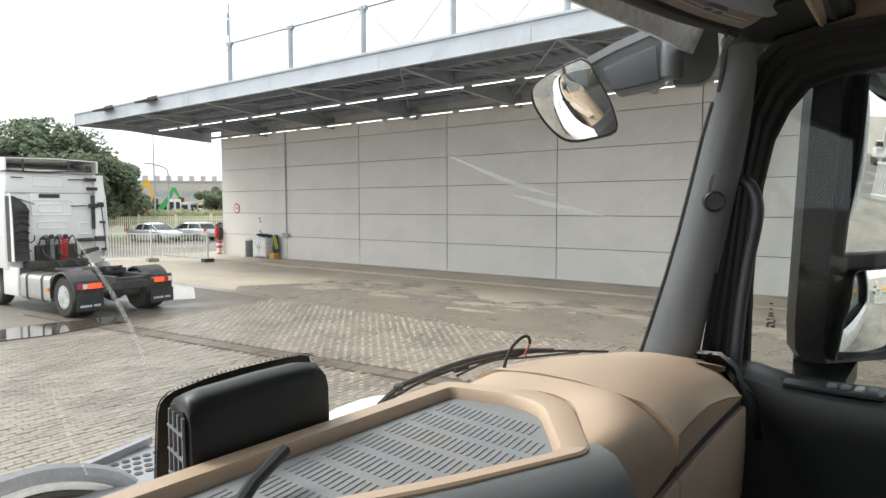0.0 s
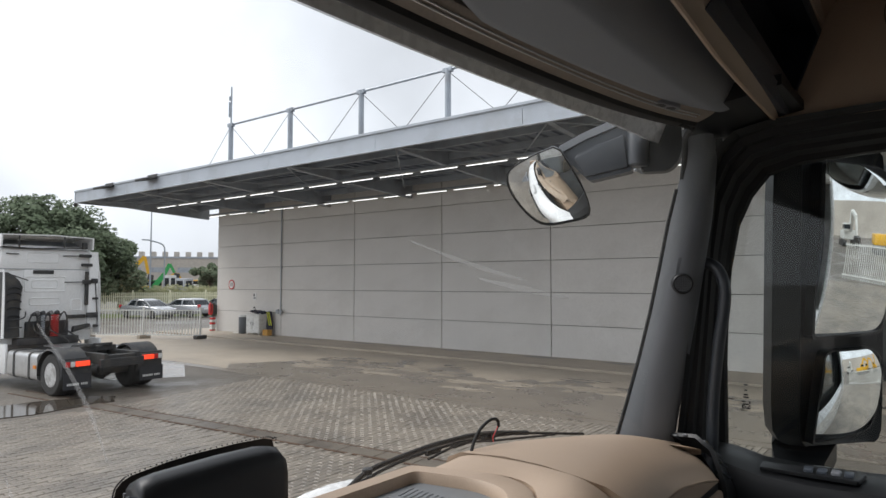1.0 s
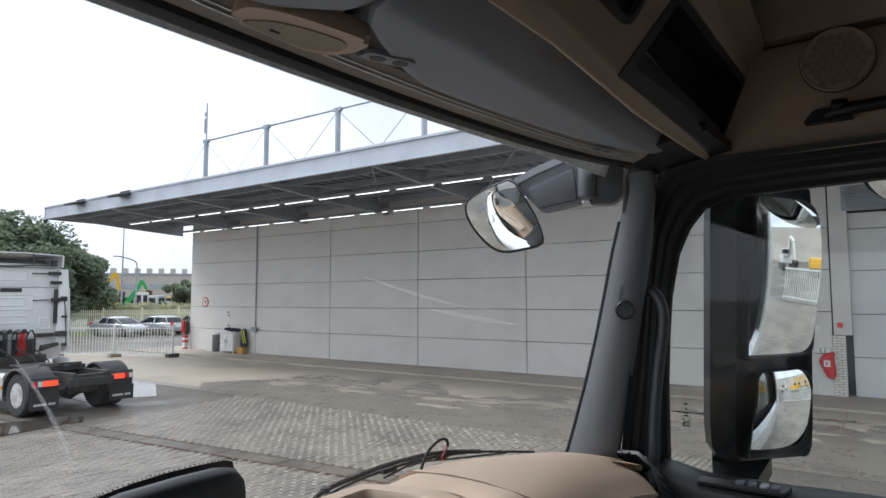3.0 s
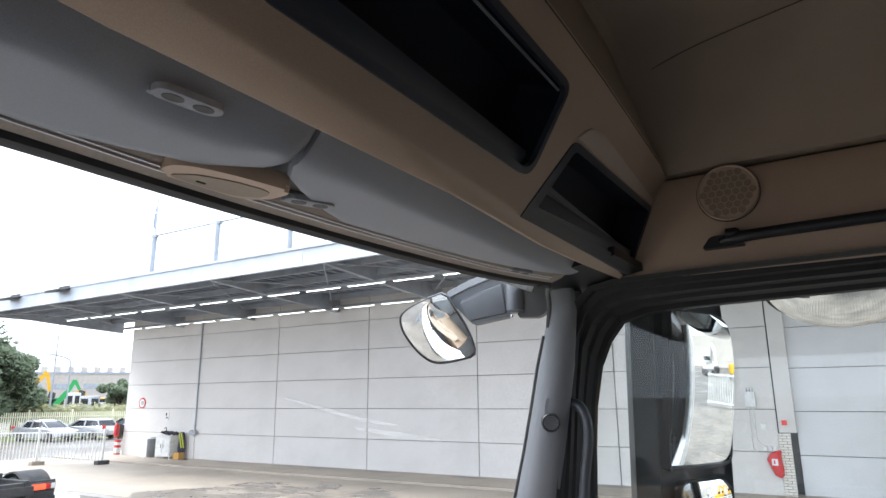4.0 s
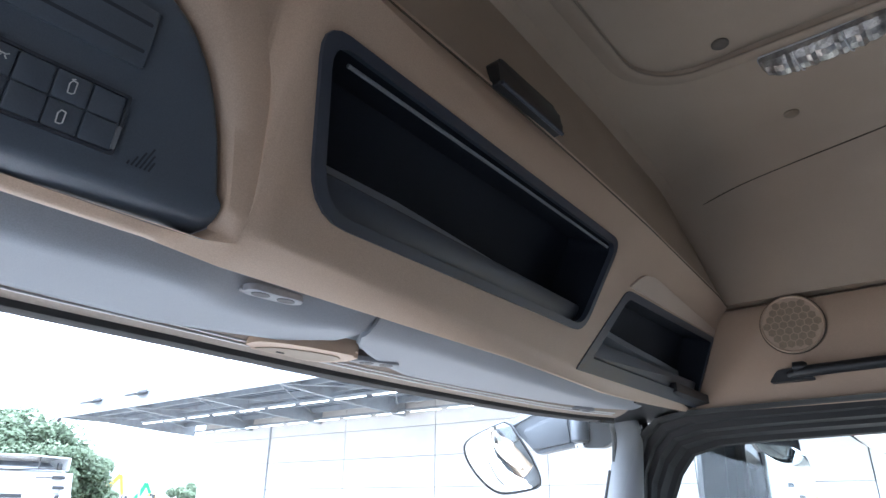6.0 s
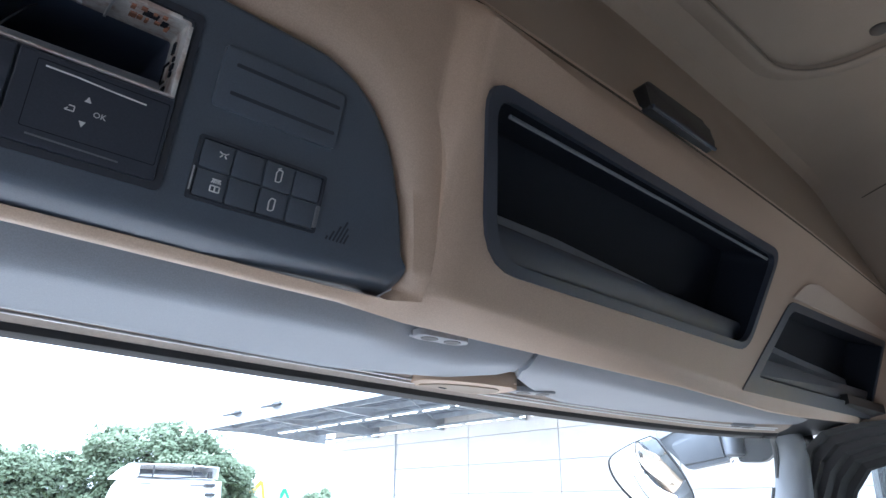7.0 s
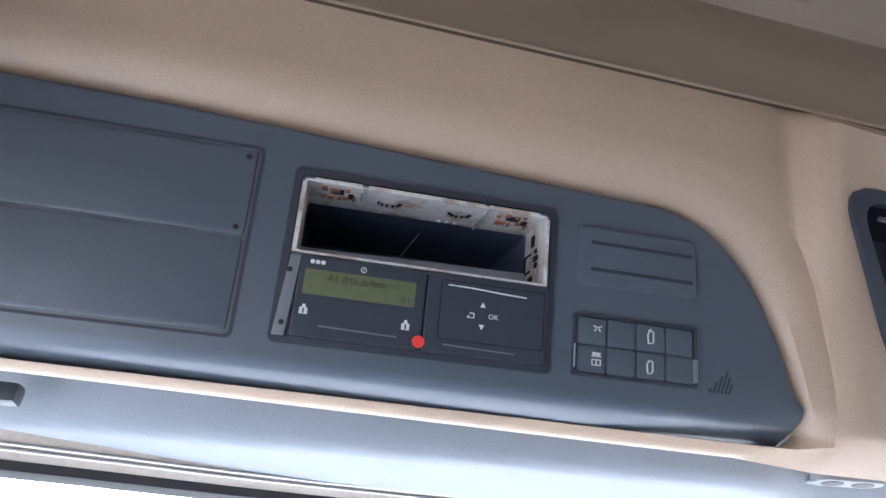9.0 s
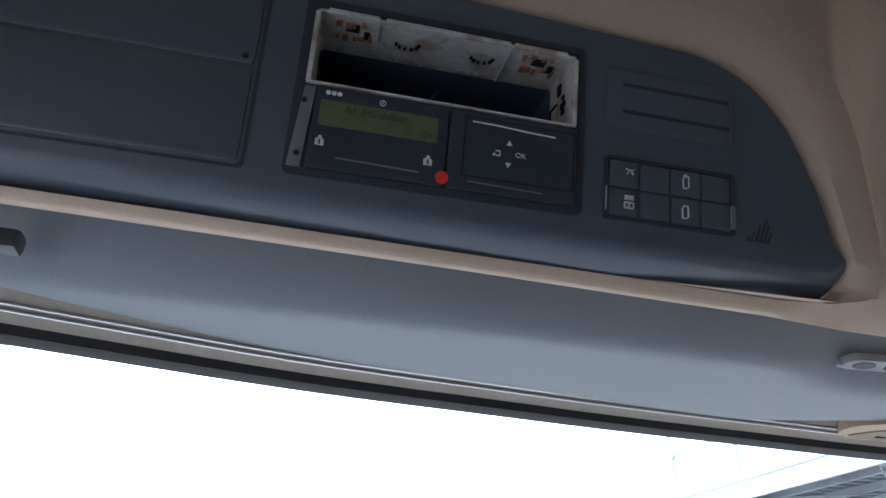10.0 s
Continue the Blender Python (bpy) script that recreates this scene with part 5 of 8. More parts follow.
for sel in (xs_low[:5], [0.446] + xs_low[5:]):
    rows = [[(x, front_y(x) + dy, groove_z(x) + dz) for dy, dz in ((0.012, -0.0165), (0.000, -0.0165), (-0.003, -0.022), (-0.004, -0.10), (0.0, -0.2), (0.08, -0.5), (0.22, -0.6), (0.22, -0.0165))] for x in sel]
    part("glovebox_lid", loft(BM(), rows, closed=True, caps=True), BEIGE, dash, "beige glovebox lid", smooth=True)
# middle part with the tray
MAT = [(-0.62, 0.566), (0.268, 0.566), (0.289, 0.475), (0.276, 0.428), (0.158, 0.336), (0.02, 0.395), (-0.10, 0.455), (-0.30, 0.50), (-0.62, 0.505)]
RIM = [(-0.64, 0.592), (0.284, 0.590), (0.331, 0.460), (0.310, 0.402), (0.176, 0.306), (0.01, 0.372), (-0.11, 0.435), (-0.31, 0.482), (-0.64, 0.488)]
rd = lambda pts: roundpoly(pts, [0.02, 0.012, 0.03, 0.03, 0.02, 0.04, 0.04, 0.04, 0.02], 4)
m0, m1 = rd(MAT), rd(RIM)
bm = loft(BM(), [[(x, y, 2.386) for x, y in m0], [(x + 0.001, y, 2.3975) for x, y in m0], [(a[0] * 0.85 + b[0] * 0.15, a[1] * 0.85 + b[1] * 0.15, 2.4035) for a, b in zip(m0, m1)], [(a[0] * 0.1 + b[0] * 0.9, a[1] * 0.1 + b[1] * 0.9, 2.4055) for a, b in zip(m0, m1)],
                 [(x, y, 2.403) for x, y in m1], [(x, y + (0.004 if y > 0.58 else 0), 2.35) for x, y in m1]], closed=True)
part("tray_rim", bm, BEIGE, dash, "beige rim round the tray", smooth=True)
bm = prism(BM(), m0, 2.370, 2.3885)
tray = part("tray_mat", bm, MATGREY, dash, "grey ribbed rubber mat")
# rows of short ribs on the mat
bm = BM()
inside = lambda x, y: y < 0.553 and y > float(np.interp(x, [-0.62, -0.3, -0.1, 0.02, 0.162, 0.246, 0.275], [0.517, 0.512, 0.467, 0.407, 0.350, 0.402, 0.45])) and x < 0.268 - 0.25 * (0.56 - y) * 0
random.seed(2)
for i in range(16):
    for j in range(30):
        x, y = -0.50 + 0.0485 * i, 0.548 - 0.0088 * j
        if inside(x - 0.016, y) and inside(x + 0.016, y) and x + 0.016 < 0.272:
            pts = [(x + dx, y + 0.0045 * math.sin(dx / 0.016 * 1.2) * 0.6, 2.3874) for dx in (-0.0165, -0.008, 0, 0.008, 0.0165)]
            tube(bm, pts, 0.0023, 6)
tagged(part("rib", bm, MATGREY, tray, smooth=True), kind="stuff")
# grey cowl in front of the tray
near = [(0.205, 0.318), (0.162, 0.334), (0.09, 0.362), (0.02, 0.392), (-0.05, 0.428), (-0.12, 0.462), (-0.30, 0.498), (-0.62, 0.503)]
rows = [[(x, y + 0.006, 2.398), (x - 0.004, y - 0.004, 2.4035), (x - 0.012, y - 0.030, 2.399), (x - 0.02, y - 0.050, 2.382), (x - 0.02, y - 0.058, 2.36), (x - 0.016, y - 0.050, 2.34), (x, y + 0.02, 2.32)] for x, y in near]
bm = loft(BM(), rows, closed=True, caps=True)
part("cowl", bm, PILLAR, dash, "grey padded cowl", smooth=True)
bm = span(BM(), (-0.9, 0.30, 2.05), (0.30, 0.55, 2.335), 0.03)
part("instrument_body", bm, DARK_BAY, dash, "black instrument housing", smooth=True)
bm = BM()
tube(bm, [(-0.135, 0.486, 2.392), (-0.10, 0.500, 2.410), (-0.055, 0.512, 2.425)], [0.007, 0.0065, 0.006], 8)
part("stalk", bm, BLACK, dash, "black plastic stub on the tray", smooth=True)
part("defrost_strip", slab(BM(), [[(x, low_y(x) - 0.085, 2.36), (x, low_y(x) - 0.03, 2.345), (x, low_y(x) + 0.005, 2.315)] for x in [-0.82 + 0.0863 * i for i in range(20)]], 0.004), BEIGE, dash, "beige strip under the windscreen", smooth=True)
# end vent of the dashboard
bm = slab(BM(), [[(0.985, 0.46, 2.345), (0.965, 0.40, 2.352), (0.958, 0.365, 2.33), (0.962, 0.345, 2.27), (0.97, 0.335, 2.18)], [(1.03, 0.45, 2.30), (1.02, 0.395, 2.31), (1.015, 0.362, 2.29), (1.02, 0.34, 2.24), (1.03, 0.33, 2.16)]], 0.008)
ev = part("end_vent", bm, BLACK, dash, "black side vent", smooth=True)
for k in range(7):
    y, z = (0.445, 0.425, 0.405, 0.387, 0.372, 0.360, 0.352)[k], (2.349, 2.353, 2.354, 2.346, 2.331, 2.311, 2.29)[k]
    part("louvre", bar(BM(), (0.966, y, z - 0.005), (1.000, y - 0.006, z - 0.024), 0.010, 0.003), HANDLE, ev)

pod = thing("sensor_housing", "black sensor housing with a side grille against the windscreen", "sensor housing", (-0.03, 0.6, 2.4))
rows = []
for x, s in ((-0.104, 0.86), (-0.100, 0.93), (-0.085, 0.96), (0.0, 1.0), (0.05, 1.0), (0.064, 0.96), (0.071, 0.86)):
    q = 0.012 if x < -0.08 else 0.0
    rows.append([(x, 0.600, 2.345), (x, 0.596, 2.385 + 0.02 * s), (x, 0.597, 2.385 + 0.066 * s), (x, 0.601, 2.385 + 0.082 * s), (x, 0.612, 2.385 + 0.089 * s), (x + q, 0.640, 2.385 + 0.084 * s), (x + q, 0.660, 2.385 + 0.074 * s), (x + q, 0.67, 2.345)])
bm = loft(BM(), rows, closed=True, caps=True)
part("cover", bm, BLACK, pod, smooth=True, angle=80)
MG = frame_m((-0.1045, 0.602, 2.36), (0.012, 0.058, 0), (0, 0, 1))
gr = part("side_grille", prism(BM(), roundpoly([(0.002, 0.0), (0.056, 0.0), (0.050, 0.084), (0.006, 0.094)], 0.008, 3), -0.001, 0.002, MG @ Matrix.Diagonal((1, 1, -1, 1))), DARK_BAY, pod)
for u in (0.004, 0.020, 0.036, 0.052):
    part("slat", bar(BM(), MG @ Vector((u, 0.0, -0.003)), MG @ Vector((u * 0.9 + 0.002, 0.088, -0.003)), 0.0026), PILLAR, gr)
for v in (0.02, 0.045, 0.07):
    part("slat", bar(BM(), MG @ Vector((0.003, v, -0.0035)), MG @ Vector((0.054, v, -0.0035)), 0.0026), PILLAR, gr)
# dotted black print on the glass behind the housing
bm = BM()
gy = lambda x, z: low_y(x) + (top_y(x) - low_y(x)) * (z - 2.31) / 0.655 + 0.012 + 0.035 * math.sin(math.pi * (z - 2.31) / 0.655) - 0.003
edge = [(-0.088 - 0.0008 * i, 2.33 + 0.0105 * i) for i in range(11)] + [(-0.095, 2.446), (-0.090, 2.453), (-0.080, 2.458), (-0.04, 2.464), (0.0, 2.467), (0.05, 2.468), (0.088, 2.467), (0.102, 2.463), (0.108, 2.45), (0.105, 2.33)]
loft(bm, [[(x, gy(x, z), z) for x, z in edge], [(x * 0.75, gy(x * 0.75, 2.33 + (z - 2.33) * 0.82), 2.33 + (z - 2.33) * 0.82) for x, z in edge]])
fr = solid("frit_print", bm, RUBBER, "black printed border with a dotted edge on the windscreen", "window print", "structure")
bm = BM()
dense = curve_pts([(x, gy(x, z), z) for x, z in edge], 7)
for k, p in enumerate(dense[1:-1]):
    d = (dense[k + 2] - dense[k]).normalized()
    nrm = Vector((-d.z, 0, d.x))
    q = p + nrm * 0.0014
    tube(bm, [q + Vector((0, -0.0006, 0)), q + Vector((0, 0.0006, 0))], 0.0009, 6)
tagged(part("print_dot", bm, RUBBER, fr), kind="stuff")

cable = thing("loose_cable", "loose black cable with bare red ends standing from the dashboard", "cable", (0.39, 0.56, 2.4))
bm = BM()
tube(bm, curve_pts([(0.389, 0.561, 2.398), (0.398, 0.561, 2.418), (0.415, 0.561, 2.436), (0.440, 0.560, 2.4465), (0.458, 0.560, 2.446), (0.465, 0.560, 2.440), (0.466, 0.560, 2.432)]), 0.0026, 8)
part("sheath", bm, RUBBER, cable, smooth=True)
for dx, c in ((-0.004, RED), (0.001, RUBBER)):
    bm = BM()
    tube(bm, curve_pts([(0.466 + dx * 0.3, 0.560, 2.434), (0.461 + dx, 0.561, 2.424), (0.454 + dx, 0.560, 2.418), (0.455 + dx, 0.560, 2.410)]), 0.0009, 5)
    part("wire", bm, c, cable)

wip = thing("windscreen_wiper", "black windscreen wiper lying at the foot of the glass", "wiper", (0.5, 0.72, 2.35))
bm = BM()
tube(bm, curve_pts([(0.300, 0.742, 2.335), (0.345, 0.742, 2.353), (0.40, 0.735, 2.362), (0.50, 0.720, 2.372), (0.62, 0.70, 2.372), (0.72, 0.66, 2.362)]), 0.0048, 8)
part("arm", bm, RUBBER, wip, smooth=True)
bm = BM()
tube(bm, curve_pts([(0.31, 0.752, 2.330), (0.42, 0.742, 2.352), (0.56, 0.715, 2.364), (0.70, 0.672, 2.362), (0.85, 0.60, 2.345)]), 0.0030, 6)
for x, y, z in ((0.50, 0.728, 2.358), (0.56, 0.715, 2.362), (0.63, 0.695, 2.364)):
    box(bm, (x, y, z), (0.040, 0.008, 0.010), 0.002)
part("blade", bm, RUBBER, wip, smooth=True)
part("knuckle", lathe(BM(), [(0.006, -0.006), (0.009, -0.003), (0.009, 0.005), (0.005, 0.007)], pose(0.345, 0.742, 2.353), 12), BLACK, wip, smooth=True)
bm = BM()
tube(bm, curve_pts([(0.47, 0.715, 2.352), (0.55, 0.70, 2.366), (0.64, 0.675, 2.360), (0.78, 0.63, 2.352)]), 0.0024, 6)
part("washer_hose", bm, RUBBER, wip, smooth=True)

# ---- outside of the own cab (seen over the dashboard and in the mirrors) ----
own = thing("truck_cab", "white truck cab body with a dark grille", "truck", (0, 0.5, 0))
rows = []
for i in range(21):
    x = -1.22 + 0.122 * i
    e = 0.30 * max(abs(x) - 0.75, 0) ** 1.2 + 0.10 * x * x
    rows.append([(x, y - e, z) for y, z in ((0.74, 2.30), (0.80, 2.285), (0.86, 2.262), (0.90, 2.23), (0.93, 2.15), (0.96, 1.8), (0.985, 1.2), (0.97, 0.9), (0.97, 0.45), (0.90, 0.35))])
bm = slab(BM(), rows, 0.03)
part("front_panel", bm, WHITE_PAINT, own, "white front panel", smooth=True)
for k in range(4):
    z = 1.15 + 0.16 * k
    bm = slab(BM(), [[(x, 0.995 - 0.10 * x * x - 0.30 * max(abs(x) - 0.75, 0) ** 1.2 + 0.035 * (1.3 - abs(z - 1.3)) * 0.3, z + dz) for dz in (0, 0.055, 0.11)] for x in [-0.82 + 0.082 * i for i in range(21)]], 0.012)
    part("grille_slat", bm, CHASSIS, own, "black grille slat")
bm = lathe(BM(), [(0.11, -0.008), (0.125, 0), (0.11, 0.008)], frame_m((0, 1.02, 1.75), (1, 0, 0), (0, 0, 1)) , 32)
part("badge", bm, CHROME, own, "round chrome badge", smooth=True)
bm = BM()
rows = []
for y in (0.62, 0.45, 0.2, -0.4, -1.2, -1.66):
    t = 0.05 * max(y - 0.3, 0) * 6
    rows.append([(x - t, y, z) for x, z in ((1.20, 2.27), (1.235, 2.25), (1.245, 2.1), (1.25, 1.6), (1.25, 1.0), (1.22, 0.9))])
slab(bm, rows, 0.02)
part("door_skin", bm, WHITE_PAINT, own, "white outer door skin", smooth=True)
bm = span(BM(), (-1.25, -1.66, 0.9), (-1.23, 0.6, 2.27))
part("door_skin", bm, WHITE_PAINT, own)
bm = span(BM(), (-1.25, -1.72, 0.9), (1.25, -1.68, 3.55), 0.02)
part("rear_panel", bm, WHITE_PAINT, own)
for s in (1, -1):
    part("side_panel", span(BM(), (s * 1.235 - 0.012, -1.68, 2.2), (s * 1.235 + 0.012, -0.86, 3.5), 0.01), WHITE_PAINT, own)
rows = []
for i in range(17):
    x = -1.20 + 0.15 * i
    e = 0.06 * x * x
    rows.append([(x, y - e, z - 0.06 * max(abs(x) - 0.9, 0)) for y, z in ((0.60, 3.02), (0.55, 3.15), (0.40, 3.42), (0.20, 3.62), (-0.3, 3.70), (-1.7, 3.70))])
bm = slab(BM(), rows, 0.02)
part("roof", bm, WHITE_PAINT, own, "white cab roof", smooth=True)
part("side_gutter", span(BM(), (1.06, -0.9, 3.04), (1.24, 0.20, 3.56), 0.03), WHITE_PAINT, own)
part("side_gutter", span(BM(), (-1.24, -0.9, 3.04), (-1.06, 0.20, 3.56), 0.03), WHITE_PAINT, own)
# perforated tread plate, lamp ring and wiper cover at the nose
bm = BM()
prism(bm, roundpoly([(-0.16, 0.895), (0.075, 0.905), (0.07, 1.075), (-0.10, 1.03)], 0.02, 3), 2.252, 2.260)
step = part("tread_plate", bm, CLIPGREY, own, "grey perforated tread plate")
for i in range(12):
    for j in range(5):
        x, y = -0.125 + 0.0165 * i + 0.008 * (j % 2), 0.955 + 0.020 * j
        if y < 1.0 + 0.22 * (x + 0.10):
            part("tread_hole", disc(BM(), (x, y), 0.0062, 2.2585, 2.2612, None, 12), BLACK, step)
part("plate_edge", bar(BM(), (-0.17, 0.99, 2.262), (0.075, 1.06, 2.268), 0.012), CLIPGREY, step)
for r, m_, zz in ((0.013, CLIPGREY, 0.004), (0.010, WHITE_PAINT, -0.010), (0.007, CHASSIS, -0.026)):
    bm = BM()
    tube(bm, curve_pts([(-0.30, 0.93, 2.286 + zz), (-0.235, 0.94, 2.297 + zz), (-0.169, 0.947, 2.300 + zz), (-0.125, 0.95, 2.299 + zz), (-0.077, 0.95, 2.287 + zz), (-0.032, 0.945, 2.266 + zz), (-0.006, 0.93, 2.240 + zz)]), r, 8)
    part("lamp_ring", bm, m_, own, "curved bright ring of a lamp", smooth=True)
rows = [[(x, y, z) for y, z in ((0.80, zt - 0.05), (0.815, zt - 0.010), (0.835, zt), (0.855, zt - 0.004), (0.90, zt - 0.07))] for x, zt in ((0.255, 2.290), (0.275, 2.303), (0.308, 2.309), (0.362, 2.311), (0.41, 2.308), (0.443, 2.301), (0.467, 2.284))]
part("wiper_cover", loft(BM(), rows, closed=True, caps=True), WHITE_PAINT, own, "white moulded wiper cover", smooth=True)


# ---- mirrors ----
def dense_outline(pts, step):
    out = []
    for a, b in zip(pts, pts[1:] + pts[:1]):
        n = max(int(math.dist(a, b) / step + 0.5), 1)
        out += [(a[0] + (b[0] - a[0]) * i / n, a[1] + (b[1] - a[1]) * i / n) for i in range(n)]
    return out


def convex(bm, outline, m, radius):
    """A mirror face that bulges as part of a ball of that radius."""
    pts = dense_outline(outline, 0.012)
    cx, cy = sum(p[0] for p in pts) / len(pts), sum(p[1] for p in pts) / len(pts)
    far = max(math.dist(p, (cx, cy)) for p in pts)
    rows = []
    for k in [1 - 0.07 * i for i in range(14)] + [0.02]:
        rows.append([m @ Vector((cx + (x - cx) * k, cy + (y - cy) * k, math.sqrt(radius ** 2 - ((x - cx) ** 2 + (y - cy) ** 2) * k * k) - math.sqrt(radius ** 2 - far ** 2))) for x, y in pts])
    loft(bm, rows, closed=True)
    bm.verts.ensure_lookup_table()
    bm.faces.new([bm.verts[i] for i in range(len(bm.verts) - len(pts), len(bm.verts))])
    return bm


side = thing("side_mirror", "black side mirror housing with a main and a wide-angle glass", "mirror", (1.35, 0.2, 2.6))
U = Vector((0.794, -0.608, 0.0)).normalized()
W = U.cross(Vector((0, 0, 1)))
MM = frame_m((1.265, 0.236, 2.30), U, Vector((0, 0, 1)) + W * 0.05)     # u across the glass, v up, w towards the driver
rows = []
prof = [(-0.038, 0.002), (-0.052, -0.008), (-0.078, -0.040), (-0.062, -0.085), (0.03, -0.115), (0.13, -0.10), (0.185, -0.045), (0.196, -0.006), (0.190, 0.006), (0.178, -0.004), (-0.028, -0.006)]
for v, k in ((-0.005, 0.55), (0.004, 0.80), (0.025, 0.95), (0.08, 1.0), (0.30, 1.0), (0.55, 1.0), (0.632, 0.98), (0.655, 0.92), (0.664, 0.75)):
    rows.append([MM @ Vector((0.08 + (u - 0.08) * (0.6 + 0.4 * k), v + (0.0 if u < 0.1 else 0.012 * (v > 0.3)), w * k)) for u, w in prof])
bm = loft(BM(), rows, closed=True, caps=True)
part("housing", bm, BLACK, side, "black housing", smooth=True)
G1 = roundpoly([(-0.016, 0.247), (0.176, 0.258), (0.196, 0.540), (0.184, 0.634), (0.006, 0.646)], [0.012, 0.03, 0.06, 0.05, 0.015], 5)
G2 = roundpoly([(-0.014, 0.006), (0.150, 0.030), (0.176, 0.185), (0.150, 0.218), (0.018, 0.212)], [0.012, 0.05, 0.03, 0.03, 0.02], 5)
for nm, g, r in (("main_glass", G1, 1.5), ("wide_glass", G2, 0.36)):
    bm = convex(BM(), g, MM @ Matrix.Translation((0.08, 0.4, 0.016)) @ pose(0, 0, 0, 2.5, -1.5, 0) @ Matrix.Translation((-0.08, -0.4, 0)), r)
    part(nm, bm, MIRROR, side, "convex mirror glass", smooth=True, angle=80)
    gx, gz = sum(p[0] for p in g) / len(g), sum(p[1] for p in g) / len(g)
    part("glass_rim", ring(BM(), [(gx + (x - gx) * 1.05, gz + (y - gz) * 1.03) for x, y in g], g, -0.006, 0.020, MM), BLACK, side, smooth=True)
bm = loft(BM(), [[(1.15, 0.30, 2.26), (1.15, 0.20, 2.26), (1.15, 0.20, 2.20), (1.15, 0.30, 2.20)], [(1.23, 0.31, 2.265), (1.25, 0.21, 2.265), (1.25, 0.21, 2.22), (1.23, 0.31, 2.22)],
                 [(1.26, 0.32, 2.29), (1.34, 0.20, 2.29), (1.35, 0.20, 2.25), (1.26, 0.32, 2.25)], [(1.26, 0.30, 2.32), (1.34, 0.19, 2.32), (1.36, 0.2, 2.32), (1.27, 0.32, 2.32)]], closed=True, caps=True)
part("foot", bm, BLACK, side, "black lower mirror arm", smooth=True)
part("upper_arm", span(BM(), (1.15, 0.22, 2.945), (1.31, 0.29, 2.985), 0.015), BLACK, side, "black upper mirror arm", smooth=True)

kerb = thing("kerb_mirror", "wide round kerb mirror over the side window", "mirror", (1.35, -0.2, 2.95))
MK = frame_m((1.31, -0.195, 2.985), (0, -1, 0), (-0.87, 0, 0.50))
KO = [(0.165 * math.cos(radians(a)) * 1.0, 0.150 * math.sin(radians(a)) * (1.0 if math.sin(radians(a)) < 0 else 0.6)) for a in range(0, 360, 10)]
part("glass", convex(BM(), KO, MK @ pose(0, 0, 0, 0, 0, 0), 0.28), MIRROR, kerb, "strongly convex mirror glass", smooth=True, angle=80)
part("rim", ring(BM(), [(x * 1.05, y * 1.06) for x, y in KO], KO, -0.03, 0.004, MK), BLACK, kerb, "black rim", smooth=True)
part("arm", span(BM(), (1.2, -0.26, 3.0), (1.38, -0.14, 3.06), 0.02), BLACK, kerb, smooth=True)

fm = thing("front_mirror", "black ramp mirror on an arm in front of the windscreen", "mirror", (1.0, 0.75, 2.9))
BALL, RB = Vector((1.247, 0.875, 3.055)), 0.313          # the glass is part of a ball and faces down to the cab's nose
RIM_F = curve_pts([Vector(p) - BALL for p in ((0.971, 0.735, 3.003), (0.954, 0.790, 2.983), (0.951, 0.848, 2.955), (0.963, 0.861, 2.925), (0.986, 0.852, 2.885), (1.025, 0.828, 2.842), (1.051, 0.802, 2.826), (1.072, 0.750, 2.831), (1.092, 0.702, 2.848), (1.049, 0.691, 2.897), (1.008, 0.703, 2.949), (0.980, 0.720, 2.994))], 3)
MID = Vector((0.991 - BALL.x, 0.775 - BALL.y, 2.912 - BALL.z))
ball_ring = lambda k, r: [BALL + (MID * (1 - k) + p * k).normalized() * r for p in RIM_F]
bm = loft(BM(), [ball_ring(1 - 0.09 * i, RB) for i in range(11)] + [ball_ring(0.02, RB)], closed=True)
part("glass", bm, MIRROR, fm, "convex mirror glass", smooth=True, angle=80)
bm = loft(BM(), [ball_ring(0.995, RB + 0.001), ball_ring(1.0, RB + 0.004), ball_ring(1.035, RB + 0.003), ball_ring(1.045, RB - 0.006)], closed=True)
part("rim", bm, RUBBER, fm, "black rim", smooth=True)
bm = loft(BM(), [ball_ring(1.045, RB - 0.004), ball_ring(1.07, RB - 0.020), ball_ring(1.0, RB - 0.05), ball_ring(0.75, RB - 0.075), ball_ring(0.1, RB - 0.08)], closed=True, caps=True)
part("shell", bm, PILLAR, fm, "dark grey shell", smooth=True)
MA = frame_m((1.0, 0.735, 0), (0.06, -0.235, 0), (0, 0, 1))
ARM = roundpoly([(-0.010, 3.005), (0.062, 3.043), (0.144, 3.071), (0.172, 3.05), (0.176, 2.938), (0.073, 2.920), (0.040, 2.955)], 0.008, 3)
part("arm", prism(BM(), ARM, -0.05, -0.012, MA), HANDLE, fm, "broad black arm", smooth=True)
part("arm_panel", prism(BM(), roundpoly([(0.037, 2.979), (0.054, 2.996), (0.158, 3.028), (0.168, 2.947), (0.064, 2.930)], 0.006, 3), -0.015, -0.004, MA, 0.004), HANDLE, fm, "recessed panel of the arm", smooth=True)
part("arm_edge", loft(BM(), [[MA @ Vector((u, v + dv, w)) for u, v in ((0.0, 3.010), (0.062, 3.038), (0.144, 3.066), (0.168, 3.052))] for dv, w in ((0.006, -0.02), (0.004, -0.006), (-0.016, -0.004), (-0.018, -0.014))]), PILLAR, fm, "raised upper edge of the arm", smooth=True)
part("pivot", lathe(BM(), [(0.020, -0.052), (0.026, -0.046), (0.026, 0.040), (0.020, 0.050), (0.006, 0.052)], MA @ pose(0.190, 3.000, -0.02, -90, 0, 0), 20), HANDLE, fm, "round joint of the arm", smooth=True)
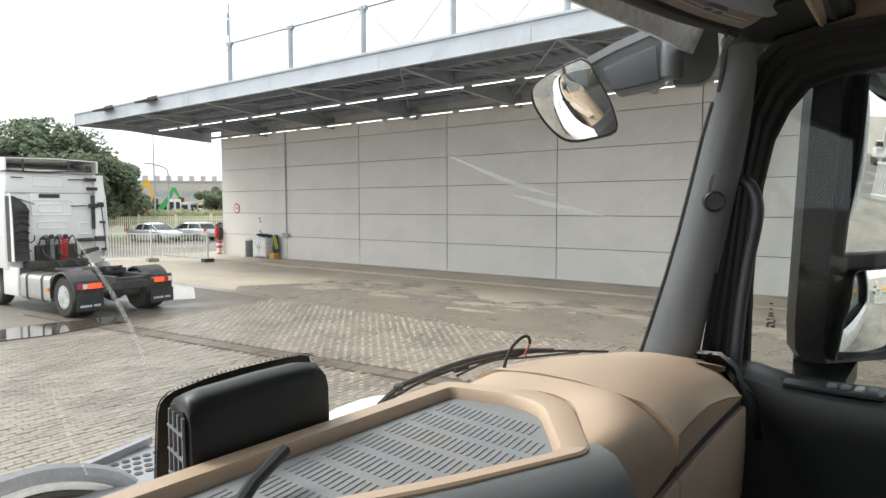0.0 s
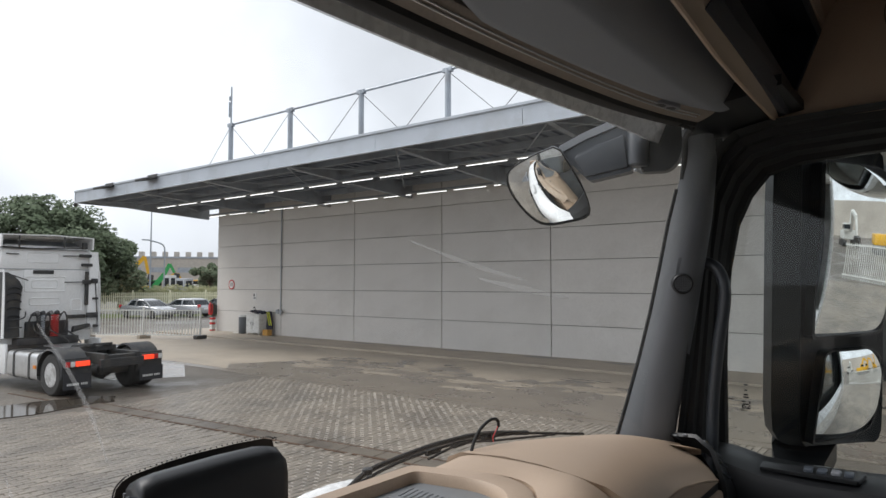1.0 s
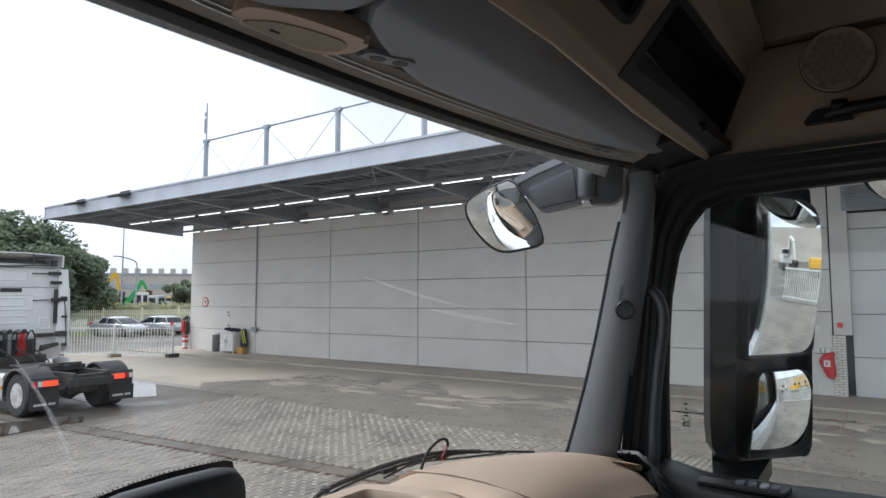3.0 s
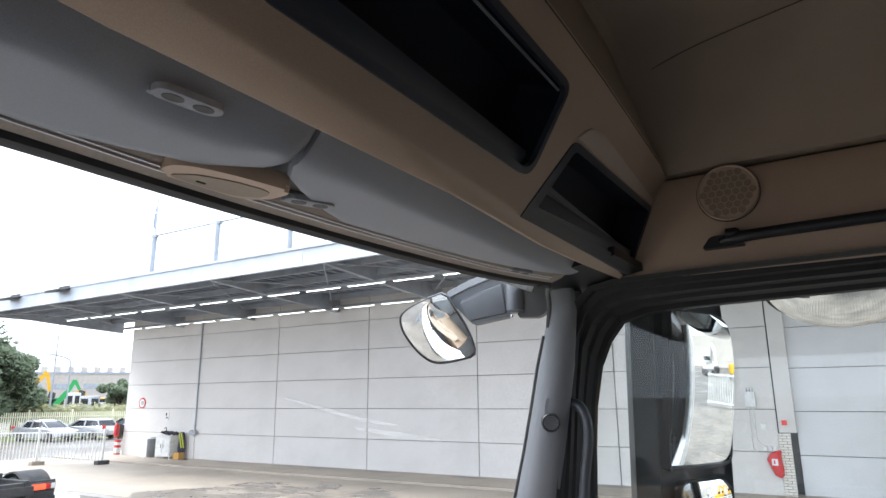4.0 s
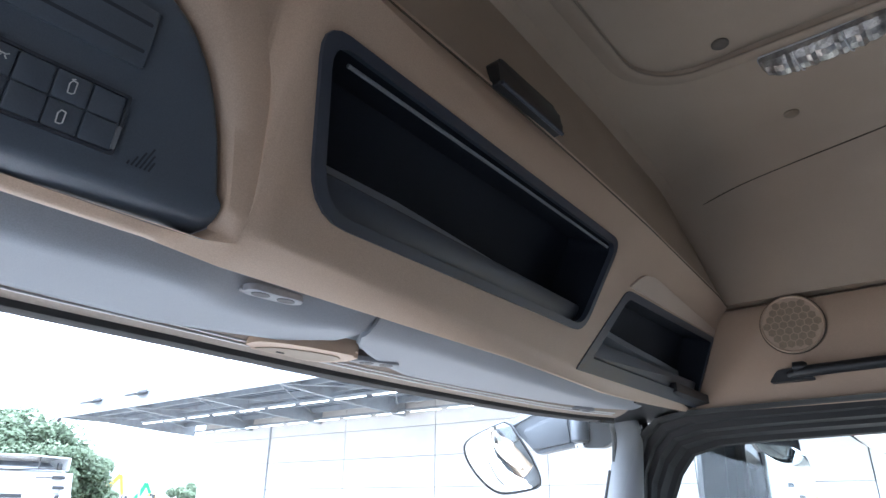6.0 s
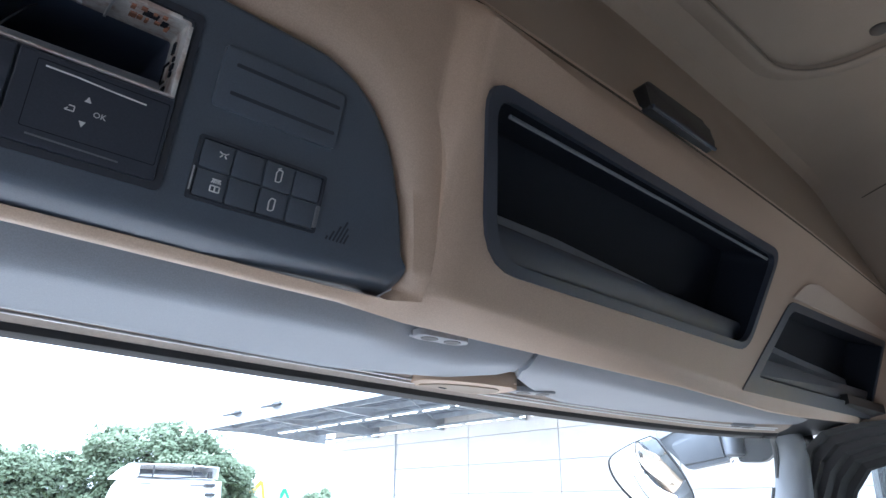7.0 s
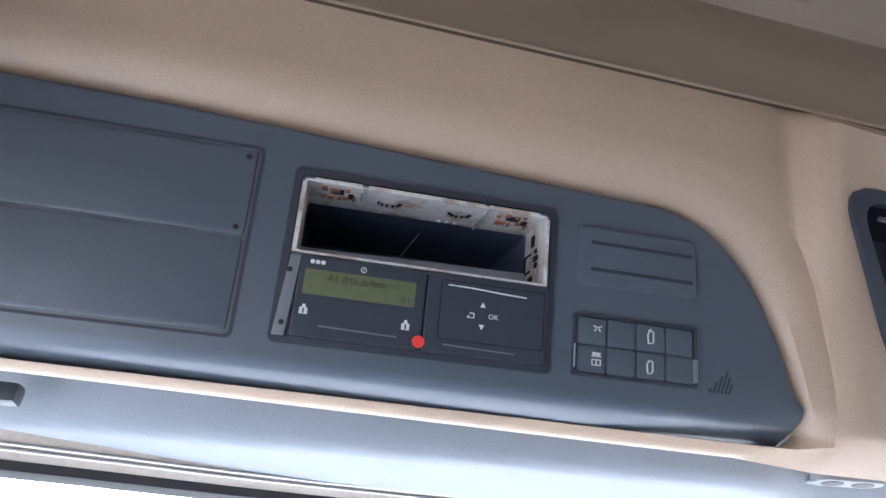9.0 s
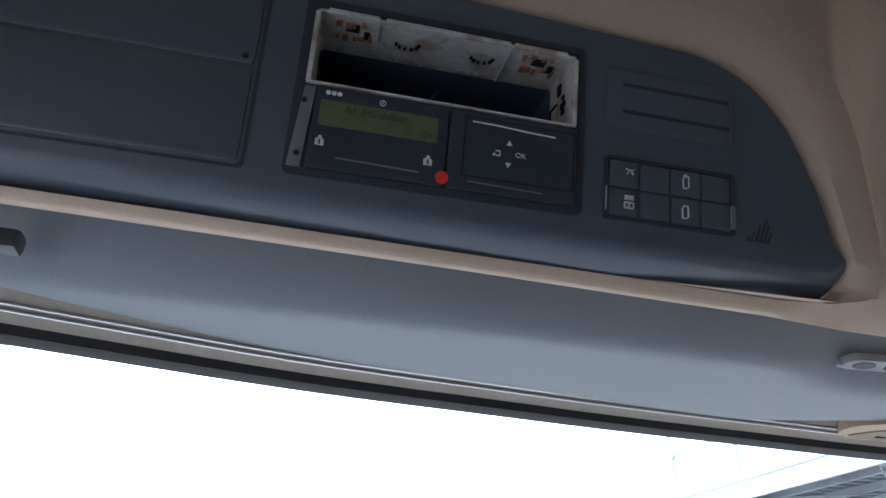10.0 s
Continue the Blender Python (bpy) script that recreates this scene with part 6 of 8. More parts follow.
part("bracket", prism(BM(), roundpoly([(0.200, 3.085), (0.285, 3.085), (0.292, 2.99), (0.280, 2.952), (0.256, 2.934), (0.196, 2.936)], [0.005, 0.02, 0.03, 0.02, 0.02, 0.006], 4), -0.06, -0.022, MA, 0.006), BLACK, fm, "black bracket on the cab corner", smooth=True)
part("bolt", lathe(BM(), [(0.004, -0.004), (0.005, 0.006), (0.002, 0.009)], MA @ pose(0.186, 2.937, 0.004), 8), CHROME, fm)

# dried wiper smears on the windscreen
SMEAR = glass_mat("dried_smear", (0.90, 0.90, 0.90))
_sm = SMEAR.node_tree
_df, _mx = _sm.nodes.new("ShaderNodeBsdfTranslucent"), _sm.nodes.new("ShaderNodeMixShader")
_df.inputs["Color"].default_value = (0.8, 0.8, 0.8, 1)
_mx.inputs["Fac"].default_value = 0.10
_old = _sm.nodes["Material Output"].inputs["Surface"].links[0].from_socket
_sm.links.new(_old, _mx.inputs[1])
_sm.links.new(_df.outputs["BSDF"], _mx.inputs[2])
_sm.links.new(_mx.outputs["Shader"], _sm.nodes["Material Output"].inputs["Surface"])
for line, wd in (([(-0.200, 2.632), (-0.166, 2.586), (-0.134, 2.533), (-0.110, 2.48)], 0.0022), ([(-0.205, 2.489), (-0.187, 2.44), (-0.166, 2.389)], 0.002), ([(0.249, 2.727), (0.366, 2.702), (0.45, 2.686), (0.528, 2.674)], 0.0035), ([(0.42, 2.675), (0.55, 2.655), (0.66, 2.640)], 0.005)):
    cl = curve_pts([(x, 0, z) for x, z in line], 5)
    rows = []
    for i, q in enumerate(cl):
        d = (cl[min(i + 1, len(cl) - 1)] - cl[max(i - 1, 0)]).normalized()
        w = wd * (0.25 + 0.75 * math.sin(math.pi * (i + 0.5) / len(cl)))
        rows.append([(q.x + d.z * w * k, gy(q.x, q.z) - 0.002, q.z - d.x * w * k) for k in (-1, 1)])
    sm = solid("smear", loft(BM(), rows), SMEAR, "faint dried streak on the windscreen", "smear", "structure")
    sm.visible_shadow = False

# ---- yard: ground ----
HALL = pose(20.66, 22.49, 0, 0, 0, math.degrees(math.atan2(-1, 0.0264)))   # x along the hall to the south, y into it
bm = BM()
bmesh.ops.create_grid(bm, x_segments=6, y_segments=6, size=900)
solid("ground", bm, GROUND, "wet brown-grey yard surface reaching the horizon", "ground", "structure")


def patch(name, pts, z, material, label, kind="structure", m=HALL, wob=0.0, h=0.012, cat="pavement"):
    random.seed(len(pts))
    out = []
    for a, b in zip(pts, pts[1:] + pts[:1]):
        n = max(int(math.dist(a, b) / 0.5), 1) if wob else 1
        for i in range(n):
            t = i / n
            p = (a[0] + (b[0] - a[0]) * t, a[1] + (b[1] - a[1]) * t)
            w = wob * noise.noise(Vector((p[0] * 0.9, p[1] * 0.9, z * 50)))
            out.append((p[0] + w, p[1] + w * 0.6))
    return solid(name, prism(BM(), out, z - h, z, m), material, label, cat, kind)


# concrete apron in slabs along the hall
for k, (a, b) in enumerate(((-12.0, -5.45), (-5.45, 0.0), (0.0, 5.3), (5.3, 10.5), (10.5, 15.8), (15.8, 21.0), (21.0, 27.0), (27.0, 34.0))):
    patch("pavement_slab", [(a + 0.01, -9.85), (b - 0.01, -9.85), (b - 0.01, -3.72), (a + 0.01, -3.72)], 0.012, CONCRETE, "tan concrete slab of the apron with wet stains", h=0.03)
patch("pavement_strip", [(-12, -10.2), (34, -10.2), (34, -9.87), (-12, -9.87)], 0.008, WETMARK, "narrow concrete strip at the edge of the apron", h=0.03)
patch("pavement_wet", [(-14, -13.6), (4.2, -13.2), (5.0, -11.6), (2.6, -10.22), (-14, -10.22)], 0.010, WETSLAB, "smooth wet concrete by the parked truck", h=0.02)
bm = span(BM(), (-11.3, -3.70, -0.3), (34, 0.02, 0.085), 0.02, HALL)
solid("kerb", bm, CONCRETE, "raised concrete walkway along the foot of the hall", "kerb", "structure")
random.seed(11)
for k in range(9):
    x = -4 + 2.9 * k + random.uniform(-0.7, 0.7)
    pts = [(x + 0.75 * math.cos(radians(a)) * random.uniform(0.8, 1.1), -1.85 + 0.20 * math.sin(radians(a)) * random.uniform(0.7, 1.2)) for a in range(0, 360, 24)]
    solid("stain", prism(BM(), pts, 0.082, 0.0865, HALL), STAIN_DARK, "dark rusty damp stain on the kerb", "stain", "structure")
# drain channel across the yard, with its cover plates
MC = frame_m((5.70, 14.75, 0), (6.75 - 5.70, 7.2 - 14.75, 0), (7.55, 1.05, 0))
drain = thing("drain_channel", "rusty covered drain channel between the paving", "drain", (6.2, 11, 0))
for k in range(22):
    bm = span(BM(), (-3.0 + 0.72 * k, -0.17, -0.05), (-3.0 + 0.72 * k + 0.70, 0.17, 0.016), 0.006, MC)
    part("cover_plate", bm, CONCRETE_EDGE, drain)
for s in (-1, 1):
    part("side_rail", span(BM(), (-3.2, s * 0.20 - 0.02, -0.05), (13.2, s * 0.20 + 0.02, 0.020), 0.004, MC), RUSTY, drain, "rusty edge rail")
patch("lawn", [(4.0, 56.0), (20.5, 50.6), (37, 44.0), (40, 52), (37.6, 50.4), (4.0, 65.6)][:3] + [(38.0, 50.2), (4.0, 65.6)], 0.03, LAWN, "mown lawn before the palisade fence", m=Matrix(), cat="lawn")
# puddles
for k, (cx, cy, rx, ry, nm) in enumerate(((4.7, 15.35, 2.0, 0.75, "puddle"), (2.6, 15.9, 1.0, 0.3, "puddle"))):
    pts = [(cx + rx * math.cos(radians(a)) * (1 + 0.28 * noise.noise(Vector((math.cos(radians(a)) * 1.7, math.sin(radians(a)) * 1.7, k)))), cy + ry * math.sin(radians(a)) * (1 + 0.4 * noise.noise(Vector((math.cos(radians(a)) * 2, math.sin(radians(a)) * 2, k + 9))))) for a in range(0, 360, 8)]
    solid("puddle", prism(BM(), pts, 0.0, 0.0215), WATER, "still shallow puddle on the paving", "puddle", "structure")
# wet sheet on the apron with dry islands
edge_w = lambda x: -6.3 + 1.5 * noise.noise(Vector((x * 0.45, 3.1, 0))) + 0.7 * noise.noise(Vector((x * 1.5, 7.7, 0))) + 0.25 * noise.noise(Vector((x * 5.0, 1.3, 0)))
pts = [(3.4 + 0.12 * i, min(edge_w(3.4 + 0.12 * i), -4.6) - 2.2 * max(1 - i / 16, 0)) for i in range(190)]
pts += [(26.0 - 0.6 * i, -9.87 + 0.015 * noise.noise(Vector((i * 0.7, 0, 0)))) for i in range(37)]
solid("stain", prism(BM(), pts, 0.006, 0.0145, HALL), WETMARK, "wet sheet of run-off water on the concrete apron", "stain", "structure")
random.seed(21)
for k in range(84):
    x = random.uniform(4.6, 24.0)
    wet = k % 3 == 0
    y = min(edge_w(x), -4.6) + (random.uniform(0.05, 0.75) if wet else -random.uniform(0.1, 1.7))
    ln, w = random.uniform(0.15, 0.8) * (0.7 if wet else 1.0), random.uniform(0.06, 0.24)
    pts = [(x + ln * math.cos(radians(a)) * (1 + 0.7 * noise.noise(Vector((2 * math.cos(radians(a)), 2 * math.sin(radians(a)), k * 3.1)))), y + w * math.sin(radians(a)) * (1 + 1.2 * noise.noise(Vector((3 * math.cos(radians(a)), 3 * math.sin(radians(a)), k * 1.7))))) for a in range(0, 360, 8)]
    solid("stain", prism(BM(), pts, 0.012, 0.0165 + 0.00005 * k, HALL), STAIN_WET if wet else DRY, "dark wet patch on the concrete" if wet else "pale dry island in the wet concrete", "stain", "structure")

# ---- hall ----
HALL = pose(-0.41, -0.03, 2.67) @ Matrix.Scale(0.932, 4) @ pose(0.41, 0.03, -2.67) @ HALL
cols = [-11.35, -5.45, 0.0, 5.30, 10.52, 15.75, 20.5]
rows_z = [-0.12, 1.09, 2.31, 3.54, 4.77, 6.0, 7.3]
bm = span(BM(), (-11.3, 0.10, -0.6), (20.5, 12, 7.45), 0, HALL)
span(bm, (20.5, 0.45, -0.6), (36, 12, 7.45), 0, HALL)
hall = solid("wall_hall", bm, JOINT, "grey clad industrial hall with level panel joints", "wall", "structure")
panel_mesh = {}
for a, b in zip(cols, cols[1:]):
    for z0, z1 in zip(rows_z, rows_z[1:]):
        key = (round(b - a, 2), round(z1 - z0, 2))
        if key not in panel_mesh:
            panel_mesh[key] = mesh_of(box(BM(), (0, 0, 0), (b - a - 0.035, 0.10, z1 - z0 - 0.018), 0.012), "panel", PANEL)
        ob = new("panel", panel_mesh[key])
        ob.matrix_basis = HALL @ Matrix.Translation(((a + b) / 2, 0.05, (z0 + z1) / 2))
        ob.parent = hall
for z0, z1 in zip(rows_z, rows_z[1:]):
    ob = new("panel", mesh_of(box(BM(), (0, 0, 0), (11.8, 0.10, z1 - z0 - 0.018), 0.012), "panel", PANEL))
    ob.matrix_basis = HALL @ Matrix.Translation((-11.30, 6.0, (z0 + z1) / 2)) @ pose(0, 0, 0, 0, 0, 90)
    ob.parent = hall
# sectional doors further along
for k, x in enumerate((20.98, 26.6)):
    d = thing("door_2" if k == 0 else "door_3", "large grey sectional hall door, closed", "door")
    tagged(d, kind="structure")
    for z0, z1 in zip([-0.15, 1.0, 2.24, 3.50, 4.72], [1.0, 2.24, 3.50, 4.72, 5.2]):
        part("door_section", span(BM(), (x, 0.30, z0 + 0.008), (x + 5.2, 0.40, z1 - 0.008), 0.015, HALL), DOORGREY, d)
    bm = BM()
    for i in range(12):
        span(bm, (x - 0.12, -0.05, 5.24 + 0.062 * i), (x + 5.3, 0.30, 5.24 + 0.062 * i + 0.045), 0.01, HALL)
    part("louvred_head", bm, STEEL, d, "ribbed metal head of the door")
    part("jamb", span(BM(), (x + 5.2, 0.0, -0.15), (x + 5.6, 0.45, 5.24), 0.02, HALL), PANEL, d)
for x0, x1 in ((20.98, 26.7), (26.7, 32.5)):
    for z0 in (6.02,):
        part("panel", span(BM(), (x0, 0.30, 6.0), (x1 - 0.02, 0.40, 7.3), 0.012, HALL), PANEL, hall)
# brick stub at the door jamb
stub = thing("brick_pillar", "short pillar of cream bricks with grey mortar at the door jamb", "pillar", tuple(HALL @ Vector((20.65, 0.1, 0))))
part("core", span(BM(), (20.505, -0.06, -0.14), (20.795, 0.36, 1.64), 0, HALL), MORTAR, stub, "grey mortar")
for r in range(23):
    z = -0.145 + 0.0775 * r
    for x0, x1 in (((20.49, 20.70), (20.715, 20.81)) if r % 2 else ((20.49, 20.585), (20.60, 20.81))):
        part("brick", span(BM(), (x0, -0.075, z), (x1, 0.1, z + 0.065), 0.006, HALL, 1), BRICK, stub)
part("corner_post", span(BM(), (20.52, 0.0, 1.64), (20.98, 0.32, 7.3), 0.02, HALL), PANEL, stub, "grey metal post above")

# drainpipe and small fittings on the wall
pipe = thing("drainpipe", "thin grey drainpipe down the hall wall", "pipe", tuple(HALL @ Vector((-5.42, -0.05, 0))))
bm = BM()
tube(bm, [HALL @ Vector((-5.42, -0.06, z)) for z in (0.95, 3.0, 6.75)], 0.032, 10)
part("tube", bm, STEEL, pipe, smooth=True)
for z in (1.5, 3.5, 5.5):
    part("bracket", box(BM(), (-5.42, -0.04, z), (0.13, 0.10, 0.04), 0.01, HALL), STEEL, pipe)
for dx in (-0.12, 0.14):
    part("hose_reel", lathe(BM(), [(0.03, -0.05), (0.12, -0.05), (0.12, 0.05), (0.03, 0.05)], HALL @ pose(-5.42 + dx, -0.16, 1.16, 90, 0, 0), 16), STEEL, pipe, "small grey reel", smooth=True)

sign = thing("speed_sign", "round red-edged speed sign reading 10 on the wall", "sign", tuple(HALL @ Vector((-9.89, -0.03, 2.58))))
MSg = frame_m(tuple(HALL @ Vector((-9.89, -0.03, 2.58))), HALL.to_3x3() @ Vector((1, 0, 0)), (0, 0, 1))
part("plate", disc(BM(), (0, 0), 0.26, -0.02, 0.0, MSg, 32), RED, sign, smooth=False)
part("face", disc(BM(), (0, 0), 0.20, -0.01, 0.006, MSg, 32), WHITE_INK, sign)
letters("numerals", "10", 0.27, MSg @ Matrix.Translation((0, -0.005, 0.009)), BLACK, sign, 0.003)
note = thing("wall_notice", "small white printed notice fixed to the wall", "notice", tuple(HALL @ Vector((-7.72, -0.02, 1.93))))
part("sheet", span(BM(), (-7.86, -0.02, 1.72), (-7.58, 0.0, 2.12), 0, HALL), WHITE_INK, note)
part("print_bar", span(BM(), (-7.82, -0.026, 1.93), (-7.72, -0.02, 2.08), 0, HALL), BLACK, note)
part("print_bar", span(BM(), (-7.82, -0.026, 1.80), (-7.64, -0.02, 1.88), 0, HALL), PILLAR, note)

cab = thing("tool_cabinet", "light grey metal work cabinet with a sink against the hall", "cabinet", tuple(HALL @ Vector((-7.0, -0.4, 0.08))))
part("body", span(BM(), (-7.55, -0.66, 0.0), (-6.42, -0.12, 0.95), 0.015, HALL), CABINET_GREY, cab)
part("worktop", span(BM(), (-7.60, -0.70, 0.955), (-6.38, -0.08, 1.00), 0.012, HALL), CABINET_GREY, cab)
for x in (-7.52, -6.98):
    d = part("door", span(BM(), (x, -0.685, 0.04), (x + 0.51, -0.662, 0.74), 0.008, HALL), CABINET_GREY, cab)
    part("handle", span(BM(), (x + (0.42 if x < -7.2 else 0.06), -0.705, 0.42), (x + (0.45 if x < -7.2 else 0.09), -0.687, 0.60), 0.004, HALL), BLACK, d)
part("drawer", span(BM(), (-7.52, -0.685, 0.765), (-6.47, -0.662, 0.92), 0.008, HALL), CABINET_GREY, cab)
for x in (-7.5, -6.47):
    for y in (-0.62, -0.16):
        part("leg", span(BM(), (x - 0.025, y - 0.025, -0.103), (x + 0.025, y + 0.025, 0.0), 0, HALL), CABINET_GREY, cab)
bm = BM()
random.seed(5)
for k in range(26):
    u = random.random() * 1.12
    lathe(bm, [(0.01, -0.04), (0.09, -0.02), (0.10, 0.02), (0.02, 0.06)], HALL @ pose(-7.4 + 0.95 * u, -0.4 + random.uniform(-0.12, 0.12), 1.04 + random.uniform(0, 0.12), random.uniform(-30, 30), random.uniform(-30, 30), 0), 7)
solid("rag_heap", bm, NAVY, "heap of dark cloths and hoses on the worktop", "cloths", smooth=True)
tap = BM()
tube(tap, curve_pts([HALL @ Vector(p) for p in ((-7.42, -0.2, 1.0), (-7.42, -0.2, 1.30), (-7.40, -0.28, 1.36), (-7.36, -0.36, 1.30))]), 0.018, 8)
solid("water_tap", tap, CHASSIS, "thin dark water tap over the cabinet", "tap", smooth=True)
bm = lathe(BM(), [(0.17, -0.103), (0.20, -0.06), (0.215, 0.80), (0.20, 0.84), (0.02, 0.86)], HALL @ pose(-8.25, -0.40, 0), 20)
binn = thing("waste_bin", "grey round waste bin beside the cabinet", "bin", tuple(HALL @ Vector((-8.25, -0.4, 0.08))))
part("drum", bm, BIN_GREY, binn, smooth=True)
part("lid", lathe(BM(), [(0.225, 0.80), (0.23, 0.84), (0.20, 0.90), (0.03, 0.92)], HALL @ pose(-8.25, -0.40, 0.005), 20), CABINET_GREY, binn, smooth=True)
coat = thing("safety_jacket", "dark jacket with yellow bands hanging by the cabinet", "jacket", tuple(HALL @ Vector((-6.1, -0.2, 0.3))))
rows = [[HALL @ Vector((-6.12 + w * math.cos(radians(a)), -0.22 + 0.10 * math.sin(radians(a)), z)) for a in range(0, 360, 30)] for w, z in ((0.06, 1.16), (0.16, 1.05), (0.20, 0.8), (0.27, 0.4), (0.24, 0.205))]
part("cloth", loft(BM(), rows, closed=True, caps=True), NAVY, coat, smooth=True)
for x0, x1 in ((-6.05, -5.80), (-6.2, -5.98)):
    part("band", bar(BM(), HALL @ Vector((x0, -0.335, 1.12)), HALL @ Vector((x1, -0.34, 0.42)), 0.05, 0.02), HIVIS, coat, "yellow band")
solid("carton", span(BM(), (-6.28, -0.55, -0.103), (-5.86, -0.25, 0.20), 0.01, HALL), CARDBOARD, "small orange-brown carton on the kerb", "box")
solid("white_cloth", box(BM(), (-8.75, -0.45, -0.083), (0.35, 0.16, 0.04), 0.015, HALL), WHITE_INK, "small white rag lying on the kerb", "cloth")

ext = thing("fire_extinguisher", "red fire extinguisher on a post at the hall corner", "extinguisher", tuple(HALL @ Vector((-11.55, -0.25, 0.1))))
part("cylinder", lathe(BM(), [(0.06, 0.80), (0.125, 0.86), (0.13, 1.35), (0.10, 1.47), (0.04, 1.50), (0.035, 1.58)], HALL @ pose(-11.50, -0.30, 0), 18), RED, ext, smooth=True)
part("valve", box(BM(), (-11.50, -0.30, 1.60), (0.13, 0.05, 0.06), 0.01, HALL), BLACK, ext)
part("bracket", span(BM(), (-11.56, -0.20, 0.7), (-11.44, 0.0, 1.5), 0.01, HALL), CHASSIS, ext)
for z in (-0.16, -0.02, 0.12, 0.26, 0.40, 0.54):
    part("post_band", span(BM(), (-11.62, -0.28, z), (-11.38, -0.04, z + 0.12), 0.01, HALL), RED if int(z * 7.2) % 2 else WHITE_MAIN, ext)
hose = BM()
tube(hose, curve_pts([HALL @ Vector(p) for p in ((-11.44, -0.32, 1.58), (-11.32, -0.36, 1.4), (-11.34, -0.36, 1.1), (-11.40, -0.36, 0.95))]), 0.016, 7)
part("hose", hose, RUBBER, ext, smooth=True)

ebox = thing("electric_box", "grey wall box with conduits and sockets beside the doors", "electric box", tuple(HALL @ Vector((19.85, -0.1, 2.6))))
part("case", span(BM(), (19.72, -0.16, 2.38), (20.00, -0.0, 2.82), 0.02, HALL), CABINET_GREY, ebox)
for x, z in ((19.78, 1.2), (19.90, 1.45)):
    bm = BM()
    tube(bm, [HALL @ Vector((x, -0.03, 2.38)), HALL @ Vector((x, -0.03, z)), HALL @ Vector((x + 0.18, -0.03, z - 0.22))], 0.016, 7)
    part("conduit", bm, CABINET_GREY, ebox)
for k in range(3):
    part("socket", span(BM(), (20.06 + 0.13 * k, -0.09, 1.13), (20.16 + 0.13 * k, 0, 1.27), 0.012, HALL), CABINET_GREY, ebox)
part("socket", span(BM(), (20.05, -0.04, 1.72), (20.20, 0, 1.90), 0.006, HALL), WHITE_INK, ebox)
for k in range(3):
    part("aerial", bar(BM(), HALL @ Vector((19.78 + 0.08 * k, -0.08, 2.82)), HALL @ Vector((19.78 + 0.08 * k, -0.08, 2.96)), 0.012), BLACK, ebox)
bag = thing("hose_cover", "red protective cover over a fire hose on the jamb", "cover", tuple(HALL @ Vector((20.38, -0.2, 0.4))))
rows = [[HALL @ Vector((20.36 + dx + w * math.cos(radians(a)), -0.12 + 0.13 * math.sin(radians(a)), z)) for a in range(0, 360, 30)] for w, z, dx in ((0.04, 0.40, 0.08), (0.12, 0.46, 0.06), (0.17, 0.66, 0.02), (0.20, 0.88, -0.04), (0.16, 1.04, 0.0), (0.10, 1.12, 0.08), (0.03, 1.15, 0.12))]
part("cloth", loft(BM(), rows, closed=True, caps=True), RED, bag, smooth=True)
part("label_patch", span(BM(), (20.26, -0.268, 0.74), (20.42, -0.248, 0.92), 0.002, HALL), WHITE_INK, bag, "white pictogram patch")
part("label_bar", span(BM(), (20.31, -0.272, 0.78), (20.35, -0.266, 0.88), 0.0, HALL), RED, bag)
part("fire_sign", span(BM(), (20.62, -0.09, 1.86), (20.76, -0.06, 2.0), 0.0, HALL), RED_DOT, bag, "small red fire sign")
rail = thing("guard_rail", "galvanised crash barrier in front of the doors", "guard rail", tuple(HALL @ Vector((25, -0.6, 0))))
rows = [[HALL @ Vector((x, -0.55 + dy, z)) for dy, z in ((0, 0.44), (-0.05, 0.48), (-0.05, 0.54), (0.0, 0.58), (-0.05, 0.62), (-0.05, 0.70), (0, 0.74))] for x in (23.2, 24, 27, 31)]
part("beam", slab(BM(), rows, 0.006), STEEL, rail)
for x in (23.5, 25.9, 28.3):
    part("post", span(BM(), (x - 0.06, -0.55, -0.25), (x + 0.06, -0.43, 0.72), 0.01, HALL), STEEL, rail)
solid("yellow_block", span(BM(), (23.9, -0.72, 0.22), (24.6, -0.5, 0.40), 0.02, HALL), YELLOW, "yellow plastic block hanging under the barrier", "block")
arm = thing("yellow_loader", "yellow wheel loader with its arm before the doors", "loader", tuple(HALL @ Vector((24.9, -1.6, 0))))
MY = HALL @ Matrix.Translation((0, -1.5, 0)) @ pose(0, 0, 0, 90, 0, 0)
part("end_plate", prism(BM(), roundpoly([(23.70, 1.66), (23.82, 1.62), (24.6, 1.22), (26.0, 0.55), (26.6, 0.5), (26.6, 1.9), (24.75, 2.10), (24.28, 2.22), (24.16, 2.40), (23.98, 2.46), (23.80, 2.42), (23.72, 2.28)], 0.03, 3), -0.16, 0.16, MY, 0.012), YELLOW, arm, smooth=True)
part("pivot", lathe(BM(), [(0.10, -0.19), (0.14, -0.18), (0.14, 0.18), (0.10, 0.19)], MY @ Matrix.Translation((23.98, 2.22, 0)), 18), YELLOW, arm, smooth=True)
part("bolt", lathe(BM(), [(0.05, 0.18), (0.05, 0.215), (0.03, 0.22)], MY @ Matrix.Translation((23.98, 2.22, 0)), 8), CHASSIS, arm)
bm = BM()
tube(bm, [MY @ Vector((24.0, 2.24, 0.02)), MY @ Vector((26.6, 2.45, 0.02))], 0.06, 12)
part("piston", bm, CHROME, arm, "chrome hydraulic rod", smooth=True)
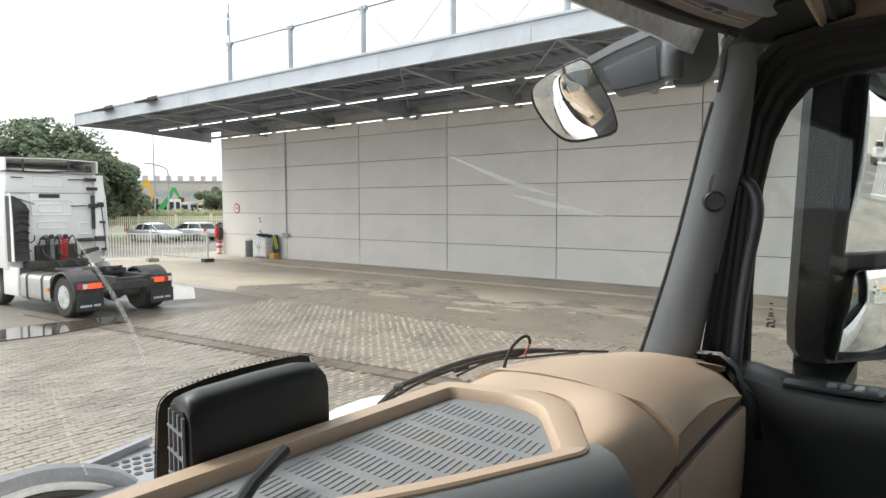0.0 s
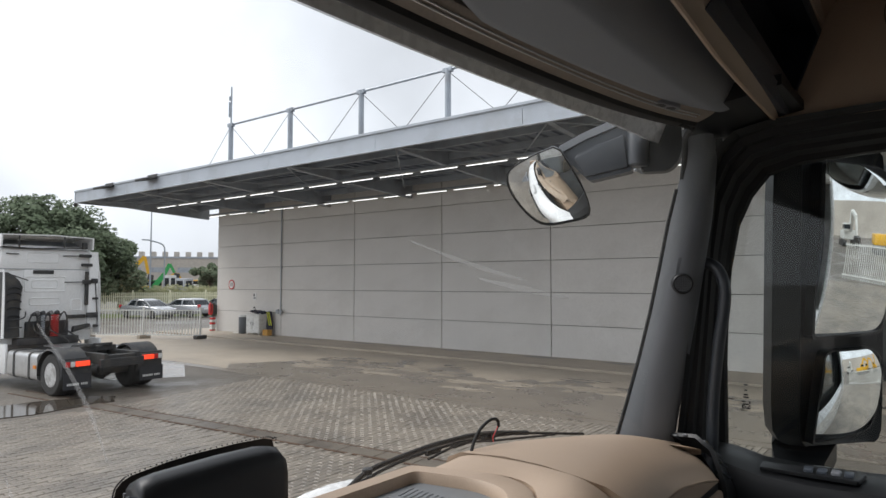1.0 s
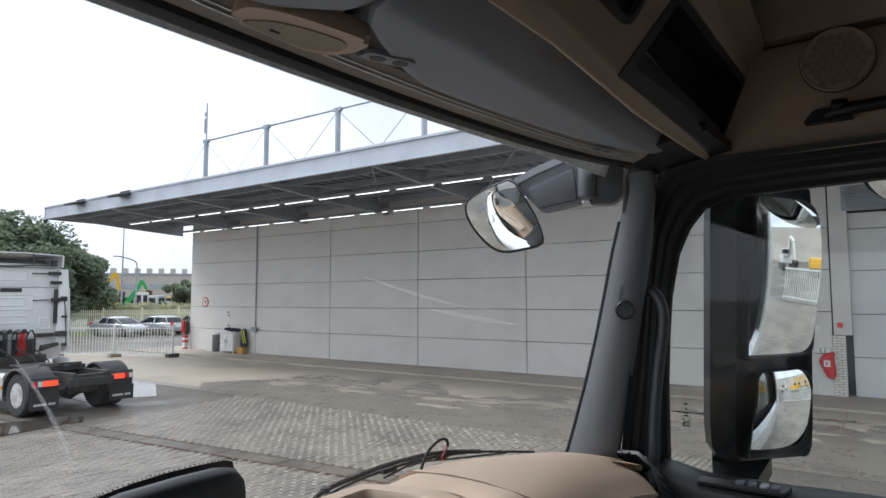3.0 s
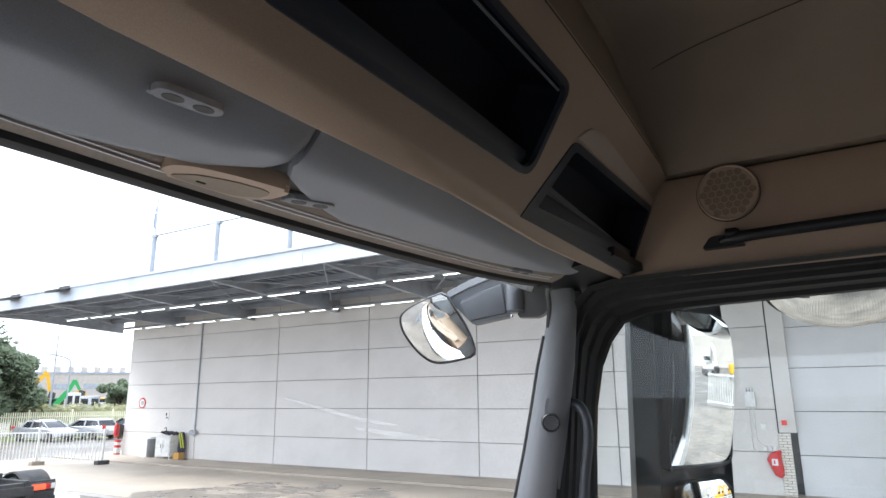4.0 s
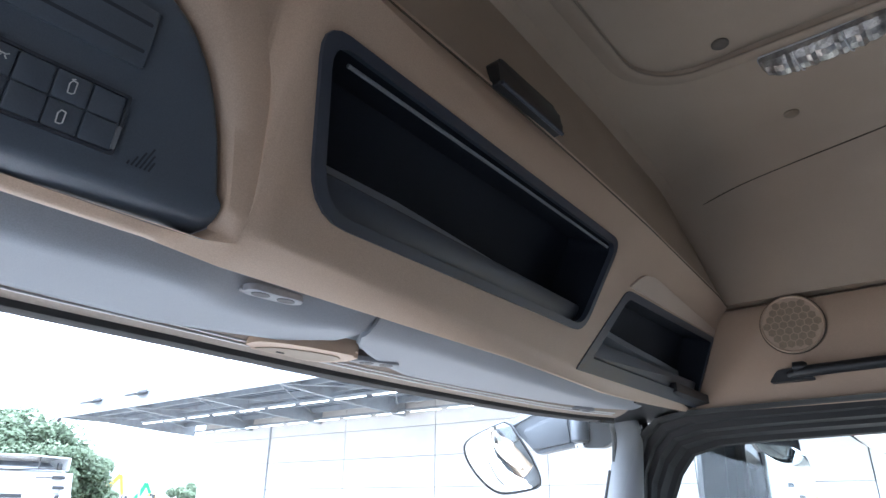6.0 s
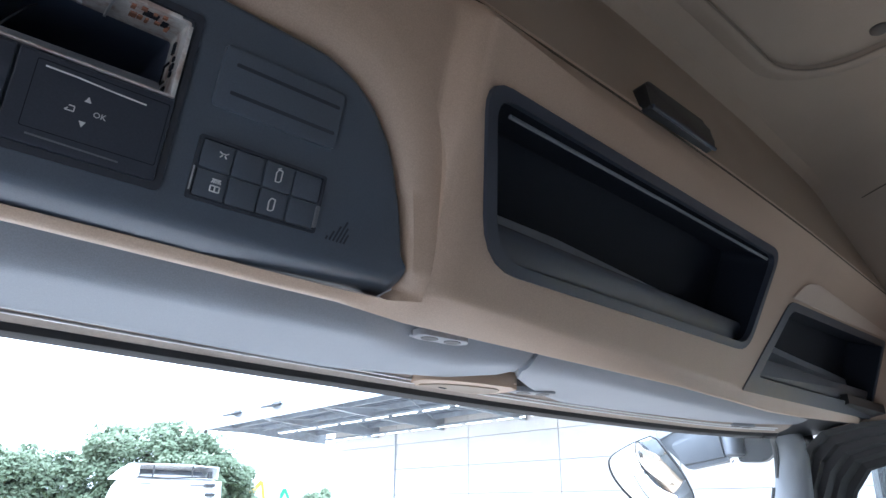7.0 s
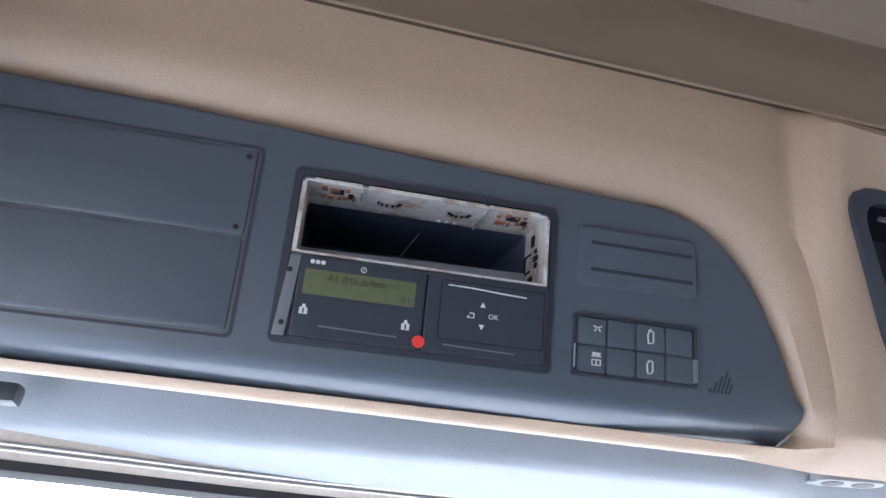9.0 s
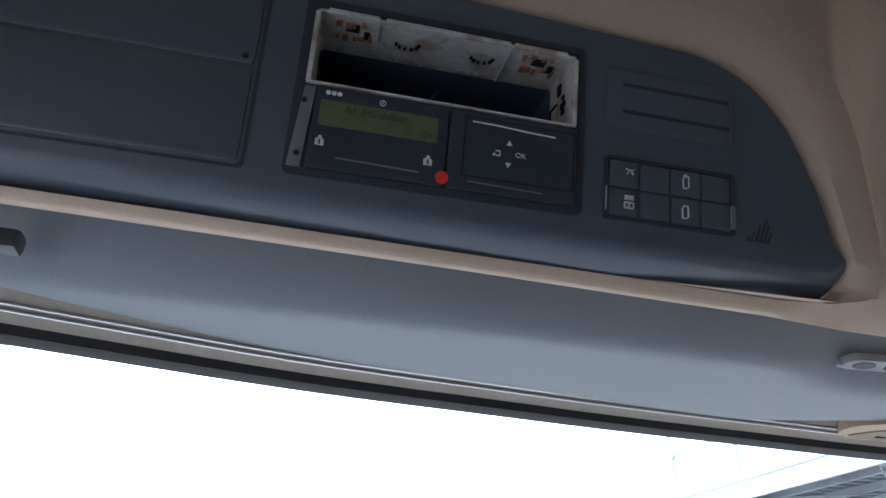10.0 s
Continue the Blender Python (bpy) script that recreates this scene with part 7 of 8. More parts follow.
part("rib", prism(BM(), roundpoly([(23.85, 1.72), (24.7, 1.32), (26.3, 0.72), (26.3, 0.82), (24.75, 1.42), (24.55, 1.75), (23.95, 1.95)], 0.04, 3), 0.16, 0.175, MY), YELLOW, arm)
part("rear_frame", span(BM(), (26.2, -2.2, 0.0), (30.5, -0.8, 1.5), 0.1, HALL), YELLOW, arm, "yellow machine frame")
for x in (26.9, 29.6):
    part("wheel", lathe(BM(), [(0.15, -0.25), (0.55, -0.25), (0.62, -0.18), (0.62, 0.18), (0.55, 0.25), (0.15, 0.25)], HALL @ Matrix.Translation((x, -2.1, 0.43)) @ pose(0, 0, 0, 90, 0, 0), 26), RUBBER, arm, smooth=True)

# ---- canopy ----
can = thing("canopy", "steel canopy with rows of bright tube lights over the apron", "canopy", tuple(HALL @ Vector((5, -4, 6.7))))
CX0, CX1, CY = -12.9, 34.0, -7.35
part("roof_deck", span(BM(), (CX0, CY + 0.1, 7.20), (CX1, -0.02, 7.30), 0, HALL), ROOFDARK, can, "dark metal deck")
bm = BM()
for i in range(96):
    x = CX0 + 0.25 + 0.485 * i
    span(bm, (x, CY + 0.12, 7.13), (x + 0.14, -0.05, 7.205), 0, HALL)
tagged(part("deck_rib", bm, ROOFDARK, can), kind="stuff")
for k, (a, b) in enumerate(zip([CX0, -7.6, -2.3, 3.0, 8.3, 13.6, 18.9, 24.2, 29.5], [-7.6, -2.3, 3.0, 8.3, 13.6, 18.9, 24.2, 29.5, CX1])):
    bm = BM()
    rows = [[HALL @ Vector((x, CY + dy, z)) for dy, z in ((0.10, 6.77), (-0.02, 6.77), (-0.02, 6.80), (0.03, 6.82), (0.03, 7.30), (-0.03, 7.33), (-0.03, 7.40), (0.12, 7.40))] for x in (a + 0.006, b - 0.006)]
    slab(bm, rows, 0.008)
    part("fascia", bm, FASCIA, can, "pale steel edge beam")
bm = BM()
rows = [[HALL @ Vector((CX0 + dx, y, z)) for dx, z in ((0.10, 6.77), (-0.02, 6.77), (0.02, 6.82), (0.02, 7.30), (-0.02, 7.40), (0.12, 7.40))] for y in (CY, -0.02)]
part("fascia", slab(bm, rows, 0.008), FASCIA, can)
for i in range(9):
    x = -12.3 + 5.3 * i
    bm = BM()
    loft(bm, [[HALL @ Vector(p) for p in ((x - 0.09, y, 7.14), (x + 0.09, y, 7.14), (x + 0.09, y, zz), (x - 0.09, y, zz))] for y, zz in ((CY + 0.1, 6.86), (-3.6, 6.62), (-0.05, 6.45))], closed=True, caps=True)
    part("beam", bm, STEEL, can, "tapered steel beam")
for y in (-6.0, -4.35, -2.5, -0.75):
    part("purlin", span(BM(), (CX0 + 0.1, y - 0.05, 6.90), (CX1, y + 0.05, 7.13), 0, HALL), STEEL, can)
for i in range(8):
    x = -12.3 + 5.3 * i
    for s in (0, 1):
        bm = BM()
        a, b = (x + 0.1, -6.9), (x + 5.2, -0.6)
        if s:
            a, b = (x + 0.1, -0.6), (x + 5.2, -6.9)
        tube(bm, [HALL @ Vector((a[0], a[1], 6.86)), HALL @ Vector((b[0], b[1], 6.86))], 0.022, 6)
        part("brace", bm, STEEL, can)
part("light_rail", span(BM(), (CX0 + 2.6, -4.42, 6.66), (CX1, -4.30, 6.74), 0.01, HALL), STEEL, can)
part("light_rail", span(BM(), (CX0 + 1.4, -0.55, 6.60), (CX1, -0.43, 6.68), 0.01, HALL), STEEL, can)
tl = thing("tube_light", "long bright tube light under the canopy", "lamp", (0, 0, 0), "tube lights under the canopy")
part("housing", span(BM(), (-0.90, -0.05, 0.025), (0.90, 0.05, 0.075), 0.01), WHITE_MAIN, tl)
part("tube", span(BM(), (-0.86, -0.017, 0.004), (0.86, 0.017, 0.028), 0.008), TUBE, tl, "glowing tube")
first = True
for y, z, x0, n in ((-4.36, 6.585, CX0 + 3.6, 22), (-0.49, 6.525, CX0 + 2.2, 23)):
    for i in range(n):
        m = HALL @ Matrix.Translation((x0 + 1.98 * i, y, z))
        if first:
            tl.matrix_basis, first = m, False
        else:
            copy_thing(tl, m)
for x in (-9.2, -5.2):
    fl = thing("floodlight", "grey floodlight on the canopy edge", "lamp", tuple(HALL @ Vector((x, CY - 0.3, 7.2))), "floodlights on the canopy")
    part("head", box(BM(), (0, 0, 0), (0.95, 0.55, 0.10), 0.03, HALL @ Matrix.Translation((x, CY - 0.25, 7.22)) @ pose(0, 0, 0, 12, 0, 0)), CHASSIS, fl, smooth=True)
    part("bracket", span(BM(), (x - 0.3, CY - 0.05, 7.28), (x + 0.5, CY + 0.08, 7.44), 0.02, HALL), CHASSIS, fl)
cam_ball = lathe(BM(), [(0.05, 0.12), (0.10, 0.05), (0.09, -0.03), (0.02, -0.10)], HALL @ Matrix.Translation((CX0 + 0.1, CY + 0.02, 6.66)), 12)
solid("dome_camera", cam_ball, CHASSIS, "small dark dome camera under the canopy corner", "camera", smooth=True)
# masts, head rail and tie rods over the roof
frame_top = thing("roof_bracing", "grey steel masts with cross rods above the canopy", "steel frame", tuple(HALL @ Vector((5, 0, 7.4))))
mast_x = [-10.62, -5.2, 0.15, 5.45, 10.75, 16.05, 21.35]
for x in mast_x:
    bm = BM()
    tube(bm, [HALL @ Vector((x, 0.25, 7.3)), HALL @ Vector((x, 0.25, 12.05))], 0.13, 10)
    part("mast", bm, STEEL, frame_top, smooth=True)
    part("mast_cap", box(BM(), (x, 0.25, 12.0), (0.5, 0.2, 0.22), 0.03, HALL), STEEL, frame_top)
for a, b in zip(mast_x, mast_x[1:]):
    bm = BM()
    tube(bm, [HALL @ Vector((a, 0.25, 12.02)), HALL @ Vector((b, 0.25, 12.02))], 0.06, 8)
    part("head_rail", bm, STEEL, frame_top)
    for p, q in ((a, b), (b, a)):
        bm = BM()
        tube(bm, [HALL @ Vector((p, 0.25, 11.95)), HALL @ Vector((q, 0.25, 7.35))], 0.014, 6)
        part("tie_rod", bm, CHASSIS, frame_top)
bm = BM()
tube(bm, [HALL @ Vector((-10.62, 0.25, 11.95)), HALL @ Vector((-15.4, 0.25, 7.4))], 0.014, 6)
part("tie_rod", bm, CHASSIS, frame_top)
part("tie_anchor", span(BM(), (-15.6, 0.0, 7.25), (-11.3, 0.5, 7.40), 0.02, HALL), STEEL, frame_top)
ae = thing("roof_aerial", "thin grey aerial on the end mast", "aerial", tuple(HALL @ Vector((-10.62, 0.25, 12))))
part("rod", tube(BM(), [HALL @ Vector((-10.62, 0.25, 12.1)), HALL @ Vector((-10.62, 0.25, 14.3))], 0.045, 8), STEEL, ae)
part("dipole", span(BM(), (-10.82, 0.2, 12.5), (-10.76, 0.3, 13.4), 0, HALL), STEEL, ae)
part("dipole", span(BM(), (-10.80, 0.2, 13.5), (-10.72, 0.3, 13.75), 0, HALL), STEEL, ae)


# ---- parked white tractor unit (built round its rear axle, nose to +y) ----
def wheel(parent, x, y, r, w, out, twin=False):
    m = pose(x, y, r, 0, 90 * out, 0)
    t = part("wheel", lathe(BM(), [(r * 0.56, -w / 2), (r * 0.90, -w / 2), (r * 0.985, -w * 0.36), (r, -w * 0.25), (r, w * 0.25), (r * 0.985, w * 0.36), (r * 0.90, w / 2), (r * 0.60, w / 2), (r * 0.56, w * 0.40), (r * 0.56, -w / 2)], m, 36), TYRE, parent, "black ribbed tyre", smooth=True)
    part("rim", lathe(BM(), [(r * 0.57, w * 0.46), (r * 0.53, w * 0.47), (r * 0.51, w * 0.30), (r * 0.44, w * (0.05 if twin else 0.25)), (r * 0.28, w * (-0.02 if twin else 0.3)), (r * 0.20, w * 0.10), (r * 0.17, w * 0.36), (r * 0.02, w * 0.38)], m, 30), RIMGREY, t, "grey steel rim", smooth=True)
    d = w * (0.02 if twin else 0.27)
    part("hub_disc", lathe(BM(), [(r * 0.47, d), (r * 0.44, d + 0.012), (r * 0.31, d + 0.02), (r * 0.29, d + 0.035), (r * 0.16, d + 0.04), (r * 0.14, d + 0.09), (r * 0.02, d + 0.10)], m, 24), HUBGREY, t, "dull grey hub", smooth=True)
    for k in range(8):
        a = 2 * math.pi * (k + 0.5) / 8
        part("hand_hole", disc(BM(), (r * 0.375 * math.cos(a), r * 0.375 * math.sin(a)), r * 0.055, d + 0.01, d + 0.0215, m, 10), CHASSIS, t)
    for k in range(10):
        a = 2 * math.pi * k / 10
        part("wheel_nut", lathe(BM(), [(0.014, 0), (0.014, 0.03), (0.006, 0.035)], m @ Matrix.Translation((r * 0.235 * math.cos(a), r * 0.235 * math.sin(a), w * (0.0 if twin else 0.3))), 6), CHASSIS, t)
    return t


def white_truck(place):
    t = thing("tractor_unit", "white tractor unit with a bare rear chassis on the wet yard", "truck")
    for s in (-1, 1):
        wheel(t, s * 1.06, 0.0, 0.50, 0.30, s, True)
        wheel(t, s * 0.73, 0.0, 0.50, 0.30, s, True)
        wheel(t, s * 1.04, 3.75, 0.50, 0.32, s)
        # chassis rail, mudguard, tail lamp, flap
        part("chassis_rail", span(BM(), (s * 0.40 - 0.05, -0.95, 0.72), (s * 0.40 + 0.05, 4.6, 0.98), 0.01), CHASSIS, t)
        rows = []
        for a in range(-8, 189, 14):
            c, q = math.cos(radians(a)), math.sin(radians(a))
            rows.append([(s * x, c * rr, 0.52 + q * rr) for x, rr in ((0.58, 0.56), (0.60, 0.60), (1.23, 0.60), (1.25, 0.56))])
        part("mudguard", slab(BM(), rows, 0.012), CHASSIS, t, "black plastic mudguard", smooth=True)
        part("guard_skirt", span(BM(), (s * 0.92 - 0.33, -0.63, 0.50), (s * 0.92 + 0.33, -0.585, 0.92), 0.02), CHASSIS, t)
        part("mud_flap", span(BM(), (s * 0.92 - 0.32, -0.70, 0.20), (s * 0.92 + 0.32, -0.68, 0.56), 0.008), MUDFLAP, t, "black rubber mud flap with pale lettering bars")
        for k in range(12):
            if k != 7:
                part("letter_bar", span(BM(), (s * 0.92 - 0.24 + 0.04 * k, -0.706, 0.295), (s * 0.92 - 0.24 + 0.04 * k + 0.027, -0.70, 0.345)), WHITE_INK, t)
        lamp_ = part("tail_lamp", span(BM(), (s * 0.92 - 0.30, -0.70, 0.70), (s * 0.92 + 0.30, -0.61, 0.87), 0.02), CHASSIS, t, "tail lamp unit", smooth=True)
        part("lamp_lens", span(BM(), (s * 0.92 - (0.06 if s < 0 else 0.27), -0.716, 0.725), (s * 0.92 + (0.27 if s < 0 else 0.06), -0.69, 0.845), 0.012), TAIL_RED, lamp_, "lit red lens", smooth=True)
        part("lamp_lens", span(BM(), (s * 0.92 + (-0.28 if s < 0 else 0.07), -0.714, 0.725), (s * 0.92 + (-0.18 if s < 0 else 0.17), -0.69, 0.845), 0.012), RED, lamp_, "dull red lens", smooth=True)
        part("lamp_lens", span(BM(), (s * 0.92 + (-0.17 if s < 0 else 0.18), -0.714, 0.725), (s * 0.92 + (-0.07 if s < 0 else 0.28), -0.69, 0.845), 0.012), WHITE_INK, lamp_, "clear lens", smooth=True)
        # fuel tanks, side marker
        bm = prism(BM(), roundpoly([(0, 0), (0.62, 0), (0.62, 0.66), (0, 0.66)], 0.12, 5), 0, 1.56, frame_m((s * 0.60 if s > 0 else -1.22, 0.62, 0.31), (1, 0, 0), (0, 0, 1)) @ pose(0, 0, 0, 0, 0, 0) @ Matrix.Diagonal((1, 1, -1, 1)), 0.02)
        tank = part("fuel_tank", bm, ALU, t, "brushed aluminium fuel tank", smooth=True)
        for y in (1.03, 1.83):
            part("tank_strap", ring(BM(), roundpoly([(-0.012, -0.012), (0.632, -0.012), (0.632, 0.672), (-0.012, 0.672)], 0.125, 5), roundpoly([(0.0, 0.0), (0.62, 0.0), (0.62, 0.66), (0, 0.66)], 0.12, 5), y - 0.66, y - 0.58, frame_m((s * 0.60 if s > 0 else -1.22, 0.62, 0.31), (1, 0, 0), (0, 0, 1)) @ Matrix.Diagonal((1, 1, -1, 1))), CHASSIS, tank)
        part("side_marker", span(BM(), (s * 1.235 - 0.01, 0.64, 0.60), (s * 1.235 + 0.01, 0.78, 0.68), 0.004), ORANGE, t)
        # side fairing of the cab
        part("cab_fairing", slab(BM(), [[(s * 1.20 - 0.06, 2.62, z), (s * 1.235 - 0.06, 2.45, z), (s * 1.235 - 0.06, 2.30 + q, z)] for z, q in ((1.25, 0.0), (2.4, 0.02), (3.02, 0.08))], 0.02), WHITE_PAINT, t, "white side fairing", smooth=True)
        part("fairing_grille", span(BM(), (s * 1.24 - 0.006, 2.60, 1.9), (s * 1.24 + 0.010, 2.76, 2.9), 0.004), CHASSIS, t, "black slotted strip")
        part("side_skirt", span(BM(), (s * 1.20 - 0.03, 2.3, 0.35), (s * 1.20 + 0.03, 3.15, 1.1), 0.03), WHITE_PAINT, t, smooth=True)
    for y in (-0.85, 0.45, 1.1, 2.2):
        part("cross_member", span(BM(), (-0.40, y - 0.06, 0.74), (0.40, y + 0.06, 0.94), 0.01), CHASSIS, t)
    part("rear_beam", span(BM(), (-0.55, -0.98, 0.66), (0.55, -0.90, 0.86), 0.02), CHASSIS, t)
    part("axle", tube(BM(), [(-0.7, 0, 0.5), (-0.25, 0, 0.5), (0, 0, 0.52), (0.25, 0, 0.5), (0.7, 0, 0.5)], [0.10, 0.12, 0.26, 0.12, 0.10], 14), CHASSIS, t, smooth=True)
    part("air_tank", tube(BM(), [(-0.35, -0.55, 0.58), (-0.32, -0.55, 0.58), (0.32, -0.55, 0.58), (0.35, -0.55, 0.58)], [0.06, 0.13, 0.13, 0.06], 16), CHASSIS, t, smooth=True)
    # fifth wheel with its throat
    FW = [(0.46 * math.cos(radians(a)), 0.35 + 0.46 * math.sin(radians(a))) for a in range(-60, 241, 12)] + [(-0.10, -0.02), (-0.05, 0.28), (0.05, 0.28), (0.10, -0.02)]
    part("fifth_wheel", prism(BM(), FW, 1.10, 1.16, pose(0, 0, 0, -5, 0, 0)), CHASSIS, t, "greasy black coupling plate")
    part("coupling_frame", span(BM(), (-0.46, 0.15, 0.96), (0.46, 0.6, 1.09), 0.02), CHASSIS, t)
    part("catwalk", span(BM(), (-0.46, 1.0, 1.0), (0.40, 2.0, 1.04), 0.01), ALU, t, "ribbed metal catwalk")
    # cab: shell with rounded corners
    rows = []
    for z, hw, y0, y1 in ((1.05, 1.17, 2.72, 4.95), (1.2, 1.20, 2.70, 5.05), (2.0, 1.22, 2.70, 5.10), (2.9, 1.20, 2.70, 4.95), (3.4, 1.16, 2.72, 4.6), (3.66, 1.12, 2.75, 4.2), (3.70, 1.02, 2.80, 4.0)):
        rows.append([(x, y, z) for x, y in roundpoly([(-hw - 0.10, y0), (hw - 0.03, y0), (hw - 0.03, y1), (-hw - 0.10, y1)], [0.10, 0.10, 0.30, 0.30], 4)])
    cabm = part("cab", loft(BM(), rows, closed=True, caps=True), WHITE_PAINT, t, "white cab with pressed rear panels", smooth=True)
    rear = frame_m((0, 2.70, 0), (1, 0, 0), (0, 0, 1))
    part("upper_rear_panel", prism(BM(), roundpoly([(-1.28, 3.055), (1.15, 3.055), (1.10, 3.58), (-1.24, 3.58)], 0.04, 4), 0, 0.030, rear, 0.014), WHITE_PAINT, cabm, smooth=True)
    part("lower_rear_panel", prism(BM(), roundpoly([(-0.80, 1.36), (-0.72, 2.50), (-0.70, 3.035), (0.90, 3.035), (0.92, 1.44), (0.48, 1.44), (0.40, 1.62), (0.30, 1.72), (-0.50, 1.72), (-0.60, 1.60), (-0.64, 1.36)], 0.03, 3), 0, 0.024, rear, 0.012), WHITE_PAINT, cabm, smooth=True)
    for x0, z0, x1, z1 in ((-0.64, 3.21, 0.20, 3.51), (-0.69, 2.42, 0.38, 2.86), (-0.56, 2.06, 0.24, 2.28), (0.52, 1.88, 0.84, 2.22), (-0.52, 2.52, 0.18, 2.76)):
        o_ = rrect(x0, z0, x1, z1, 0.06, 4)
        i_ = rrect(x0 + 0.035, z0 + 0.035, x1 - 0.035, z1 - 0.035, 0.04, 4)
        part("pressed_rim", loft(BM(), [[(x, 2.676 - dy, z) for x, z in q] for q, dy in ((o_, 0.0 if z0 < 3 else 0.005), ([((a[0] + b[0]) / 2, (a[1] + b[1]) / 2) for a, b in zip(o_, i_)], 0.016 if z0 < 3 else 0.02), (i_, 0.0 if z0 < 3 else 0.005))], closed=True), WHITE_PAINT, cabm, "raised pressing", smooth=True)
    part("marker_strip", span(BM(), (-0.48, 2.655, 2.915), (0.05, 2.674, 3.02), 0.008), CHASSIS, cabm, "dark slot")
    part("panel_joint", span(BM(), (-1.28, 2.672, 3.036), (1.15, 2.69, 3.054)), STEEL, cabm, "grey level joint")
    # side fairing edge on the off side, its stays and hinges
    part("fairing_edge", loft(BM(), [[(x0, 2.60, z), (x1, 2.42, z), (x1 + 0.03, 2.44, z), (x1 + 0.03, 2.70, z), (x0, 2.66, z)] for x0, x1, z in ((0.96, 1.24, 1.38), (0.97, 1.21, 2.2), (0.98, 1.16, 3.02), (0.98, 1.11, 3.56))], closed=True, caps=True), WHITE_PAINT, t, "white edge of the side fairing", smooth=True)
    part("stay", span(BM(), (0.89, 2.58, 2.04), (0.97, 2.66, 3.00), 0.012), CHASSIS, t)
    part("stay", tube(BM(), [(1.09, 2.47, 2.70), (1.12, 2.43, 2.1), (1.15, 2.41, 1.45)], 0.014, 6), CHASSIS, t, smooth=True)
    part("rod", tube(BM(), [(0.28, 2.64, 3.43), (0.72, 2.62, 3.44)], 0.014, 6), CHASSIS, t)
    part("rod", tube(BM(), [(0.33, 2.64, 2.69), (0.84, 2.60, 2.70)], 0.014, 6), CHASSIS, t)
    part("rod", tube(BM(), [(-1.15, 2.64, 3.45), (-0.86, 2.62, 3.44)], 0.014, 6), CHASSIS, t)
    part("rod", tube(BM(), [(-1.0, 2.60, 2.88), (-0.62, 2.60, 2.74)], 0.014, 6), CHASSIS, t)
    for x0, x1, z0, z1, y in ((0.70, 1.04, 3.40, 3.49, 2.55), (0.75, 1.13, 3.14, 3.23, 2.53), (0.80, 1.02, 2.64, 2.76, 2.54), (1.00, 1.17, 2.66, 2.80, 2.44), (1.02, 1.19, 2.20, 2.26, 2.40), (0.40, 0.90, 1.68, 1.78, 2.56), (0.86, 1.24, 1.68, 1.83, 2.40), (1.04, 1.22, 1.41, 1.49, 2.38), (0.74, 0.86, 3.63, 3.82, 2.50)):
        part("bracket", span(BM(), (x0, y, z0), (x1, y + 0.09, z1), 0.018), CHASSIS, t, "black fairing bracket", smooth=True)
    # black air intake with its bellows
    part("intake_hood", loft(BM(), [[(x, y, z) for x, y in roundpoly([(-1.30, 2.40), (xr, 2.44), (xr + 0.05, 2.70), (-1.30, 2.70)], 0.06, 3)] for z, xr in ((1.25, -0.84), (1.9, -0.86), (2.35, -0.84), (2.56, -0.80), (2.72, -0.88), (2.86, -1.02), (2.95, -1.16))], closed=True, caps=True), CHASSIS, t, "black intake duct", smooth=True)
    for z, r in ((1.75, 0.13), (1.95, 0.15), (2.15, 0.155), (2.33, 0.15), (2.48, 0.13)):
        part("intake_fold", tube(BM(), [(-1.02 + r * 1.1 * math.cos(radians(a)), 2.405, z + r * 0.6 * math.sin(radians(a))) for a in range(10, 171, 20)], 0.018, 6), BLACK, t, smooth=True)
    part("handle_rail", tube(BM(), curve_pts([(-1.15, 2.38, 1.70), (-0.92, 2.36, 1.72), (-0.78, 2.36, 1.78), (-0.76, 2.36, 1.92)]), 0.018, 6), CHASSIS, t, smooth=True)
    part("handle_rail", tube(BM(), [(-1.15, 2.38, 1.50), (-0.84, 2.36, 1.51)], 0.018, 6), CHASSIS, t)
    # roof spoiler, open at the back
    part("roof_spoiler", slab(BM(), [[(x, 2.48, 3.99 - 0.03 * abs(x)), (x, 3.0, 4.02 - 0.03 * abs(x)), (x, 3.8, 3.92 - 0.04 * abs(x)), (x, 4.6, 3.62)] for x in (-1.32, -1.2, -0.6, 0, 0.6, 0.92, 1.02)], 0.03), WHITE_PAINT, t, "white roof spoiler", smooth=True)
    for s in (-1, 1):
        part("spoiler_side", prism(BM(), [(2.50, 3.62), (2.48, 3.95), (3.2, 3.98), (4.5, 3.6)], -0.02, 0.02, frame_m((1.02 if s > 0 else -1.32, 0, 0), (0, 1, 0), (0, 0, 1))), WHITE_PAINT, t)
        part("spoiler_stay", bar(BM(), (0.26 if s > 0 else -0.88, 2.56, 3.62), (0.25 if s > 0 else -0.89, 2.54, 3.95), 0.04), CHASSIS, t)
    part("spoiler_rail", tube(BM(), curve_pts([(-1.28, 2.58, 3.62), (-0.5, 2.55, 3.60), (0.2, 2.55, 3.64), (0.9, 2.58, 3.67)]), 0.022, 6), CHASSIS, t, smooth=True)
    part("spoiler_board", slab(BM(), [[(x, 2.62, 3.60), (x, 3.0, 3.64), (x, 3.5, 3.86)] for x in (-1.28, -0.5, 0.1, 0.6, 0.98)], 0.012), STEEL, t, "grey inner board of the spoiler", smooth=True)
    part("corner_flap", prism(BM(), [(0.46, 1.30), (0.95, 1.44), (0.92, 1.52), (0.50, 1.46)], 0, 0.12, frame_m((0, 2.50, 0), (1, 0, 0), (0, 0, 1))), CHASSIS, t)
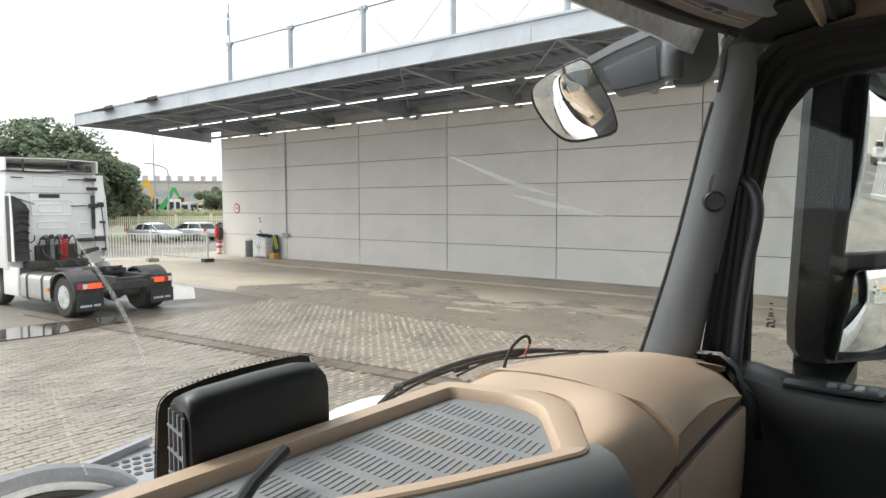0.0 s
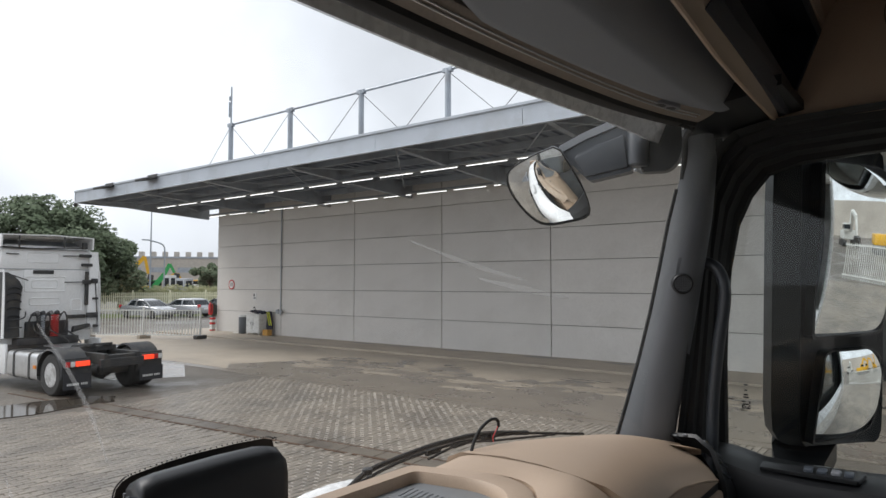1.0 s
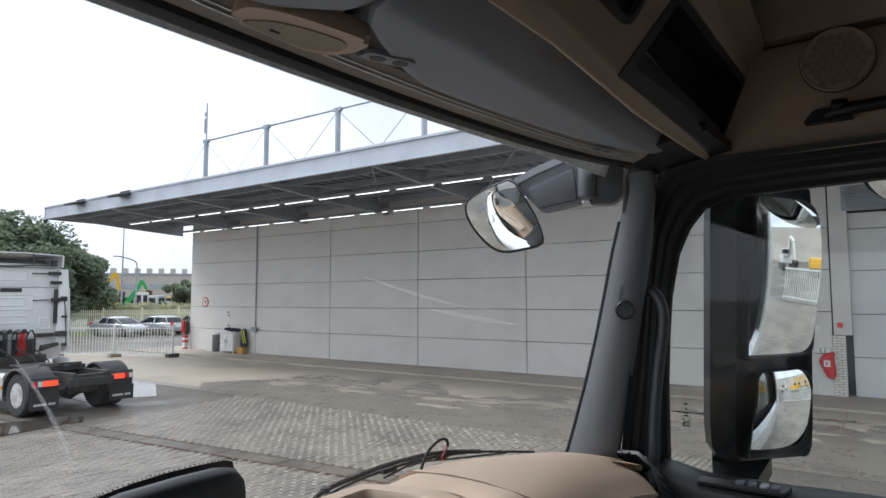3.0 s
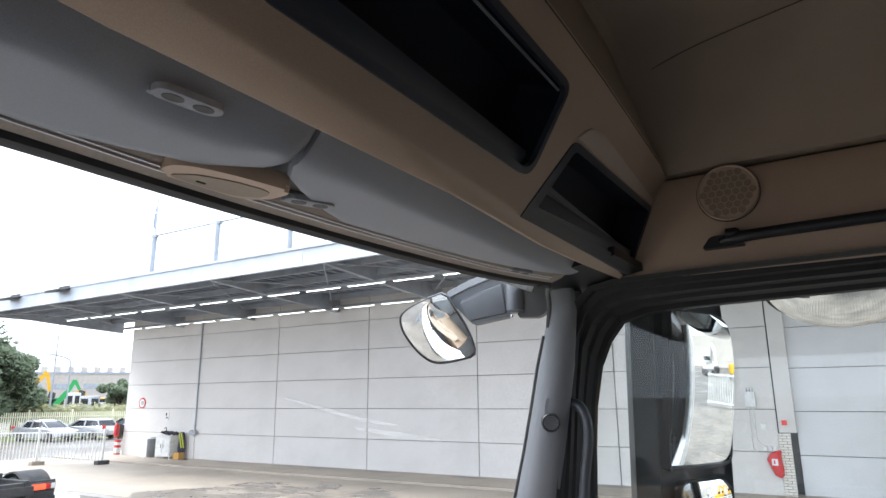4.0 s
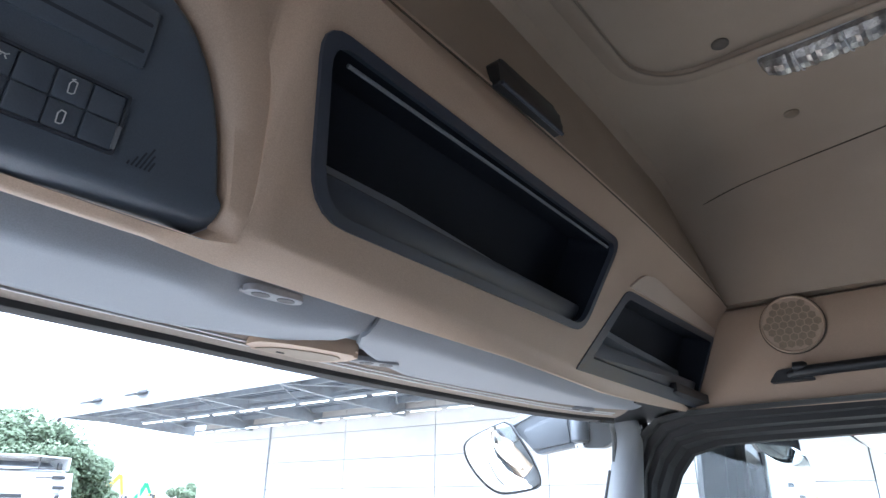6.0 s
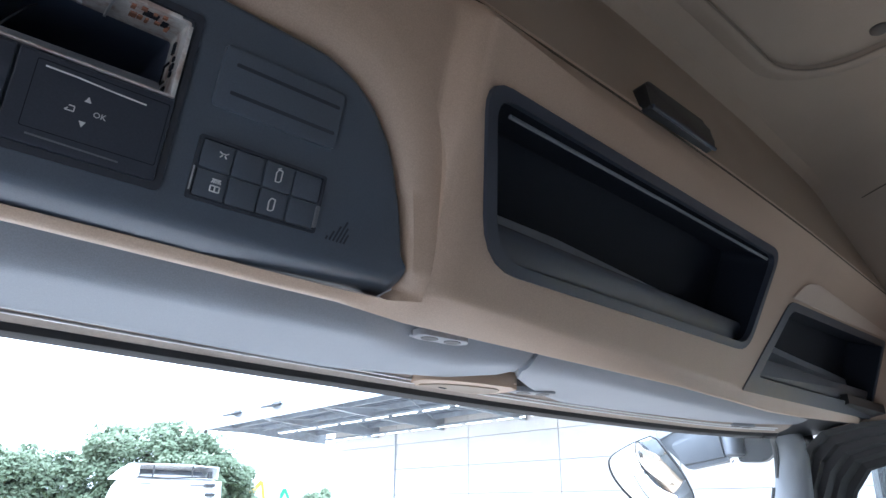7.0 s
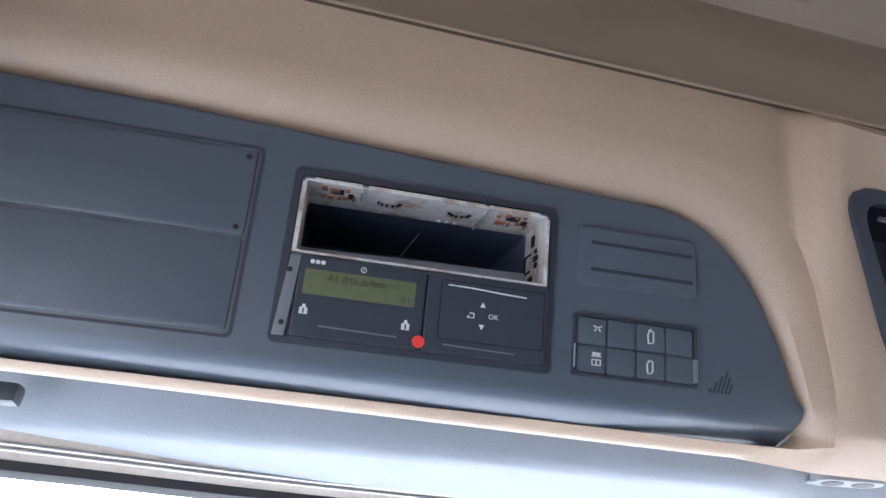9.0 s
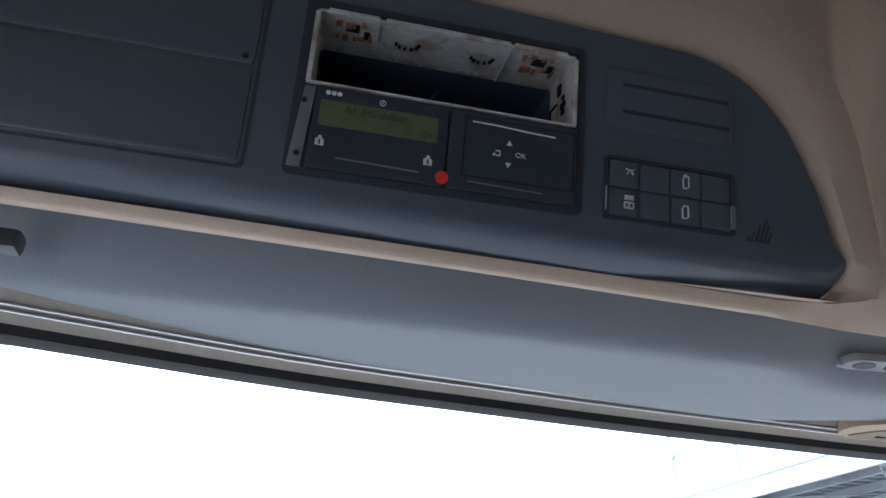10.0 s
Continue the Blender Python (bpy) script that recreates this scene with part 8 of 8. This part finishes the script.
    # coiled air lines
    for x, c in ((-0.42, CHASSIS), (-0.32, STEEL), (-0.06, RED), (0.03, RED)):
        pts = [(x + 0.055 * math.cos(k * 0.9), 2.40 + 0.055 * math.sin(k * 0.9), 1.22 + 0.0085 * k) for k in range(70)]
        part("coiled_line", tube(BM(), pts, 0.013, 5), c, t, "coiled red air line" if c is RED else "coiled black air line", smooth=True)
    part("line_holder", span(BM(), (-0.56, 2.46, 1.78), (0.20, 2.56, 1.84), 0.015), CHASSIS, t, smooth=True)
    for x in (-0.44, -0.30, -0.10, 0.06):
        part("coupling_head", lathe(BM(), [(0.03, -0.05), (0.065, -0.03), (0.065, 0.03), (0.03, 0.06)], pose(x, 2.44, 1.86, 75, 0, 20), 12), HUBGREY if x in (-0.44, -0.10) else CHASSIS, t, "dull metal air coupling", smooth=True)
    for x0, x1 in ((-0.62, -0.46), (0.12, 0.30), (-0.24, -0.14)):
        part("line_arch", tube(BM(), curve_pts([(x0, 2.5, 1.30), (x0 - 0.02, 2.42, 1.66), ((x0 + x1) / 2, 2.38, 1.88), (x1 + 0.02, 2.42, 1.66), (x1, 2.5, 1.30)]), 0.020, 6), CHASSIS, t, "looped air line", smooth=True)
    part("line_bracket", span(BM(), (-0.66, 2.56, 1.10), (0.44, 2.68, 1.64), 0.06), CHASSIS, t)
    part("rear_wall_base", span(BM(), (-0.95, 2.30, 1.02), (0.60, 2.66, 1.22), 0.04), CHASSIS, t)
    for x0, x1 in ((-0.5, -0.3), (0.3, 0.45), (-0.1, 0.15)):
        part("cable", tube(BM(), curve_pts([(x0, 2.5, 1.6), (x0 - 0.05, 2.3, 1.4), (x1, 2.2, 1.2), (x1, 1.9, 1.05)]), 0.02, 6), CHASSIS, t, smooth=True)
    t.matrix_basis = place
    return t


HUBGREY = mat("dull_hub", (0.26, 0.26, 0.255), (0.18, 0.18, 0.175), 0.55, 0.3, scale=6, fine=60, bump=0.1, dirt=(0.09, 0.08, 0.07), dscale=6, damount=0.5)
TYRE = mat("tyre_rubber", (0.028, 0.027, 0.026), (0.045, 0.042, 0.038), 0.75, scale=8, fine=90, bump=0.3, dist=0.004)
RIMGREY = mat("steel_rim", (0.66, 0.66, 0.65), (0.56, 0.56, 0.55), 0.40, 0.35, scale=5, fine=60, bump=0.08, dirt=(0.14, 0.12, 0.10), dscale=6, damount=0.5)
white_truck(pose(6.72, 16.78, 0.0, 0, 0, 5.4))


# ---- parked cars ----
def parked_car(m, paint, label, estate=True):
    c = thing("parked_car", label, "car", group="cars behind the fence")
    L_, W_ = 4.45, 0.88
    back = -1.98 if estate else -1.55
    rows = []
    for y, hw, z1, z0 in ((-2.22, 0.66, 0.80, 0.42), (-2.16, 0.80, 0.94, 0.32), (-1.9, 0.86, 0.97, 0.26), (-1.0, 0.885, 0.96, 0.22), (0.4, 0.885, 0.95, 0.22), (1.1, 0.87, 0.93, 0.22), (1.7, 0.85, 0.84, 0.24), (2.08, 0.78, 0.72, 0.30), (2.22, 0.60, 0.62, 0.40)):
        rows.append([(x, y, z) for x, z in roundpoly([(-hw, z0), (hw, z0), (hw * 0.96, z1), (-hw * 0.96, z1)], [0.06, 0.06, 0.12, 0.12], 3)])
    part("body", loft(BM(), rows, closed=True, caps=True), paint, c, smooth=True)
    rows = [[(x, y, z) for x, y in roundpoly([(-hw, y0), (hw, y0), (hw * 0.94, y1), (-hw * 0.94, y1)], 0.14, 4)] for z, hw, y0, y1 in ((0.90, 0.80, back + 0.12, 1.12), (1.20, 0.71, back + 0.30, 0.66), (1.40, 0.62, back + 0.52, 0.22))]
    part("greenhouse", loft(BM(), rows, closed=True, caps=True), CARGLASS, c, "dark windows", smooth=True)
    rows = [[(x, y, z) for x, y in roundpoly([(-hw, y0), (hw, y0), (hw, y1), (-hw, y1)], 0.14, 4)] for z, hw, y0, y1 in ((1.34, 0.66, back + 0.44, 0.36), (1.42, 0.63, back + 0.52, 0.20), (1.475, 0.50, back + 0.72, -0.05))]
    part("roof", loft(BM(), rows, closed=True, caps=True), paint, c, smooth=True)
    for s in (-1, 1):
        for (y0, y1) in ((back + 0.16, back + 0.50), (1.08, 0.30), (-0.45, -0.42)):
            part("roof_pillar", bar(BM(), (s * 0.80, y0, 0.92), (s * 0.65, y1, 1.38), 0.07, 0.10), paint, c)
    for s in (-1, 1):
        for y in (-1.35, 1.35):
            w = part("wheel", lathe(BM(), [(0.19, -0.10), (0.29, -0.10), (0.315, -0.06), (0.315, 0.06), (0.29, 0.10), (0.19, 0.10)], pose(s * 0.80, y, 0.315, 0, 90 * s, 0), 22), TYRE, c, smooth=True)
            part("rim", lathe(BM(), [(0.20, 0.10), (0.17, 0.07), (0.03, 0.085)], pose(s * 0.80, y, 0.315, 0, 90 * s, 0), 16), ALU, w, smooth=True)
        part("rear_lamp", span(BM(), (s * 0.70 - 0.13, -2.24, 0.78), (s * 0.70 + 0.13, -2.14, 1.02), 0.03), RED, c, "red rear lamp", smooth=True)
        part("head_lamp", span(BM(), (s * 0.62 - 0.16, 2.08, 0.62), (s * 0.62 + 0.16, 2.2, 0.78), 0.03), CHROME, c, "clear head lamp", smooth=True)
        part("door_mirror", box(BM(), (s * 0.95, 0.75, 1.02), (0.16, 0.10, 0.12), 0.03), paint, c, smooth=True)
    part("number_plate", span(BM(), (-0.26, -2.245, 0.62), (0.26, -2.225, 0.73)), WHITE_INK, c)
    c.matrix_basis = m
    return c


parked_car(pose(23.4, 48.2, 0, 0, 0, -166), CAR_SILVER, "silver parked saloon car with its nose to the yard", False)
parked_car(pose(26.2, 47.8, 0, 0, 0, 13), CAR_SILVER, "silver parked estate car with red rear lamps")
parked_car(pose(29.6, 48.0, 0, 0, 0, 22), CAR_DARK, "dark parked car beside the hall corner", False)

# ---- fences ----
gate = thing("fence", "white steel bar fence panel on concrete feet", "fence", (14, 31, 0))
FA0, FB0 = Vector((11.3, 35.3, 0.0)), Vector((16.05, 28.2, 0.0))
FD = (FB0 - FA0)
for k in range(58):
    p = FA0 + FD * (k / 57)
    thick = k % 19 == 0
    part("post" if thick else "bar", bar(BM(), p + Vector((0, 0, 0.02 if thick else 0.16)), p + Vector((0, 0, 1.52 if thick else 1.38)), 0.08 if thick else 0.032), WHITE_MAIN, gate)
for z in (0.18, 1.36):
    part("rail", bar(BM(), FA0 + Vector((0, 0, z)), FB0 + Vector((0, 0, z)), 0.05), WHITE_MAIN, gate)
for k in (0.0, 0.34, 0.67, 1.0):
    p = FA0 + FD * k
    part("foot", box(BM(), (p.x, p.y, 0.09), (0.55, 0.30, 0.18), 0.03, None), CHASSIS if k == 1.0 else CONCRETE, gate)
far = thing("palisade_fence", "long cream-white palisade fence behind the parked cars", "fence", (25, 58, 0))
PA, PB = Vector((4.0, 66.0, 0.0)), Vector((38.0, 50.5, 0.0))
PD = PB - PA
for k in range(250):
    p = PA + PD * (k / 249)
    part("pale", bar(BM(), p + Vector((0, 0, 0.1)), p + Vector((0, 0, 1.85 if k % 20 else 2.05)), 0.075 if k % 20 else 0.13, 0.03), FENCE_CREAM, far)
for z in (0.45, 1.5):
    part("rail", bar(BM(), PA + Vector((0, 0.05, z)), PB + Vector((0, 0.05, z)), 0.06), FENCE_CREAM, far)


# ---- trees and verge ----
def leaves(bm_v, bm_f, centre, radius, n, size, rng, squash=0.8):
    for _ in range(n):
        d = Vector((rng.gauss(0, 1), rng.gauss(0, 1), rng.gauss(0, 1))).normalized() * radius * (0.45 + 0.55 * rng.random() ** 0.5)
        p = Vector(centre) + Vector((d.x, d.y, d.z * squash))
        a = Vector((rng.gauss(0, 1), rng.gauss(0, 1), rng.gauss(0, 0.6))).normalized()
        b = a.orthogonal().normalized()
        s = size * rng.uniform(0.6, 1.3)
        i = len(bm_v)
        bm_v += [p - a * s, p + b * s * 0.55, p + a * s, p - b * s * 0.55]
        bm_f.append((i, i + 1, i + 2, i + 3))


def tree(x, y, h, spread, seed, label):
    rng = random.Random(seed)
    t = thing("tree", label, "tree", (x, y, 0), "trees behind the yard")
    bm = BM()
    tube(bm, [(x, y, -0.1), (x + 0.1, y, h * 0.2), (x - 0.05, y + 0.1, h * 0.45), (x, y, h * 0.8)], [0.32, 0.26, 0.18, 0.05], 8)
    limbs = []
    for k in range(9):
        a, z = rng.uniform(0, 6.28), h * rng.uniform(0.22, 0.65)
        e = (x + spread * 0.7 * math.cos(a), y + spread * 0.7 * math.sin(a), z + h * rng.uniform(0.10, 0.28))
        tube(bm, [(x, y, z), ((x + e[0]) / 2, (y + e[1]) / 2, (z + e[2]) / 2 + 0.2), e], [0.10, 0.07, 0.03], 6)
        limbs.append(e)
    part("trunk", bm, BARK, t, smooth=True)
    v, f = [], []
    clumps = limbs + [(x + rng.uniform(-1, 1) * spread * 0.8, y + rng.uniform(-1, 1) * spread * 0.8, h * rng.uniform(0.25, 0.80)) for _ in range(24)] + [(x + rng.uniform(-0.4, 0.4) * spread, y + rng.uniform(-0.4, 0.4) * spread, h * rng.uniform(0.72, 0.93)) for _ in range(9)]
    for c in clumps:
        r = spread * rng.uniform(0.20, 0.36)
        leaves(v, f, c, r, 230, 0.20, rng)
    me = bpy.data.meshes.new("crown")
    me.from_pydata([tuple(p) for p in v], [], f)
    me.materials.append(LEAF)
    ob = new("crown", me)
    ob.parent, ob.matrix_parent_inverse = t, t.matrix_basis.inverted()
    tagged(ob, kind="stuff")
    return t


def at(az, dist):
    return (-0.42 + dist * math.sin(radians(az)), dist * math.cos(radians(az)))


for k, (az, dist, h, sp) in enumerate(((22.6, 62, 7.6, 3.2), (20.3, 60, 9.3, 3.8), (17.6, 62, 10.4, 4.4), (14.6, 61, 9.2, 4.0), (11.0, 64, 7.4, 3.4), (8.0, 62, 7.6, 3.6), (4.5, 64, 7.3, 3.6), (0.5, 62, 6.8, 3.4), (-4, 64, 7.6, 3.8), (24.2, 66, 4.6, 1.8))):
    tree(*at(az, dist), h, sp, 50 + k, "leafy dark green broadleaf tree behind the fence")
for az, dist, h, sp in ((31.0, 86, 5.2, 2.2),):
    tree(*at(az, dist), h, sp, 77, "small round green bush tree by the far yard")
rng = random.Random(8)
v, f = [], []
for k in range(1300):
    q = rng.random()
    p = PA + PD * (q * 1.1 - 0.05) + Vector((rng.uniform(0.4, 4.0) * 0.4, rng.uniform(0.6, 5.0), 0))
    leaves(v, f, (p.x, p.y + 2.0, 1.25 + 0.75 * rng.random()), 0.6, 18, 0.15, rng, 1.0)
me = bpy.data.meshes.new("verge")
me.from_pydata([tuple(p) for p in v], [], f)
me.materials.append(BUSH_LEAF)
tagged(new("verge_grass", me), "rough pale green grass verge behind the palisade", "grass", kind="stuff")

# ---- far yard: poles, machines, factory ----
px, py = at(26.35, 72)
pole = thing("flag_pole", "tall thin grey pole by the far yard", "pole", (px, py, 0))
part("shaft", tube(BM(), [(px, py, 0), (px, py, 6), (px, py, 11.2)], [0.10, 0.08, 0.05], 8), STEEL, pole, smooth=True)
px, py = at(27.4, 70)
lp = thing("street_lamp", "grey curved street lamp by the far road", "street lamp", (px, py, 0))
part("pole", tube(BM(), curve_pts([(px, py, 0), (px, py, 4.0), (px, py, 6.0), (px - 0.3, py + 0.1, 6.6), (px - 1.4, py + 0.5, 6.95)]), 0.07, 8), STEEL, lp, smooth=True)
part("head", box(BM(), (px - 1.7, py + 0.6, 6.97), (0.7, 0.25, 0.12), 0.04), STEEL, lp, smooth=True)


def digger(m, paint, label, boom):
    d = thing("excavator", label, "excavator", group="machines in the far yard")
    for s in (-1, 1):
        part("track", prism(BM(), roundpoly([(-1.9, 0), (1.9, 0), (1.9, 0.85), (-1.9, 0.85)], 0.4, 5), -0.3, 0.3, frame_m((0, s * 1.1, 0), (1, 0, 0), (0, 0, 1))), CHASSIS, d, "black crawler track", smooth=True)
    part("house", span(BM(), (-2.0, -1.25, 0.95), (1.0, 1.25, 2.1), 0.15), paint, d, smooth=True)
    cabp = part("cab", span(BM(), (0.0, 0.25, 2.0), (1.5, 1.25, 3.1), 0.12), paint, d, smooth=True)
    part("cab_window", span(BM(), (0.15, 0.2, 2.3), (1.54, 1.29, 2.95), 0.05), CARGLASS, cabp)
    for a, b, w in zip(boom, boom[1:], (0.55, 0.42, 0.3)):
        part("boom", bar(BM(), (a[0], 0, a[1]), (b[0], 0, b[1]), w, w * 1.2), paint, d)
    e = boom[-1]
    part("bucket", prism(BM(), [(e[0], e[1]), (e[0] + 0.7, e[1] - 0.2), (e[0] + 0.6, e[1] - 0.9), (e[0] - 0.2, e[1] - 0.8)], -0.5, 0.5, frame_m((0, 0, 0), (1, 0, 0), (0, 0, 1))), CHASSIS, d)
    d.matrix_basis = m
    return d


def across(az):
    return Matrix.Translation((*at(az, 95), 0)) @ pose(0, 0, 0, 0, 0, -az)


digger(across(25.4), YELLOW, "yellow crawler excavator with a raised boom", [(-0.9, 2.0), (-0.75, 4.3), (0.85, 6.25), (1.35, 3.9)])
digger(across(26.3), GREEN_PAINT, "green crawler excavator with a raised boom", [(0.6, 2.2), (1.8, 3.8), (2.5, 5.3), (3.1, 4.1)])
digger(across(29.3), YELLOW, "yellow crawler excavator further back", [(-0.6, 2.0), (-1.6, 3.9), (-2.3, 3.6), (-2.6, 2.2)])
digger(across(31.6), YELLOW, "yellow machine beside a pale container", [(0.5, 1.8), (1.6, 2.9), (2.6, 2.6), (2.8, 1.4)])
for k, (az, w, h, c) in enumerate(((27.85, 1.5, 3.7, WHITE_MAIN), (28.95, 2.2, 3.3, CAR_SILVER), (30.0, 2.6, 2.5, WHITE_MAIN), (24.6, 1.8, 2.6, WHITE_MAIN))):
    x, y = at(az, 92)
    t = thing("site_cabin", "pale cabin with dark windows standing in the far yard", "cabin", (x, y, 0), "cabins in the far yard")
    M_ = Matrix.Translation((x, y, 0)) @ pose(0, 0, 0, 0, 0, -az)
    part("box", span(BM(), (-w / 2, -1, 0), (w / 2, 1, h), 0.12, M_), c, t, smooth=True)
    for q in (-0.25, 0.25):
        part("window", span(BM(), (w * q - w * 0.17, -1.02, h * 0.62), (w * q + w * 0.17, -0.98, h * 0.90), 0.02, M_), CARGLASS, t)
x0, y0 = at(20.0, 170)
x1, y1 = at(40.0, 165)
u = Vector((x1 - x0, y1 - y0, 0))
MFa = frame_m((x0, y0, 0), u, (0, 0, 1))
fac = thing("factory_building", "long pale factory building with a row of roof vents", "building", (x0, y0, 0))
part("wall", span(BM(), (0, 0, -20), (u.length, 8.6, 0), 0, MFa), FACTORY, fac)
part("roof_band", span(BM(), (-0.2, 8.6, -20), (u.length + 0.2, 9.0, 0.2), 0, MFa), STEEL, fac)
for k in range(int(u.length / 2.6)):
    part("roof_vent", span(BM(), (0.6 + 2.6 * k, 9.0, -3), (1.7 + 2.6 * k, 10.2, -1), 0.05, MFa), FACTORY, fac)
for k in range(int(u.length / 6.0)):
    part("window", span(BM(), (1.0 + 6 * k, 5.2, -0.05), (5.0 + 6 * k, 6.4, 0.06), 0, MFa), STEEL, fac)

# ---- behind the cab: what the mirrors show ----
back = thing("rear_fence", "white steel bar fence behind the truck", "fence", (6, -14, 0))
for k in range(70):
    x = 2.2 + 0.14 * k
    part("bar", bar(BM(), (x, -14 + 0.03 * k, -0.02), (x, -14 + 0.03 * k, 1.9), 0.045), WHITE_MAIN, back)
for z in (0.2, 1.8):
    part("rail", bar(BM(), (2.1, -14.0, z), (12, -11.9, z), 0.06), WHITE_MAIN, back)
trail = thing("rear_chassis", "black truck chassis behind the cab", "truck chassis", (0, -4, 0.8))
part("rails", span(BM(), (-0.45, -6.5, 0.75), (0.45, -1.72, 1.02), 0.02), CHASSIS, trail)
for s in (-1, 1):
    wheel(trail, s * 1.05, -4.6, 0.5, 0.30, s)
    wheel(trail, s * 1.05, 0.35, 0.5, 0.30, s)
for k, (x, y, c) in enumerate(((9, -30, YELLOW), (14, -34, YELLOW), (4, -38, CAR_DARK), (19, -30, YELLOW))):
    digger(pose(x, y, 0, 0, 0, 40 * k), c if c is not CAR_DARK else WHITE_MAIN, "yellow machine parked far behind the truck", [(0.5, 1.8), (2.4, 4.6), (4.4, 3.8), (5.0, 1.6)])
bm = span(BM(), (-60, -75, 0), (90, -70, 9))
solid("building_far", bm, FACTORY, "long plain building far behind the yard", "building", "structure")

# ---- concrete pavers of the yard, the nearest ones as pieces ----
pav = thing("paved_area", "rows of worn concrete pavers with dark joints", "paving", (3, 9, 0))
tagged(pav, kind="structure")
LP, WP = 0.218, 0.108


def paver_shape(l, w, h, b):
    return [(-l / 2, -w / 2, -0.03), (l / 2, -w / 2, -0.03), (l / 2, w / 2, -0.03), (-l / 2, w / 2, -0.03),
            (-l / 2, -w / 2, h - b), (l / 2, -w / 2, h - b), (l / 2, w / 2, h - b), (-l / 2, w / 2, h - b),
            (-l / 2 + b, -w / 2 + b, h), (l / 2 - b, -w / 2 + b, h), (l / 2 - b, w / 2 - b, h), (-l / 2 + b, w / 2 - b, h)]


PF = [(0, 1, 5, 4), (1, 2, 6, 5), (2, 3, 7, 6), (3, 0, 4, 7), (4, 5, 9, 8), (5, 6, 10, 9), (6, 7, 11, 10), (7, 4, 8, 11), (8, 9, 10, 11)]
rng = random.Random(12)
MPv = HALL.to_quaternion().to_matrix().to_4x4() @ pose(0, 0, 0, 0, 0, 90)
near_mesh = []
for k in range(5):
    me = bpy.data.meshes.new("paver")
    me.from_pydata(paver_shape(LP - rng.uniform(0.007, 0.012), WP - rng.uniform(0.007, 0.012), 0.016, 0.008), [], PF)
    me.materials.append(PAVER_ONE)
    near_mesh.append(me)
v, f, count = [], [], 0
for i in range(-16, 72):
    for j in range(-170, 135):
        lx, ly = i * LP + (LP / 2 if j % 2 else 0), j * WP
        p = MPv @ Vector((lx, ly, 0)) + Vector((0.5, 5.0, 0))
        ch = (p.x - 5.70) * 0.990 + (p.y - 14.75) * 0.1377
        if abs(ch) < 0.26 or p.y < -13.0 or (p.y < 2.4 and p.x > 9.0) or p.x < -3.0 or p.y > 14.2 + 0.25 * max(p.x - 6.0, 0) or p.x > 10.42 + 0.0264 * (22.49 - p.y):
            continue
        dz, tx, ty, rz = rng.uniform(-0.006, 0.004) + 0.006 * noise.noise(p * 0.8), rng.uniform(-0.7, 0.7), rng.uniform(-0.7, 0.7), rng.uniform(-1.6, 1.6)
        m = Matrix.Translation((p.x, p.y, dz)) @ MPv.to_3x3().to_4x4() @ pose(0, 0, 0, tx, ty, rz)
        if 1.0 < p.x < 3.0 and 4.6 < p.y < 8.1 and count < 300:
            ob = new("paver", rng.choice(near_mesh))
            ob.matrix_basis = m
            ob.parent, ob.matrix_parent_inverse = pav, pav.matrix_basis.inverted()
            count += 1
        else:
            b = len(v)
            v += [tuple(m @ Vector(q)) for q in paver_shape(LP - rng.uniform(0.007, 0.013), WP - rng.uniform(0.007, 0.012), 0.016, 0.008)]
            f += [tuple(b + q for q in face) for face in PF]
me = bpy.data.meshes.new("pavers")
me.from_pydata(v, [], f)
me.materials.append(PAVER)
ob = new("pavers", me)
ob.parent, ob.matrix_parent_inverse = pav, pav.matrix_basis.inverted()
tagged(ob, kind="stuff")
